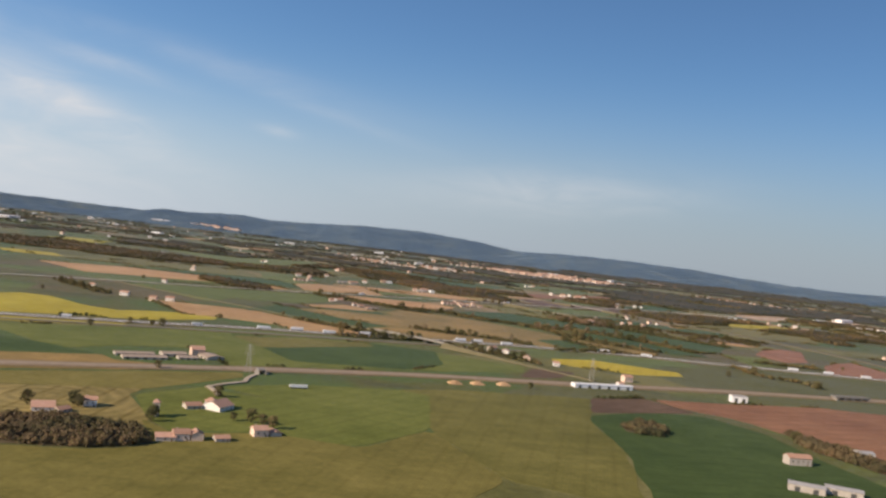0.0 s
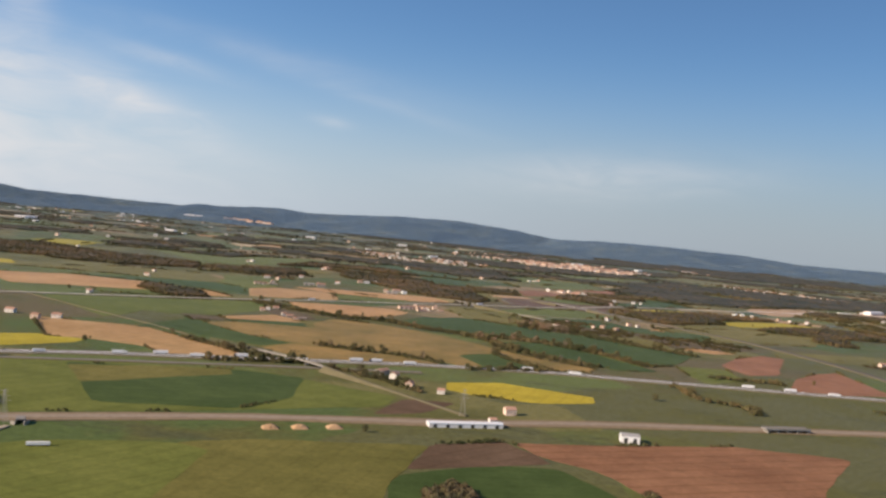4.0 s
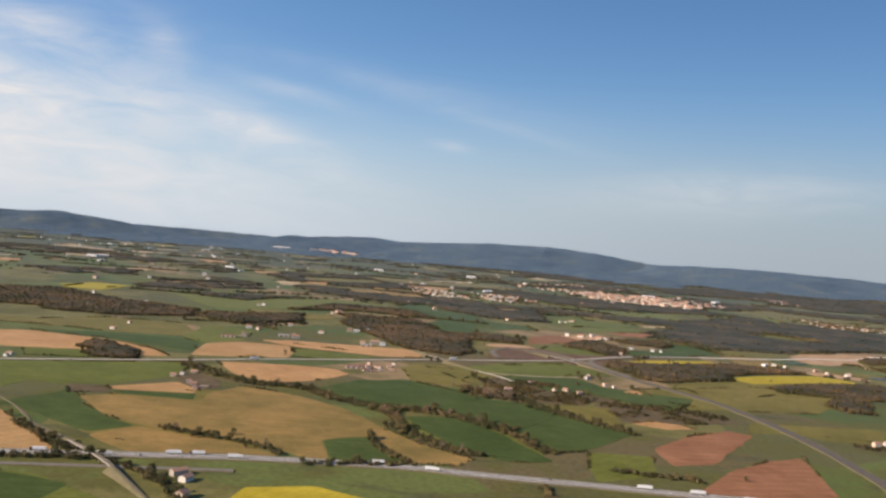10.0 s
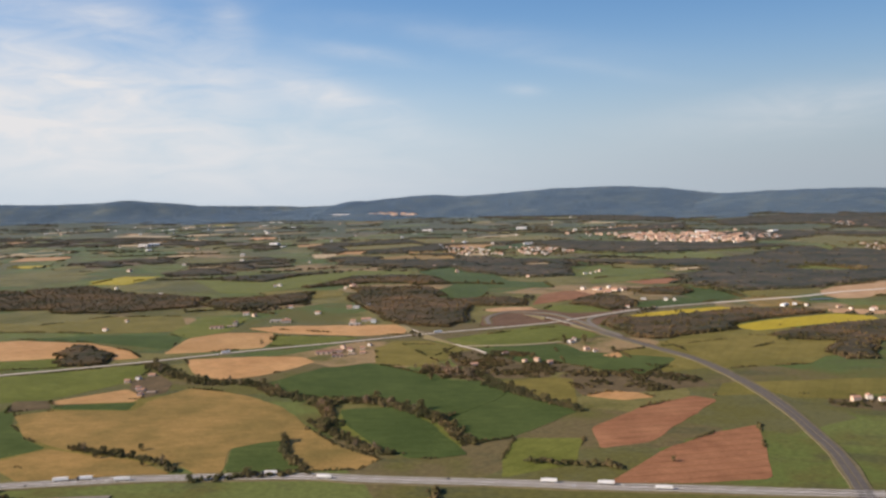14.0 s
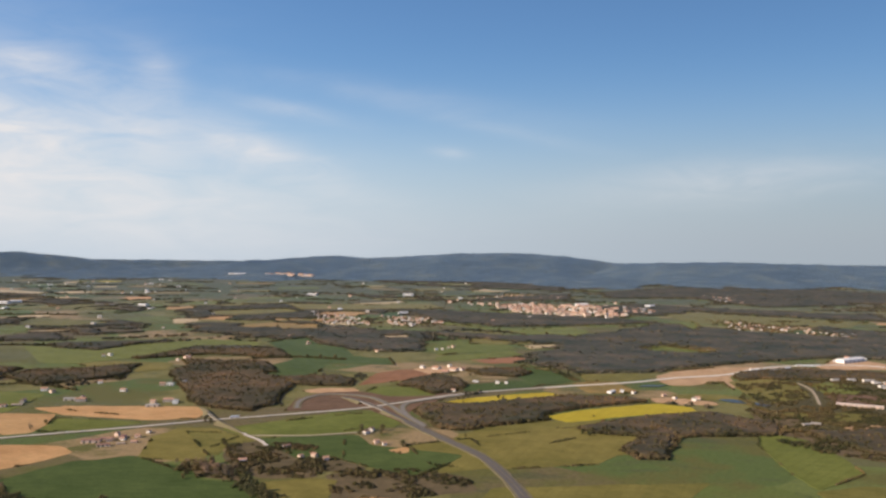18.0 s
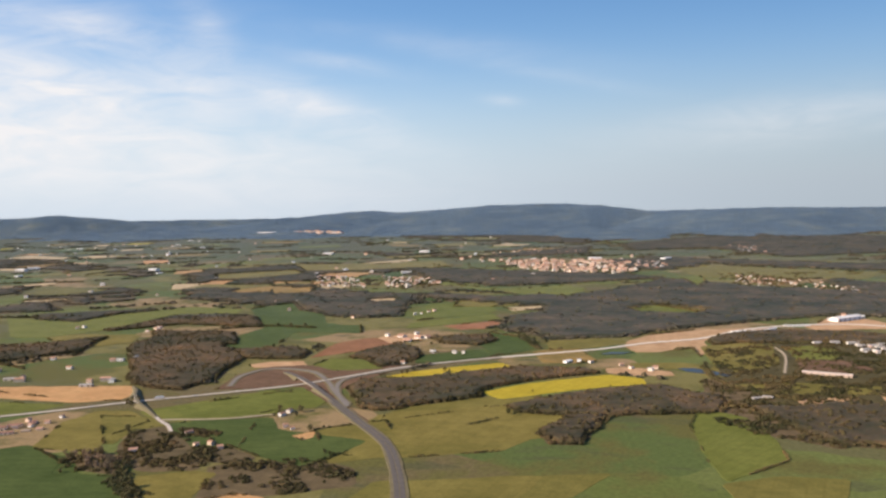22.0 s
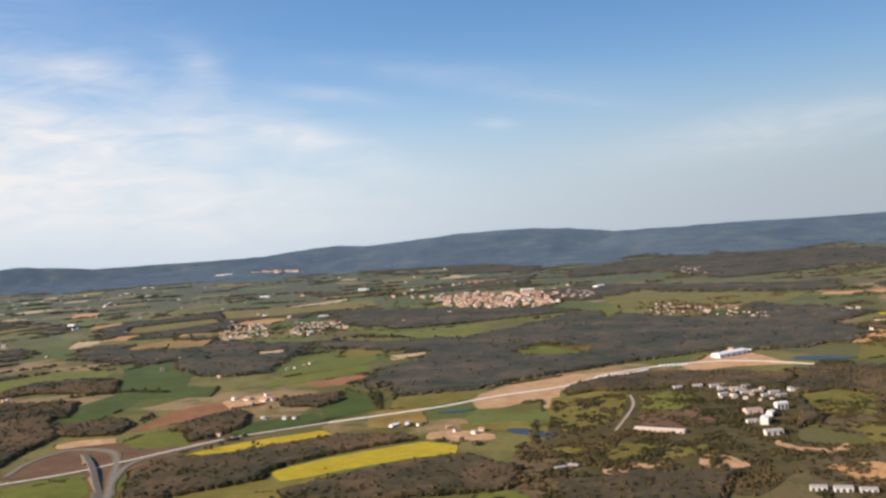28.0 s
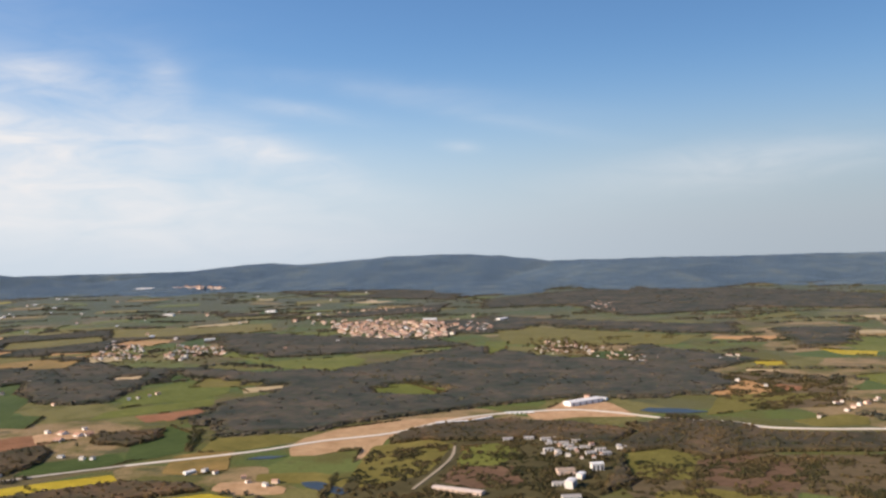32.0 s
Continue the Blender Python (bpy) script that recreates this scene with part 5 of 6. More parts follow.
wood("wood", (781, 2072), (849, 1988), (951, 1878), (889, 1795), (824, 1834), (770, 1923))
wood("wood", (1027, 2274), (1171, 2283), (1114, 2043), (1038, 2022))
wood("wood", (315, 2468), (433, 2533), (577, 2397), (547, 2249), (435, 2246))
wood("scrubwood", (681, 1371), (701, 1309), (719, 1292), (768, 1309), (770, 1251), (727, 1200), (699, 1246), (678, 1311))
wood("scrubwood", (554, 1325), (609, 1367), (694, 1387), (778, 1359), (751, 1110), (721, 1053), (663, 1062), (607, 1103), (567, 1172))


def copses():
    """Small woods, thickets and tree lines strewn over the far plain, in one mass."""
    rng = random.Random(21)
    rows = []
    for _ in range(760):
        x, y = rng.uniform(-3300, 2800), 1080 + 3000 * rng.random() ** 0.75
        a, w = radians(rng.gauss(8, 18)), rng.uniform(25, 120)
        d = rng.uniform(6, 30) if rng.random() < 0.55 else 3.5
        if x < -200 and rng.random() < 0.4:
            continue
        bend = rng.uniform(-0.25, 0.25)
        for _ in range(int(4 + w * d / 70 + w / 9)):
            u, v = rng.uniform(-0.5, 0.5) * w * 1.6, rng.gauss(0, 0.5) * d
            v += bend * u * abs(u) / w
            px, py = x + u * math.cos(a) - v * math.sin(a), y + u * math.sin(a) + v * math.cos(a)
            if not any(x0 < px < x1 and y0 < py < y1 and t(np.array([px]), np.array([py]))[0] for t, x0, x1, y0, y1, _ in TAKEN if abs((y0 + y1) / 2 - py) < 300):
                rows.append((px, py, -0.3, rng.uniform(3.5, 7.5) * (1 if py > 1500 else 0.6), rng.uniform(3, 5.5)))
    tagged(baked("woodland", rows, CROWN_LOW, HAZYWOODS, 77), "small brown woods and tree lines on the far plain", "woods", "", "stuff")


copses()


# ---- hedges and trees ----
GREEN_TREES = [tree(s, 4.6 + 0.5 * s, 1.7 + 0.15 * s, HEDGE, "dark green-brown field tree with a ragged crown") for s in range(4)]
BARE_TREES = [tree(10 + s, 5.4 + 0.5 * s, 1.6, BARETWIG, "leafless pale brown poplar-like tree", True) for s in range(2)]
TEMPLATES = GREEN_TREES + BARE_TREES
RNG = random.Random(5)


def hedge(width, *pts):
    """A hedgerow: low shrubs in one mass, with single trees standing in it."""
    line = smooth_line(pts, 2.2)
    shrubs = []
    for c in line:
        for _ in range(max(2, int(width / 2.2))):
            shrubs.append((c.x + RNG.gauss(0, width / 4), c.y + RNG.gauss(0, width / 4), 0.1, RNG.uniform(1.2, 2.1), RNG.uniform(1.6, 3.6)))
    tagged(baked("hedge", shrubs, CROWN_NEAR, HEDGE, int(width * 10)), "brown-green hedgerow between the fields", "hedge", "", "stuff")
    for c in line[::2]:
        if RNG.random() < (0.28 if width > 6 else 0.2):
            s = RNG.uniform(0.7, 1.15)
            x, y = c.x + RNG.gauss(0, width / 3.5), c.y + RNG.gauss(0, width / 3.5)
            stand(RNG.choice(TEMPLATES if width > 8 else GREEN_TREES), pose(x, y, level(x, y), 0, 0, RNG.uniform(0, 360)), s)


hedge(6, (549, 1236), (561, 1177), (589, 1137), (620, 1111))
hedge(5, (558, 1073), (589, 1095), (632, 1081))
hedge(8, (-1001, 1936), (-876, 1971), (-743, 1993))
hedge(7, (-544, 1472), (-466, 1483), (-354, 1488))
hedge(8, (-1400, 2449), (-1252, 2514), (-935, 2345))
hedge(6, (-270, 1140), (-226, 1162), (-151, 1136))
hedge(7, (-69, 1411), (-14, 1440), (57, 1430))
hedge(7, (248, 664), (269, 665), (296, 665))
hedge(8, (328, 591), (343, 585), (355, 574))
hedge(6, (214, 613), (221, 577), (242, 564), (244, 544))
hedge(14, (-115, 852), (-62, 816), (-28, 801), (5, 805), (45, 777), (77, 765), (89, 751))
hedge(10, (103, 716), (121, 696), (141, 680), (160, 666), (174, 661))
hedge(11, (86, 755), (98, 742), (108, 722), (118, 708))
hedge(10, (83, 761), (119, 765), (155, 753), (174, 738), (196, 706), (210, 688))
hedge(8, (179, 834), (199, 818), (222, 799), (239, 787), (260, 770))
hedge(4, (-12, 634), (13, 631), (34, 628), (56, 621), (69, 611))
hedge(8, (-96, 612), (-67, 593), (-42, 575), (-29, 575))
hedge(5, (101, 676), (115, 650), (137, 629))
hedge(9, (92, 746), (100, 765), (124, 771), (151, 751), (173, 736), (182, 743))
hedge(7, (126, 859), (147, 865), (167, 870), (191, 832), (218, 813))
hedge(9, (344, 1395), (376, 1315))
hedge(7, (400, 1731), (490, 1683), (561, 1608))
hedge(7, (299, 1801), (405, 1749), (484, 1702), (558, 1648))
hedge(10, (-303, 706), (-269, 667), (-242, 644))
hedge(6, (-58, 544), (-9, 561), (34, 542), (63, 515))
hedge(6, (139, 624), (115, 614), (88, 601))

def margins():
    """Rough shrubs along the margins of many fields, in one mass."""
    rng = random.Random(31)
    rows, near = [], np.array([(c.x, c.y) for c in ROADLINE])
    for pts in MARGINS:
        for p, q in zip(pts, pts[1:] + pts[:1]):
            if p[1] < 380 or rng.random() > (0.3 if p[1] < 1300 else 0.2):
                continue
            n = int(math.dist(p, q) / 1.5)
            for k in range(n):
                x, y = p[0] + (q[0] - p[0]) * k / n + rng.gauss(0, 0.5), p[1] + (q[1] - p[1]) * k / n + rng.gauss(0, 0.5)
                thick = noise.noise(Vector((x * 0.035, y * 0.035, 8)))
                if thick > -0.02 and ((near[:, 0] - x) ** 2 + (near[:, 1] - y) ** 2).min() > 60:
                    big = (0.7 if y < 1300 else 1.3) + thick
                    rows.append((x, y, 0, rng.uniform(0.6, 1.3) * big, rng.uniform(0.9, 2.6) * big))
    tagged(baked("hedge", rows, CROWN_LOW, HEDGE, 9), "ragged brown-green shrubs along field margins", "hedge", "", "stuff")


margins()

# ---- buildings ----
ROOFS = [gable_house("house", "cream rendered house under a clay tile roof", "house", 6.2, 4.2, 2.5, 24, WHITEWALL, TILES),
         gable_house("house", "pink-ochre house under a clay tile roof", "house", 5.2, 4.0, 2.9, 26, OCHREWALL, TILES),
         gable_house("house", "small white house with a tiled roof", "house", 4.2, 3.6, 2.2, 25, WHITEWALL, TILES, 2),
         gable_house("farmhouse", "long stone farmhouse with a tiled roof", "farmhouse", 9.0, 4.4, 2.7, 24, STONE, TILES, 4)]
TOWNS = [gable_house("town_house", "ochre town house with a tiled roof", "house", 7.5, 6.0, 3.4, 22, OCHREWALL, TILES, 1, False, False, "houses of the town"),
         gable_house("town_house", "white town house with a tiled roof", "house", 6.5, 5.5, 3.2, 22, WHITEWALL, TILES, 1, False, False, "houses of the town"),
         gable_house("town_house", "tall pinkish town house with a tiled roof", "house", 8.5, 7.0, 4.4, 20, OCHREWALL, TILES, 1, False, False, "houses of the town")]
BARNS = [shed("barn", "long low barn with a brown sheet roof", "barn", 19, 6.5, 0.9, STONE, BROWNROOF, 5),
         shed("barn", "low barn with a weathered brown roof", "barn", 11, 7.5, 1.1, STONE, BROWNROOF, 3),
         gable_house("farmhouse", "farmhouse with a bright orange tiled roof", "farmhouse", 6.0, 5.0, 3.2, 28, OCHREWALL, TILES),
         gable_house("farmhouse", "white farmhouse with a reddish tiled roof", "farmhouse", 8.0, 7.5, 1.5, 24, WHITEWALL, TILES, 3),
         gable_house("outhouse", "low tiled wing of a farmhouse", "outhouse", 5.5, 4.5, 1.2, 20, STONE, TILES, 1, False),
         shed("barn", "barn with a reddish brown tiled roof", "barn", 14, 6.5, 2.2, OCHREWALL, REDROOF, 3),
         gable_house("house", "pinkish old house with a worn tiled roof", "house", 4.6, 4.0, 2.1, 27, OCHREWALL, TILES, 2)]
SMALLS = [gable_house("village_house", "small white village house with a tiled roof", "house", 5.0, 4.2, 2.5, 24, WHITEWALL, TILES, 1, False, False),
          gable_house("cottage", "small cream village house with a tiled roof", "house", 6.0, 4.4, 2.8, 24, OCHREWALL, TILES, 1, False, False),
          gable_house("bungalow", "white village house with a grey roof", "house", 5.5, 4.6, 3.0, 22, WHITEWALL, SLATE, 1, False, False)]
HALLS = [shed("warehouse", "long white metal warehouse with a flat gabled roof", "warehouse", 14, 7, 2.6, WHITEMETAL, WHITEMETAL, 4),
         shed("barn", "grey sheet-roofed open barn", "barn", 11, 5.0, 2.0, STONE, SLATE, 2),
         shed("works_hall", "white boxy works hall beside the road", "hall", 8, 6, 3.2, WHITEMETAL, SLATE, 2)]

BLOCKS = [shed("flat_block", "low white flat-roofed block of dwellings", "block", 9, 4.4, 2.4, WHITEWALL, SLATE, 3),
          shed("apartment_block", "tall white apartment block with a pale roof", "apartment block", 10, 6.5, 5.5, WHITEWALL, WHITEMETAL, 3),
          shed("hall", "ochre windowless hall with a pinkish roof", "hall", 14, 10, 3.6, OCHREWALL, BROWNROOF, 2)]
LONGS = [shed("long_hall", "very long low hall with a pale pinkish roof", "hall", 42, 7.5, 2.0, OCHREWALL, PALEROOF, 8),
         shed("long_hall", "long low white hall beside the worksite", "hall", 34, 4.5, 1.8, WHITEMETAL, WHITEMETAL, 6),
         shed("works_hall", "big white works hall with dark doors", "hall", 44, 13, 4.2, WHITEMETAL, WHITEMETAL, 5)]


def put(ob, x, y, turn=0.0, size=1.0):
    return stand(ob, pose(x, y, level(x, y), 0, 0, turn), size)


def hamlet(count, seed, models, *pts, low=0.85, high=1.25, gap=8.0):
    """Houses of a settlement set at random, clear of one another."""
    rng = random.Random(seed)
    test = inside(pts)
    xs, ys = [p[0] for p in pts], [p[1] for p in pts]
    done = []
    for _ in range(count * 40):
        if len(done) >= count:
            break
        x, y = rng.uniform(min(xs), max(xs)), rng.uniform(min(ys), max(ys))
        if not test(np.array([x]), np.array([y]))[0] or any((x - a) ** 2 + (y - b) ** 2 < gap * gap for a, b in done):
            continue
        done.append((x, y))
        put(rng.choice(models), x, y, rng.choice((0, 90, 20, 110)) + rng.uniform(-12, 12), rng.uniform(low, high))


def greenery(count, seed, *pts):
    """Garden trees of a settlement, in one mass."""
    rng = random.Random(seed)
    test = inside(pts)
    xs, ys = [p[0] for p in pts], [p[1] for p in pts]
    rows = []
    for _ in range(count):
        x, y = rng.uniform(min(xs) - 20, max(xs) + 20), rng.uniform(min(ys) - 20, max(ys) + 20)
        if test(np.array([x]), np.array([y]))[0] or rng.random() < 0.25:
            rows.append((x, y, -0.2, rng.uniform(2.0, 4.0), rng.uniform(2.5, 4.5)))
    tagged(baked("garden_trees", rows, CROWN_NEAR, WOODS, seed), "dark garden trees between the houses", "trees", "", "stuff")


put(BARNS[0], -126, 386, 30, 1.00)
put(BARNS[0], -133, 393, 30, 0.90)
put(BARNS[1], -118, 402, 32, 1.00)
put(BARNS[2], -109, 409, 30, 1.10)
put(BARNS[1], -102, 406, -50, 1.10)
put(BARNS[1], -110, 397, 28, 0.80)
put(BARNS[3], -71, 301, 68, 1.00)
put(BARNS[4], -79, 298, 35, 1.20)
put(BARNS[4], -74, 306, 118, 1.00)
put(BARNS[6], -70, 255, 25, 1.00)
put(BARNS[6], -66, 257, 115, 0.90)
put(BARNS[4], -74, 253, 20, 1.00)
put(BARNS[4], -59, 259, 30, 0.80)
put(BARNS[6], -50, 270, 30, 1.00)
put(BARNS[4], -46, 273, 120, 0.80)
put(BARNS[3], -119, 273, 25, 0.85)
put(BARNS[4], -113, 273, 60, 0.80)
put(ROOFS[2], -109, 285, 20, 0.60)
put(ROOFS[0], 47, 547, 80, 1.00)
put(ROOFS[1], 58, 523, 80, 1.05)
put(ROOFS[2], 75, 517, 0, 0.90)
put(LONGS[1], 90, 449, 20, 0.42)
put(ROOFS[2], 102, 462, 20, 0.80)
put(ROOFS[1], 110, 483, 20, 1.00)
put(HALLS[2], 162, 453, 0, 0.80)
put(ROOFS[3], 137, 316, 10, 1.10)
put(HALLS[2], 173, 340, 10, 0.80)
put(HALLS[1], 124, 277, -20, 1.00)
put(HALLS[1], 136, 277, -20, 1.00)
put(ROOFS[1], 428, 822, 20, 1.00)
put(ROOFS[2], 437, 831, 100, 1.00)
put(ROOFS[2], 444, 826, 15, 0.90)
put(HALLS[1], 482, 806, -35, 1.10)
put(ROOFS[0], 495, 805, 20, 1.00)
put(BARNS[4], 468, 815, 30, 1.00)
put(ROOFS[0], -230, 645, 0, 1.00)
put(ROOFS[1], -203, 628, 0, 1.00)
put(ROOFS[0], -195, 641, 10, 1.00)
put(BARNS[6], -95, 793, 20, 0.9)
put(ROOFS[2], -93, 804, 100, 0.9)
put(BARNS[4], -90, 818, 15, 1.0)
put(ROOFS[2], -72, 775, 25, 0.85)
put(BARNS[4], -66, 770, 20, 1.0)
put(BARNS[1], -55, 767, 20, 0.6)
put(BARNS[4], -58, 758, 110, 0.9)
put(ROOFS[2], -269, 683, 0, 1.00)
put(BARNS[5], 13, 922, 20, 0.90)
put(BARNS[5], 20, 933, 22, 0.80)
put(BARNS[5], 29, 942, 110, 0.70)
put(BARNS[6], 40, 946, 20, 0.90)
put(BARNS[5], 30, 913, 25, 0.70)
put(BARNS[4], 47, 929, 20, 0.90)
put(BARNS[1], 39, 923, 25, 0.60)
put(BARNS[5], -164, 1036, 20, 1.0)
put(BARNS[1], -153, 1048, 25, 0.9)
put(ROOFS[3], -157, 1062, 110, 1.0)
put(ROOFS[0], -181, 1127, 20, 1.1)
put(ROOFS[1], -165, 1118, 80, 1.0)
put(HALLS[1], -119, 1083, 15, 1.1)
put(ROOFS[3], -104, 1079, 20, 1.1)
put(ROOFS[1], -110, 1090, 100, 1.0)
put(ROOFS[0], -96, 1142, 10, 1.0)
put(SMALLS[0], -152, 1185, 20, 1.0)
put(SMALLS[1], -75, 1186, 20, 1.1)
put(HALLS[2], -67, 1189, 10, 0.9)
put(SMALLS[2], -57, 1202, 100, 1.1)
put(HALLS[1], -19, 1069, 15, 1.1)
put(ROOFS[3], -17, 1096, 20, 1.1)
put(HALLS[2], -7, 1092, 110, 0.9)
put(ROOFS[1], -28, 1086, 10, 1.0)
put(SMALLS[0], -163, 1379, 0, 0.78)
put(SMALLS[1], -163, 1400, -20, 0.82)
put(SMALLS[2], -279, 1401, -20, 0.90)
put(SMALLS[1], -81, 1719, -20, 0.75)
put(SMALLS[2], -88, 1687, -20, 0.91)
put(HALLS[0], -676, 2183, 60, 2.00)
put(HALLS[0], -735, 2250, -20, 2.00)
put(HALLS[0], -1130, 2294, 30, 2.00)
put(HALLS[0], -1137, 2259, 0, 2.00)
put(ROOFS[3], 39, 555, 60, 0.92)
put(ROOFS[2], -249, 798, 90, 0.84)
put(ROOFS[0], -252, 806, 0, 0.79)
put(ROOFS[1], 25, 928, 30, 0.84)
put(ROOFS[2], 34, 934, 0, 0.76)
put(ROOFS[2], 40, 963, 90, 0.83)
put(ROOFS[1], 238, 968, 30, 0.81)
put(ROOFS[2], 246, 963, 30, 0.78)
put(ROOFS[0], 220, 999, 60, 0.90)
put(ROOFS[1], 196, 910, 60, 0.71)
put(SMALLS[2], -436, 1191, 0, 0.86)
put(SMALLS[2], -536, 1356, -20, 0.86)
put(SMALLS[1], -652, 1306, 30, 0.87)
put(ROOFS[2], -299, 1065, -20, 0.88)
put(ROOFS[0], -284, 1008, 0, 0.85)
put(SMALLS[1], -154, 1393, 30, 0.83)
put(SMALLS[0], -860, 1799, -20, 0.78)
put(SMALLS[2], -411, 1291, 0, 0.87)
put(ROOFS[0], 159, 889, 30, 0.92)
put(ROOFS[3], 173, 938, 60, 0.72)
put(ROOFS[1], 205, 915, -20, 0.85)
put(ROOFS[1], 217, 907, 30, 0.83)
put(ROOFS[0], 221, 1010, 90, 0.93)
put(ROOFS[1], 20, 948, 90, 0.84)
put(SMALLS[0], -283, 1392, 30, 0.91)
put(SMALLS[0], -163, 1409, 60, 0.93)
put(BARNS[3], 198, 1375, -20, 1.10)
put(BARNS[3], 222, 1368, -20, 1.10)
put(BARNS[3], 231, 1372, 60, 1.10)
put(BARNS[3], 215, 1345, 0, 1.10)
put(SMALLS[2], 290, 1278, 0, 0.83)
put(SMALLS[2], 300, 1279, 90, 0.73)
put(HALLS[2], 264, 1283, 0, 0.70)
put(HALLS[0], 418, 1243, 60, 0.70)
put(HALLS[2], 429, 1249, 90, 0.70)
put(SMALLS[0], 441, 1245, 60, 0.82)
put(SMALLS[1], 472, 1234, 30, 0.71)
put(SMALLS[0], 482, 1221, 60, 0.77)
put(SMALLS[2], 501, 1213, -20, 0.81)
put(SMALLS[1], 505, 1223, 0, 0.89)
put(SMALLS[0], 251, 1217, 0, 0.89)
put(SMALLS[0], 81, 1534, -20, 0.71)
put(SMALLS[0], 98, 1534, 0, 0.91)
put(SMALLS[2], 157, 1560, 30, 0.83)
put(SMALLS[0], 170, 1587, 30, 0.78)
put(SMALLS[1], 175, 1598, 60, 0.86)
put(HALLS[2], 709, 1553, 0, 0.70)
put(HALLS[0], 731, 1567, 30, 0.70)
put(HALLS[1], 589, 1112, 30, 0.75)
put(HALLS[1], 598, 1118, -20, 0.75)
put(HALLS[1], 670, 1379, 90, 0.75)
put(HALLS[0], 489, 2492, 60, 2.00)
put(SMALLS[2], 778, 1355, 30, 0.72)
put(HALLS[0], 747, 1579, -20, 1.00)
put(SMALLS[1], 76, 1523, -20, 0.83)
put(SMALLS[2], 179, 1376, -20, 0.94)
put(SMALLS[2], 211, 1394, 60, 0.84)
put(SMALLS[0], 164, 1570, 90, 0.86)
put(SMALLS[2], 908, 1703, -20, 0.83)
put(SMALLS[2], 936, 1664, 90, 0.88)
put(SMALLS[0], 963, 1492, 90, 0.77)
put(SMALLS[0], 993, 1564, 30, 0.85)
put(SMALLS[0], 996, 1526, 60, 0.91)
put(SMALLS[1], 1006, 1543, -20, 0.87)
put(SMALLS[2], 1014, 1555, 60, 0.91)
put(SMALLS[1], 1024, 1565, 30, 0.92)
put(SMALLS[0], 1036, 1580, -20, 0.77)
put(SMALLS[0], 1042, 1593, 30, 0.74)
put(SMALLS[0], 1001, 1573, 90, 0.78)
put(SMALLS[1], 731, 1588, -20, 0.95)
put(HALLS[0], -481, 2750, 0, 2.00)
put(HALLS[0], -200, 2799, 0, 2.00)
hamlet(150, 1, TOWNS, (90, 2470), (150, 2330), (212, 2240), (295, 2172), (425, 2165), (440, 2290), (415, 2400), (330, 2470), (200, 2490), gap=10, low=0.85, high=1.5)
hamlet(60, 11, TOWNS, (-70, 2570), (90, 2586), (182, 2564), (317, 2501), (396, 2514), (423, 2307), (384, 2215), (237, 2239), (137, 2361), (44, 2467), gap=16, low=0.7, high=1.2)
hamlet(45, 2, TOWNS, (-8, 2681), (40, 2824), (257, 2886), (273, 2757), (74, 2660), gap=12, low=0.5, high=0.85)
hamlet(30, 3, SMALLS, (420, 2447), (453, 2440), (499, 2346), (485, 2246), (449, 2277), gap=11, low=0.8, high=1.4)
hamlet(60, 4, SMALLS, (-245, 2120), (-154, 2109), (-50, 1911), (-147, 1919), gap=8, low=0.7, high=1.15)
hamlet(60, 5, SMALLS, (-87, 2100), (36, 2065), (85, 1962), (67, 1893), (-4, 1907), gap=8, low=0.7, high=1.15)
hamlet(46, 6, SMALLS, (615, 2123), (657, 2149), (736, 2037), (846, 1840), (711, 1915), (619, 1979), gap=9, low=0.5, high=0.8)
hamlet(30, 7, SMALLS, (771, 1918), (845, 1915), (850, 1838), (780, 1839), gap=7, low=0.5, high=0.75)
hamlet(18, 8, SMALLS, (622, 2104), (709, 2067), (728, 1944), (644, 1987), gap=7, low=0.6, high=0.95)
hamlet(12, 9, SMALLS, (902, 1925), (936, 1935), (928, 1867), (898, 1868), gap=7, low=0.6, high=0.95)
hamlet(14, 21, SMALLS, (704, 1395), (770, 1381), (760, 1319), (735, 1312), (705, 1324), gap=6, low=0.5, high=0.8)
for x, y, turn in ((705, 1381, 15), (710, 1368, 100), (716, 1386, 20), (723, 1366, 10), (734, 1376, 15), (712, 1342, 20), (721, 1334, 110), (732, 1346, 15), (743, 1352, 10), (749, 1333, 20), (757, 1345, 15), (773, 1356, 100), (670, 1378, 20), (689, 1384, 10), (728, 1356, 15), (762, 1332, 20)):
    put(BLOCKS[0], x, y, turn, 1.0)
put(BLOCKS[1], 740, 1234, 75, 1.0)
put(BLOCKS[1], 746, 1257, 70, 0.8)
put(BLOCKS[1], 757, 1284, 20, 1.0)
put(BLOCKS[2], 733, 1270, 15, 1.0)
put(BLOCKS[0], 743, 1200, 15, 1.5)
put(BLOCKS[0], 730, 1238, 15, 1.0)
put(BLOCKS[0], 771, 1065, 0, 1.2)
put(BLOCKS[0], 757, 1067, 0, 1.1)
put(BLOCKS[0], 785, 1063, 0, 1.1)
put(LONGS[0], 657, 1214, -16, 1.0)
put(LONGS[1], 601, 1449, 20, 1.0)
put(LONGS[1], 628, 1467, 45, 0.8)
put(LONGS[1], 664, 1501, 10, 0.9)
put(LONGS[2], 728, 1556, 42, 0.6)
hamlet(24, 10, SMALLS, (644, 3051), (735, 2845), (747, 2657), (677, 2729), gap=14, low=0.8, high=1.2)
greenery(230, 40, (-52, 2551), (90, 2586), (182, 2564), (317, 2501), (396, 2514), (423, 2307), (384, 2215), (237, 2239), (137, 2361), (44, 2467))
greenery(100, 41, (-8, 2681), (40, 2824), (257, 2886), (273, 2757), (74, 2660))
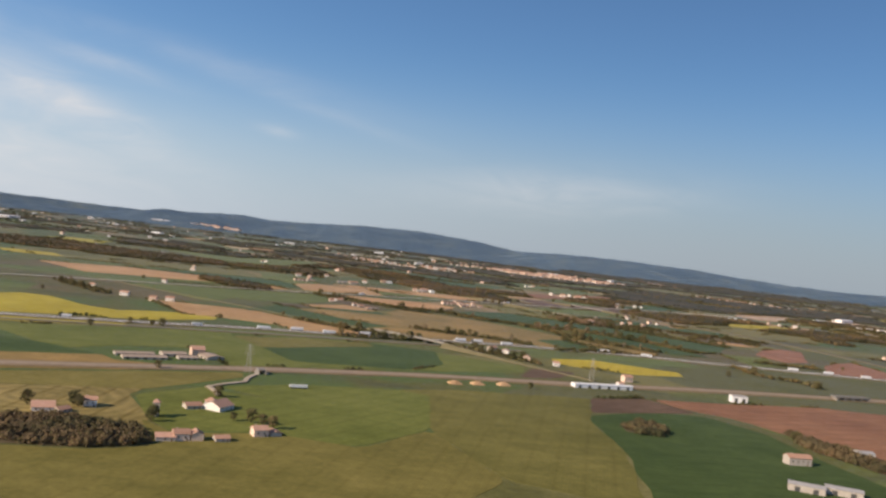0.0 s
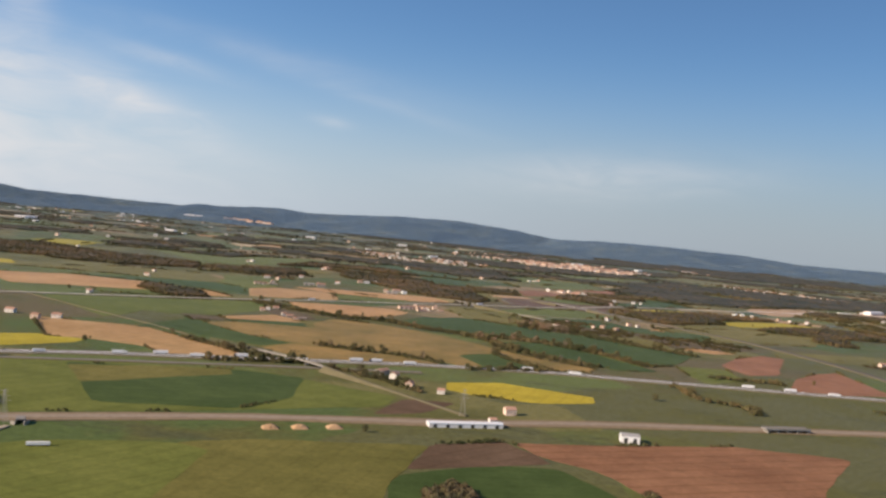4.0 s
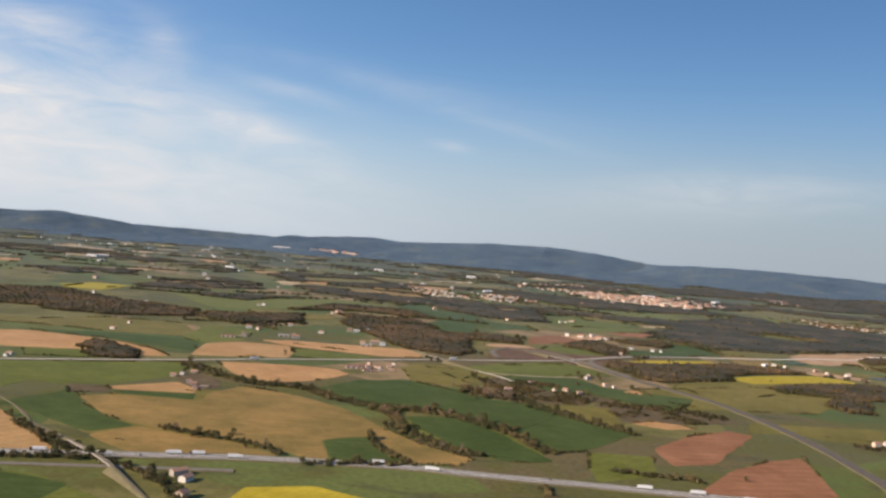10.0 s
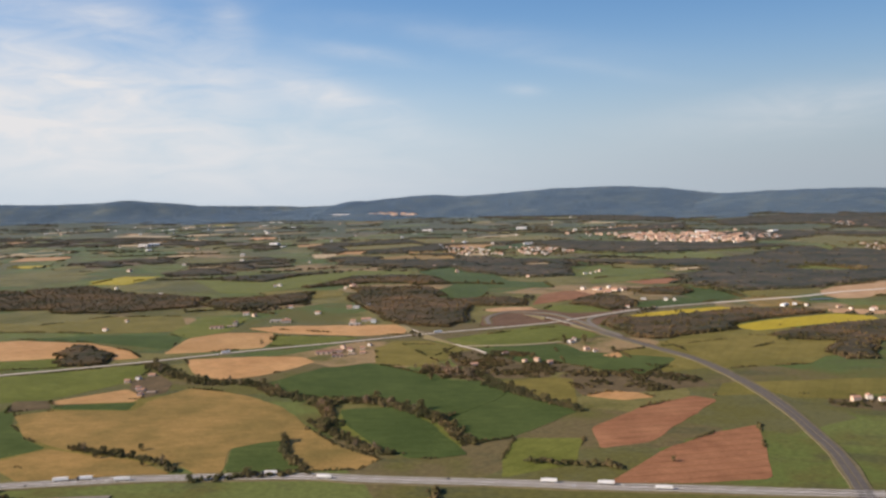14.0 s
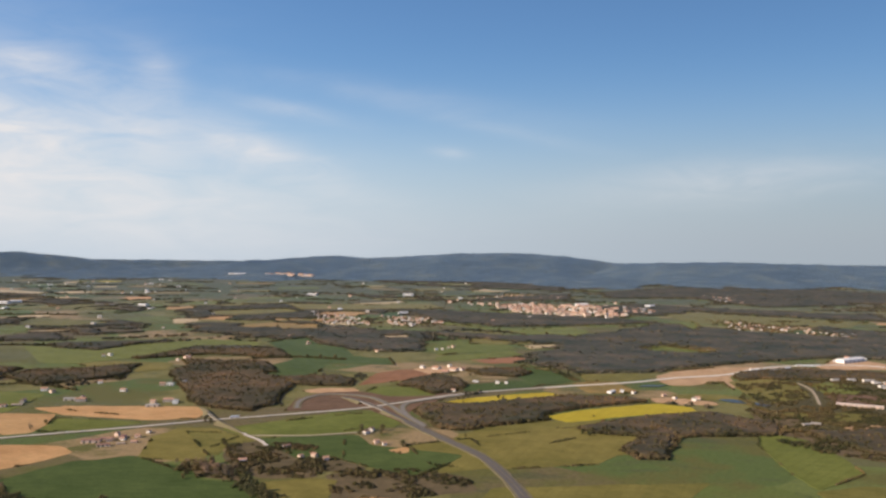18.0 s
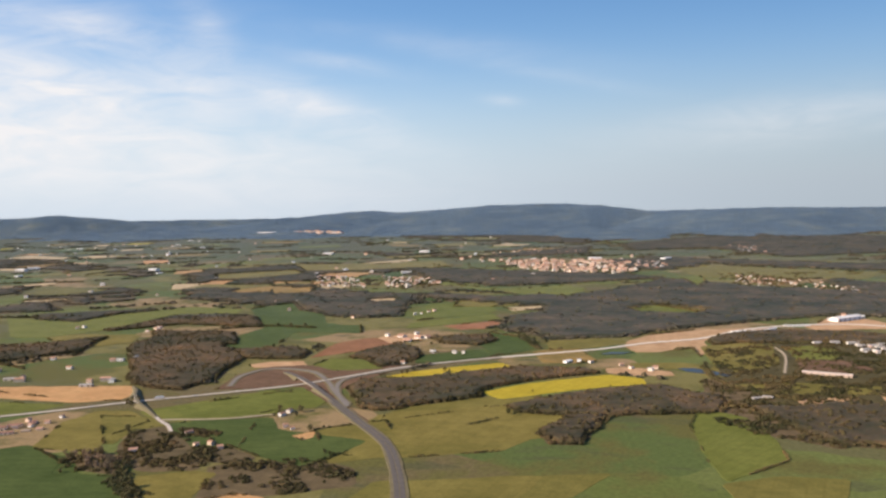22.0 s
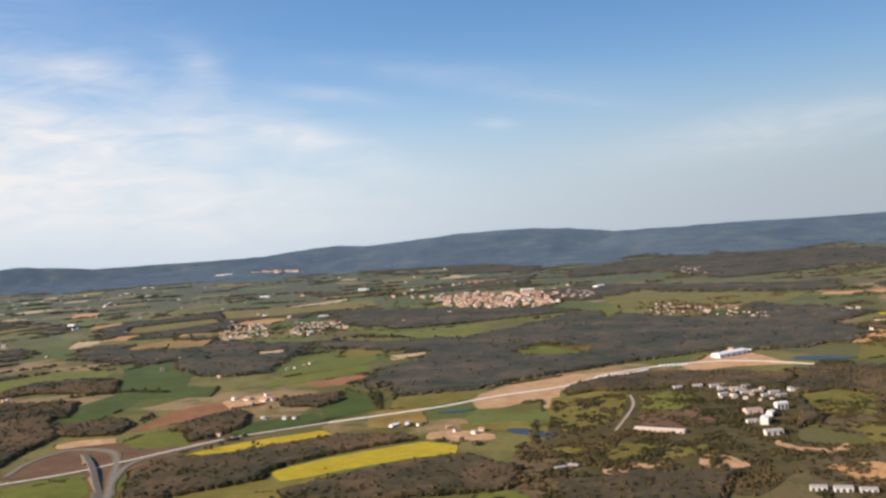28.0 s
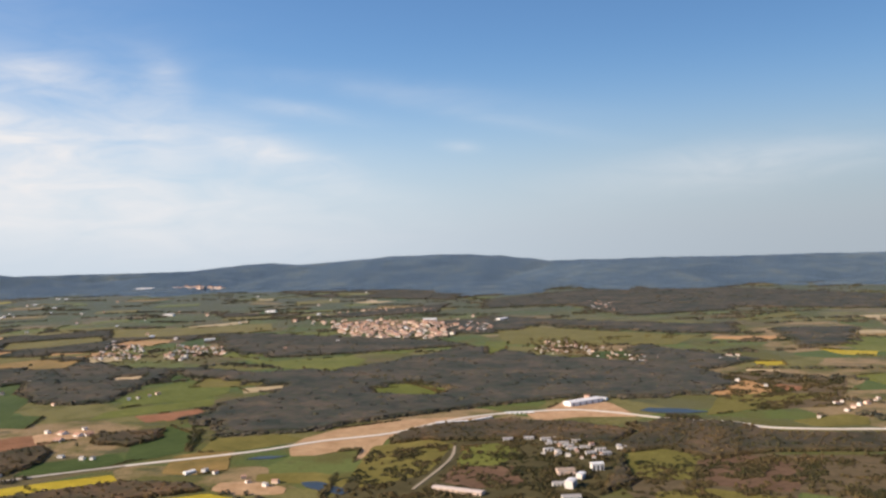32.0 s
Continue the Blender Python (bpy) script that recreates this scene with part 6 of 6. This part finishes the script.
greenery(100, 42, (420, 2447), (453, 2440), (499, 2346), (485, 2246), (449, 2277))
greenery(190, 43, (-245, 2120), (-154, 2109), (-50, 1911), (-147, 1919))
greenery(190, 44, (-87, 2100), (36, 2065), (85, 1962), (67, 1893), (-4, 1907))
greenery(190, 49, (90, 2470), (150, 2330), (212, 2240), (295, 2172), (425, 2165), (440, 2290), (415, 2400), (330, 2470), (200, 2490))
greenery(260, 45, (615, 2123), (657, 2149), (736, 2037), (707, 1935), (619, 1979))
greenery(200, 46, (771, 1918), (845, 1915), (850, 1838), (780, 1839))
greenery(100, 47, (622, 2104), (709, 2067), (728, 1944), (644, 1987))
greenery(100, 48, (644, 3051), (735, 2845), (747, 2657), (677, 2729))
put(HALLS[0], 322, 2500, 10, 2.2)
hamlet(110, 12, SMALLS + HALLS[:1], (-2400, 1300), (-600, 1300), (420, 1700), (420, 3600), (-2400, 3600), gap=26, low=0.8, high=1.5)

# ---- vehicles ----
LORRIES = [lorry("lorry", "white box lorry on the motorway", WHITEMETAL), lorry("lorry", "white box lorry with a dark cab", DARKPAINT)]
CARS = [car("white car on the road", WHITEMETAL), car("dark car on the road", DARKPAINT)]


ROADTOP = 0.56


def drive(pts, rows):
    line = smooth_line(pts, 1.0)
    xs = [p.x for p in line]
    for kind, x, off in rows:
        i = min(range(len(xs)), key=lambda k: abs(xs[k] - x))
        d = (line[min(i + 2, len(line) - 1)] - line[max(i - 2, 0)]).normalized()
        s = Vector((d.y, -d.x, 0))
        p = line[i] + s * off
        models = LORRIES if kind == "lorry" else CARS
        stand(models[int(abs(x)) % 2], pose(p.x, p.y, ROADTOP, 0, 0, math.degrees(math.atan2(d.y, d.x)) + (180 if off < 0 else 0)), 1.25 if kind == "lorry" else 1.1)


drive([(-640, 300), (-420, 400), (-251, 468), (-165, 504), (-119, 528), (-57, 553), (26, 586), (65, 600), (137, 618), (180, 622), (245, 630), (288, 634), (335, 640), (420, 650), (700, 690)],
      [("lorry", -205, -2.6), ("lorry", -140, 2.0), ("car", -155, -2.6), ("lorry", -104, 2.0), ("lorry", -84, -2.6), ("lorry", -66, 2.2), ("lorry", -43, -2.6), ("lorry", 20, -2.6), ("lorry", 31, -2.6), ("lorry", 50, 2.2),
       ("car", 88, 2.2), ("lorry", 123, -2.6), ("car", 5, 2.4), ("lorry", 152, 2.4), ("lorry", 264, -2.6), ("lorry", 318, 2.2), ("car", 276, 2.0), ("car", 300, -2.0), ("lorry", 292, -2.6), ("lorry", -12, 2.4), ("car", 180, 2.2), ("car", 215, -2.1)])
drive([(-400, 665), (-287, 755), (-212, 805), (-130, 865), (-57, 927), (20, 983), (66, 1021), (116, 1055), (178, 1100)],
      [("car", -84, 1.2), ("lorry", -78, -1.2), ("car", -52, 1.1), ("car", -28, -1.2), ("car", -18, 1.2), ("car", 40, 1.2), ("lorry", 84, -1.2), ("car", 110, 1.2), ("car", -200, 1.2), ("car", -150, -1.1), ("car", 140, -1.2)])

def viaduct(x, y, turn):
    top = new("viaduct")
    tagged(top, "low pale concrete viaduct on square piers", "bridge")
    bm = bmesh.new(); box(bm, 0, 0, 2.0, 26, 4.4, 0.5, 0.05)
    part("deck", bm, CONCRETE, top)
    for s in (-1, 1):
        bm = bmesh.new(); box(bm, 0, s * 2.1, 2.5, 26, 0.2, 0.55, 0.03)
        part("parapet", bm, CONCRETE, top)
    for k in range(5):
        bm = bmesh.new(); box(bm, -11.5 + 5.75 * k, 0, 0.75, 0.9, 3.6, 2.1, 0.05)
        part("pier", bm, CONCRETE, top)
    top.matrix_basis = pose(x, y, 0, 0, 0, turn)


viaduct(247, 508, 20)


def underpass(x, y, turn):
    top = new("underpass")
    tagged(top, "small pale concrete underpass with splayed wing walls", "underpass")
    for s in (-1, 1):
        bm = bmesh.new(); box(bm, s * 1.4, 0, 0.8, 0.35, 5, 2.0, 0.04)
        part("side_wall", bm, CONCRETE, top)
        bm = bmesh.new()
        bmesh.ops.create_cube(bm, size=1, matrix=Matrix.Translation((s * 2.3, -3.2, 0.55)) @ Matrix.Rotation(radians(-s * 40), 4, "Z") @ Matrix.Diagonal((0.3, 2.6, 1.5, 1)))
        part("wing_wall", bm, CONCRETE, top)
    bm = bmesh.new(); box(bm, 0, 0, 1.85, 3.2, 5, 0.4, 0.04)
    part("lintel", bm, CONCRETE, top)
    top.matrix_basis = pose(x, y, 0, 0, 0, turn)


underpass(-73, 381, 25)


def pylon(x, y, tall):
    top = new("electricity_pylon")
    tagged(top, "thin grey steel lattice electricity pylon", "pylon")
    def at(z, s):
        r = 1.25 * (1 - z / tall * 0.86)
        return Vector((s[0] * r, s[1] * r, z))
    sides = ((-1, -1), (1, -1), (1, 1), (-1, 1))
    for s in sides:
        bm = bmesh.new(); tube(bm, at(-0.2, s), at(tall, s), 0.07, 0.04, 5)
        part("leg", bm, SLATE, top)
    for k in range(7):
        z0, z1 = tall * k / 7, tall * (k + 1) / 7
        bm = bmesh.new()
        for i in range(4):
            tube(bm, at(z0, sides[i]), at(z1, sides[(i + 1) % 4]), 0.03, 0.03, 4)
        part("bracing", bm, SLATE, top)
    for z, w in ((0.68, 2.6), (0.82, 2.1), (0.95, 1.5)):
        bm = bmesh.new()
        tube(bm, (-w, 0, tall * z), (w, 0, tall * z), 0.05, 0.05, 5)
        tube(bm, (-w, 0, tall * z), (0, 0, tall * z + 0.6), 0.03, 0.03, 4)
        tube(bm, (w, 0, tall * z), (0, 0, tall * z + 0.6), 0.03, 0.03, 4)
        part("crossarm", bm, SLATE, top)
    top.matrix_basis = pose(x, y, level(x, y))


pylon(-78, 378, 12.5)
pylon(88, 470, 12.5)


def dovecote(x, y):
    top = new("tower")
    tagged(top, "small square stone tower with a tiled cap", "tower")
    bm = bmesh.new(); box(bm, 0, 0, 2.1, 2.1, 2.1, 4.8, 0.04)
    part("wall", bm, STONE, top)
    bm = bmesh.new()
    a = [bm.verts.new((sx * 1.25, sy * 1.25, 4.5)) for sx, sy in ((-1, -1), (1, -1), (1, 1), (-1, 1))]
    t = bm.verts.new((0, 0, 5.5))
    bm.faces.new(a[::-1])
    for i in range(4):
        bm.faces.new((a[i], a[(i + 1) % 4], t))
    part("roof", bm, TILES, top)
    bm = bmesh.new(); box(bm, 0.2, -1.06, 2.6, 0.4, 0.06, 0.6, 0.01)
    part("window", bm, DARKGLASS, top)
    top.matrix_basis = pose(x, y, level(x, y), 0, 0, 15)


dovecote(-86, 281)


def single(x, y, model, size):
    stand(TEMPLATES[model], pose(x, y, level(x, y), 0, 0, (x * 37 + y * 11) % 360), size)


single(-126, 277, 3, 0.83)
single(-114, 284, 2, 0.87)
single(-111, 281, 0, 0.87)
single(-85, 273, 2, 0.75)
single(-86, 279, 1, 0.83)
single(-76, 321, 1, 0.87)
single(-56, 286, 2, 0.87)
single(-52, 285, 1, 0.75)
single(-48, 281, 1, 0.87)
single(-62, 286, 0, 0.63)
single(-113, 365, 2, 0.67)
single(-183, 467, 2, 0.75)
single(-159, 495, 2, 0.67)
single(-154, 497, 3, 0.83)
single(-172, 496, 0, 0.79)
single(-138, 564, 2, 0.67)
single(155, 364, 1, 0.67)
single(157, 364, 3, 0.63)
single(-17, 635, 0, 0.55)
single(-13, 639, 0, 0.63)
single(10, 624, 2, 0.83)
single(22, 630, 0, 0.83)
single(46, 617, 3, 0.55)
single(50, 421, 3, 0.55)
single(192, 559, 3, 0.71)
single(27, 642, 3, 0.67)
single(321, 679, 2, 0.59)
single(-282, 625, 3, 0.59)
single(-306, 698, 0, 0.75)
single(-108, 623, 3, 0.63)
single(-10, 634, 0, 0.70)
single(-6, 634, 4, 0.98)
single(16, 632, 0, 0.82)
single(20, 631, 3, 0.70)
single(31, 629, 0, 0.94)
single(56, 621, 5, 1.02)
single(59, 620, 1, 0.74)
single(104, 671, 1, 0.98)
single(101, 709, 0, 0.94)
single(106, 704, 0, 0.82)
single(88, 754, 2, 1.02)
single(-275, 815, 0, 0.82)
single(-65, 952, 5, 1.02)
single(-68, 976, 2, 0.78)
single(65, 1015, 0, 0.94)
single(73, 1009, 2, 0.90)
single(135, 927, 0, 0.70)
single(123, 934, 1, 0.86)
single(127, 857, 0, 0.94)
single(100, 744, 0, 0.74)
single(126, 856, 2, 0.74)
single(175, 733, 2, 0.78)
single(139, 839, 0, 0.70)
single(124, 866, 2, 0.82)
single(128, 929, 1, 0.74)
single(140, 917, 1, 0.74)
single(120, 938, 2, 0.90)
single(271, 1169, 2, 0.82)
single(305, 1184, 3, 0.74)
single(398, 1034, 0, 0.98)
single(404, 1030, 2, 0.70)
single(215, 1003, 0, 0.70)
single(230, 1013, 3, 0.98)
single(215, 995, 0, 0.74)
single(261, 962, 1, 1.02)
single(364, 1359, 3, 0.98)
single(211, 1014, 3, 0.86)
single(232, 1000, 0, 0.78)
single(266, 1168, 2, 0.70)
single(310, 1182, 0, 0.74)
single(260, 1218, 2, 1.02)
single(250, 1326, 0, 0.86)

POPLARS = random.Random(17)
for k in range(34):
    u = k / 33
    single(122 + 46 * u + POPLARS.gauss(0, 4), 876 - 22 * u + POPLARS.gauss(0, 7), POPLARS.choice((4, 5, 4, 5, 2)), POPLARS.uniform(0.75, 1.2))


def trailer(x, y, turn):
    top = new("trailer")
    tagged(top, "long white trailer standing in a wheat field", "trailer")
    bm = bmesh.new(); box(bm, 0, 0, 0.95, 7.5, 1.1, 1.0, 0.04)
    part("body", bm, WHITEMETAL, top)
    bm = bmesh.new(); box(bm, 0, 0, 0.36, 7.0, 0.8, 0.16, 0.02)
    part("chassis", bm, GREYPLASTIC, top)
    for k in (-2.6, -1.9, 2.2, 2.9):
        for s in (-0.45, 0.45):
            bm = bmesh.new(); tube(bm, (k, s - 0.1, 0.24), (k, s + 0.1, 0.24), 0.26, 0.26, 10)
            part("wheel", bm, RUBBER, top)
    top.matrix_basis = pose(x, y, level(x, y), 0, 0, turn)


trailer(-52, 355, 24)


def spoil(x, y, turn, long_):
    """A heap of pale sand against the bank."""
    vs, n = [], 18
    for j in range(7):
        for i in range(n):
            u, v = i / (n - 1) * 2 - 1, j / 6 * 2 - 1
            z = 1.5 * max(0, 1 - u * u) ** 0.7 * max(0, 1 - v * v) + 0.25 * noise.noise(Vector((x + u * 3, y + v * 3, 2)))
            vs.append((u * long_, v * 3.2, max(z, 0) - 0.15 * (abs(u) > 0.99 or abs(v) > 0.99)))
    fs = [(j * n + i, j * n + i + 1, (j + 1) * n + i + 1, (j + 1) * n + i) for j in range(6) for i in range(n - 1)]
    ob = obj("sand_mound", vs, fs, CROPS["dirt"])
    ob.matrix_basis = pose(x, y, level(x, y), 0, 0, turn)
    tagged(ob, "mound of pale sand against the road bed", "sand mound", "sand mounds by the road bed")


for x, y in ((13, 412), (24, 417), (37, 423)):
    spoil(x, y, 25, 3.4)


def hillside(count, seed, models, a, b, deep, low, high):
    """Buildings strewn along a line on a hill's foot, from a to b; the slope rises 7 in 100."""
    rng = random.Random(seed)
    for k in range(count):
        t, back = (k + rng.random()) / count, rng.uniform(-deep, deep)
        x, y, z = (a[i] + (b[i] - a[i]) * t for i in range(3))
        stand(rng.choice(models), pose(x, y + back, z + 0.07 * back - 1.2, 0, 0, rng.choice((0, 90)) + rng.uniform(-10, 10)), rng.uniform(low, high))


hillside(6, 1, HALLS[:1], (-1330, 3911, 12.8), (-1180, 3910, 15.5), 12, 1.5, 2.3)
hillside(30, 2, TOWNS, (-1145, 3912, 16.6), (-905, 3926, 9.6), 26, 1.2, 1.9)
hillside(2, 3, HALLS[:1], (-160, 3835, 11.5), (-140, 3835, 11.5), 4, 1.6, 1.8)


# ---- the jet engine ----
# grey paint coloured dark blue, standing in for the unbuilt fuselage's shade
COWL, nt, bsdf = material("shaded_grey_paint", 0.33, 0.0, 0.3)
nt.links.new(ramp(nt, noise_fac(nt, place(nt, world=False), 1.5, 6, 0.6), [(0.3, (0.046, 0.062, 0.118)), (0.7, (0.062, 0.078, 0.142))]), bsdf.inputs["Base Color"])
nt.links.new(ramp(nt, noise_fac(nt, place(nt, world=False), 9, 5, 0.7), [(0.3, (0.28,) * 3), (0.7, (0.42,) * 3)]), bsdf.inputs["Roughness"])
LIPMETAL, nt, bsdf = material("dull_inlet_metal", 0.4, 0.25, 0.3)
nt.links.new(ramp(nt, noise_fac(nt, place(nt, world=False), 3, 5, 0.6), [(0.3, (0.016, 0.02, 0.04)), (0.7, (0.024, 0.03, 0.055))]), bsdf.inputs["Base Color"])
DARKSLOT = simple("dark_slot", (0.015, 0.015, 0.018), (0.03, 0.03, 0.035), 4, 0.7)
FANBLADE = simple("fan_blade_titanium", (0.12, 0.12, 0.13), (0.2, 0.2, 0.21), 4, 0.35, 0.9)
PROFILE = [(0.0, 0.933), (0.02, 0.9454), (0.07, 0.977), (0.2, 1.034), (0.45, 1.0425), (0.75, 1.01), (1.0, 0.956), (1.3, 0.915), (1.65, 0.903), (2.0, 0.853), (2.4, 0.755), (2.9, 0.64), (3.5, 0.54), (4.0, 0.46)]


def radius(d):
    return float(np.interp(d, [p[0] for p in PROFILE], [p[1] for p in PROFILE]))


def shell(bm, rows, n=96):
    """A body turned about the x axis. rows: (distance aft, radius)."""
    rings = [[bm.verts.new((-d, r * math.sin(2 * math.pi * i / n), r * math.cos(2 * math.pi * i / n))) for i in range(n)] for d, r in rows]
    for a, b in zip(rings, rings[1:]):
        for i in range(n):
            f = bm.faces.new((a[i], b[i], b[(i + 1) % n], a[(i + 1) % n]))
            f.smooth = True


def patch(bm, pts, lift, half):
    """A narrow raised band over the cowl along points (distance aft, degrees from the top towards the cabin)."""
    prev = None
    for k, (d, a) in enumerate(pts):
        d1, a1 = pts[min(k + 1, len(pts) - 1)]
        d0, a0 = pts[max(k - 1, 0)]
        dx, dy = d1 - d0, radians(a1 - a0) * radius(d)
        n = math.hypot(dx, dy) or 1
        pair = []
        for s in (-half, half):
            dd, aa = d - s * dy / n, radians(a) + s * dx / n / radius(d)
            r = radius(dd) + lift
            pair.append(bm.verts.new((-dd, -r * math.sin(aa), r * math.cos(aa))))
        if prev:
            bm.faces.new((prev[0], prev[1], pair[1], pair[0]))
        prev = pair


def jet_engine(m):
    top = new("jet_engine")
    tagged(top, "grey airliner engine with dark inlet lip and seams", "jet engine")
    bm = bmesh.new(); fine = [0.22 + 0.054 * k for k in range(71)]
    shell(bm, [(d, radius(d)) for d in fine])
    cowl = part("cowl", bm, COWL, top)
    bm = bmesh.new(); shell(bm, [(0.217, 1.0345)] + [(p[0], p[1]) for p in PROFILE[2::-1]] + [(0.03, 0.90), (0.12, 0.87)])
    part("inlet_lip", bm, LIPMETAL, top, "dull bare metal inlet lip")
    bm = bmesh.new(); shell(bm, [(0.12, 0.87), (0.5, 0.84), (0.9, 0.83)], 64)
    part("inlet_duct", bm, COWL, top)
    bm = bmesh.new(); shell(bm, [(0.45, 0.01), (0.55, 0.12), (0.75, 0.22), (0.88, 0.26)], 32)
    part("spinner", bm, DARKSLOT, top)
    for k in range(24):
        a = 2 * math.pi * k / 24
        bm = bmesh.new()
        q = Matrix.Rotation(a, 3, "X")
        vs = [bm.verts.new(q @ Vector(p)) for p in ((-0.8, -0.03, 0.24), (-0.9, 0.05, 0.24), (-0.92, 0.11, 0.81), (-0.76, -0.08, 0.81))]
        vb = [bm.verts.new(v.co + Vector((-0.012, 0, 0))) for v in vs]
        bm.faces.new(vs); bm.faces.new(vb[::-1])
        for i in range(4):
            bm.faces.new((vs[i], vb[i], vb[(i + 1) % 4], vs[(i + 1) % 4]))
        part("fan_blade", bm, FANBLADE, top)
    bm = bmesh.new(); shell(bm, [(4.0, 0.46), (4.02, 0.43), (3.5, 0.43), (3.4, 0.1)], 48)
    part("nozzle", bm, LIPMETAL, top)
    for d in (0.95, 2.06, 3.1):
        bm = bmesh.new(); patch(bm, [(d, a) for a in range(-70, 118, 4)], 0.002, 0.003)
        part("seam", bm, DARKSLOT, cowl)
    bm = bmesh.new(); patch(bm, [(0.95 + 0.05 * k, 29.5) for k in range(23)], 0.002, 0.003)
    part("seam", bm, DARKSLOT, cowl)
    for d, a0, a1 in ((0.97, -9, -2), (0.99, 19, 25), (1.34, 9, 20), (1.76, 25, 36)):
        bm = bmesh.new(); patch(bm, [(d, a0 + (a1 - a0) * k / 6) for k in range(7)], 0.004, 0.012)
        part("vent", bm, DARKSLOT, cowl)
    for pts in ([(1.66, -3), (1.66, 14)], [(1.66, 14), (1.85, 14)], [(1.85, 14), (1.85, -8)]):
        bm = bmesh.new(); patch(bm, [(pts[0][0] + (pts[1][0] - pts[0][0]) * k / 6, pts[0][1] + (pts[1][1] - pts[0][1]) * k / 6) for k in range(7)], 0.002, 0.002)
        part("panel_edge", bm, DARKSLOT, cowl)
    top.matrix_basis = m


# the engine hangs where it stood 23 seconds into the flight
yaw, pitch = 0.4098, -0.0205
fore = Vector((math.cos(yaw) * math.cos(pitch), math.sin(pitch), -math.sin(yaw) * math.cos(pitch)))
upward = (Vector((0, 1, 0)) - fore * fore.y).normalized()
turned = Matrix((fore, upward.cross(fore), upward)).transposed().to_4x4()
jet_engine(pose(559.11, 387.52, 179.55, 85.867, 2.482, 16.163) @ pose(1.205, -1.6361, -3.69) @ turned)
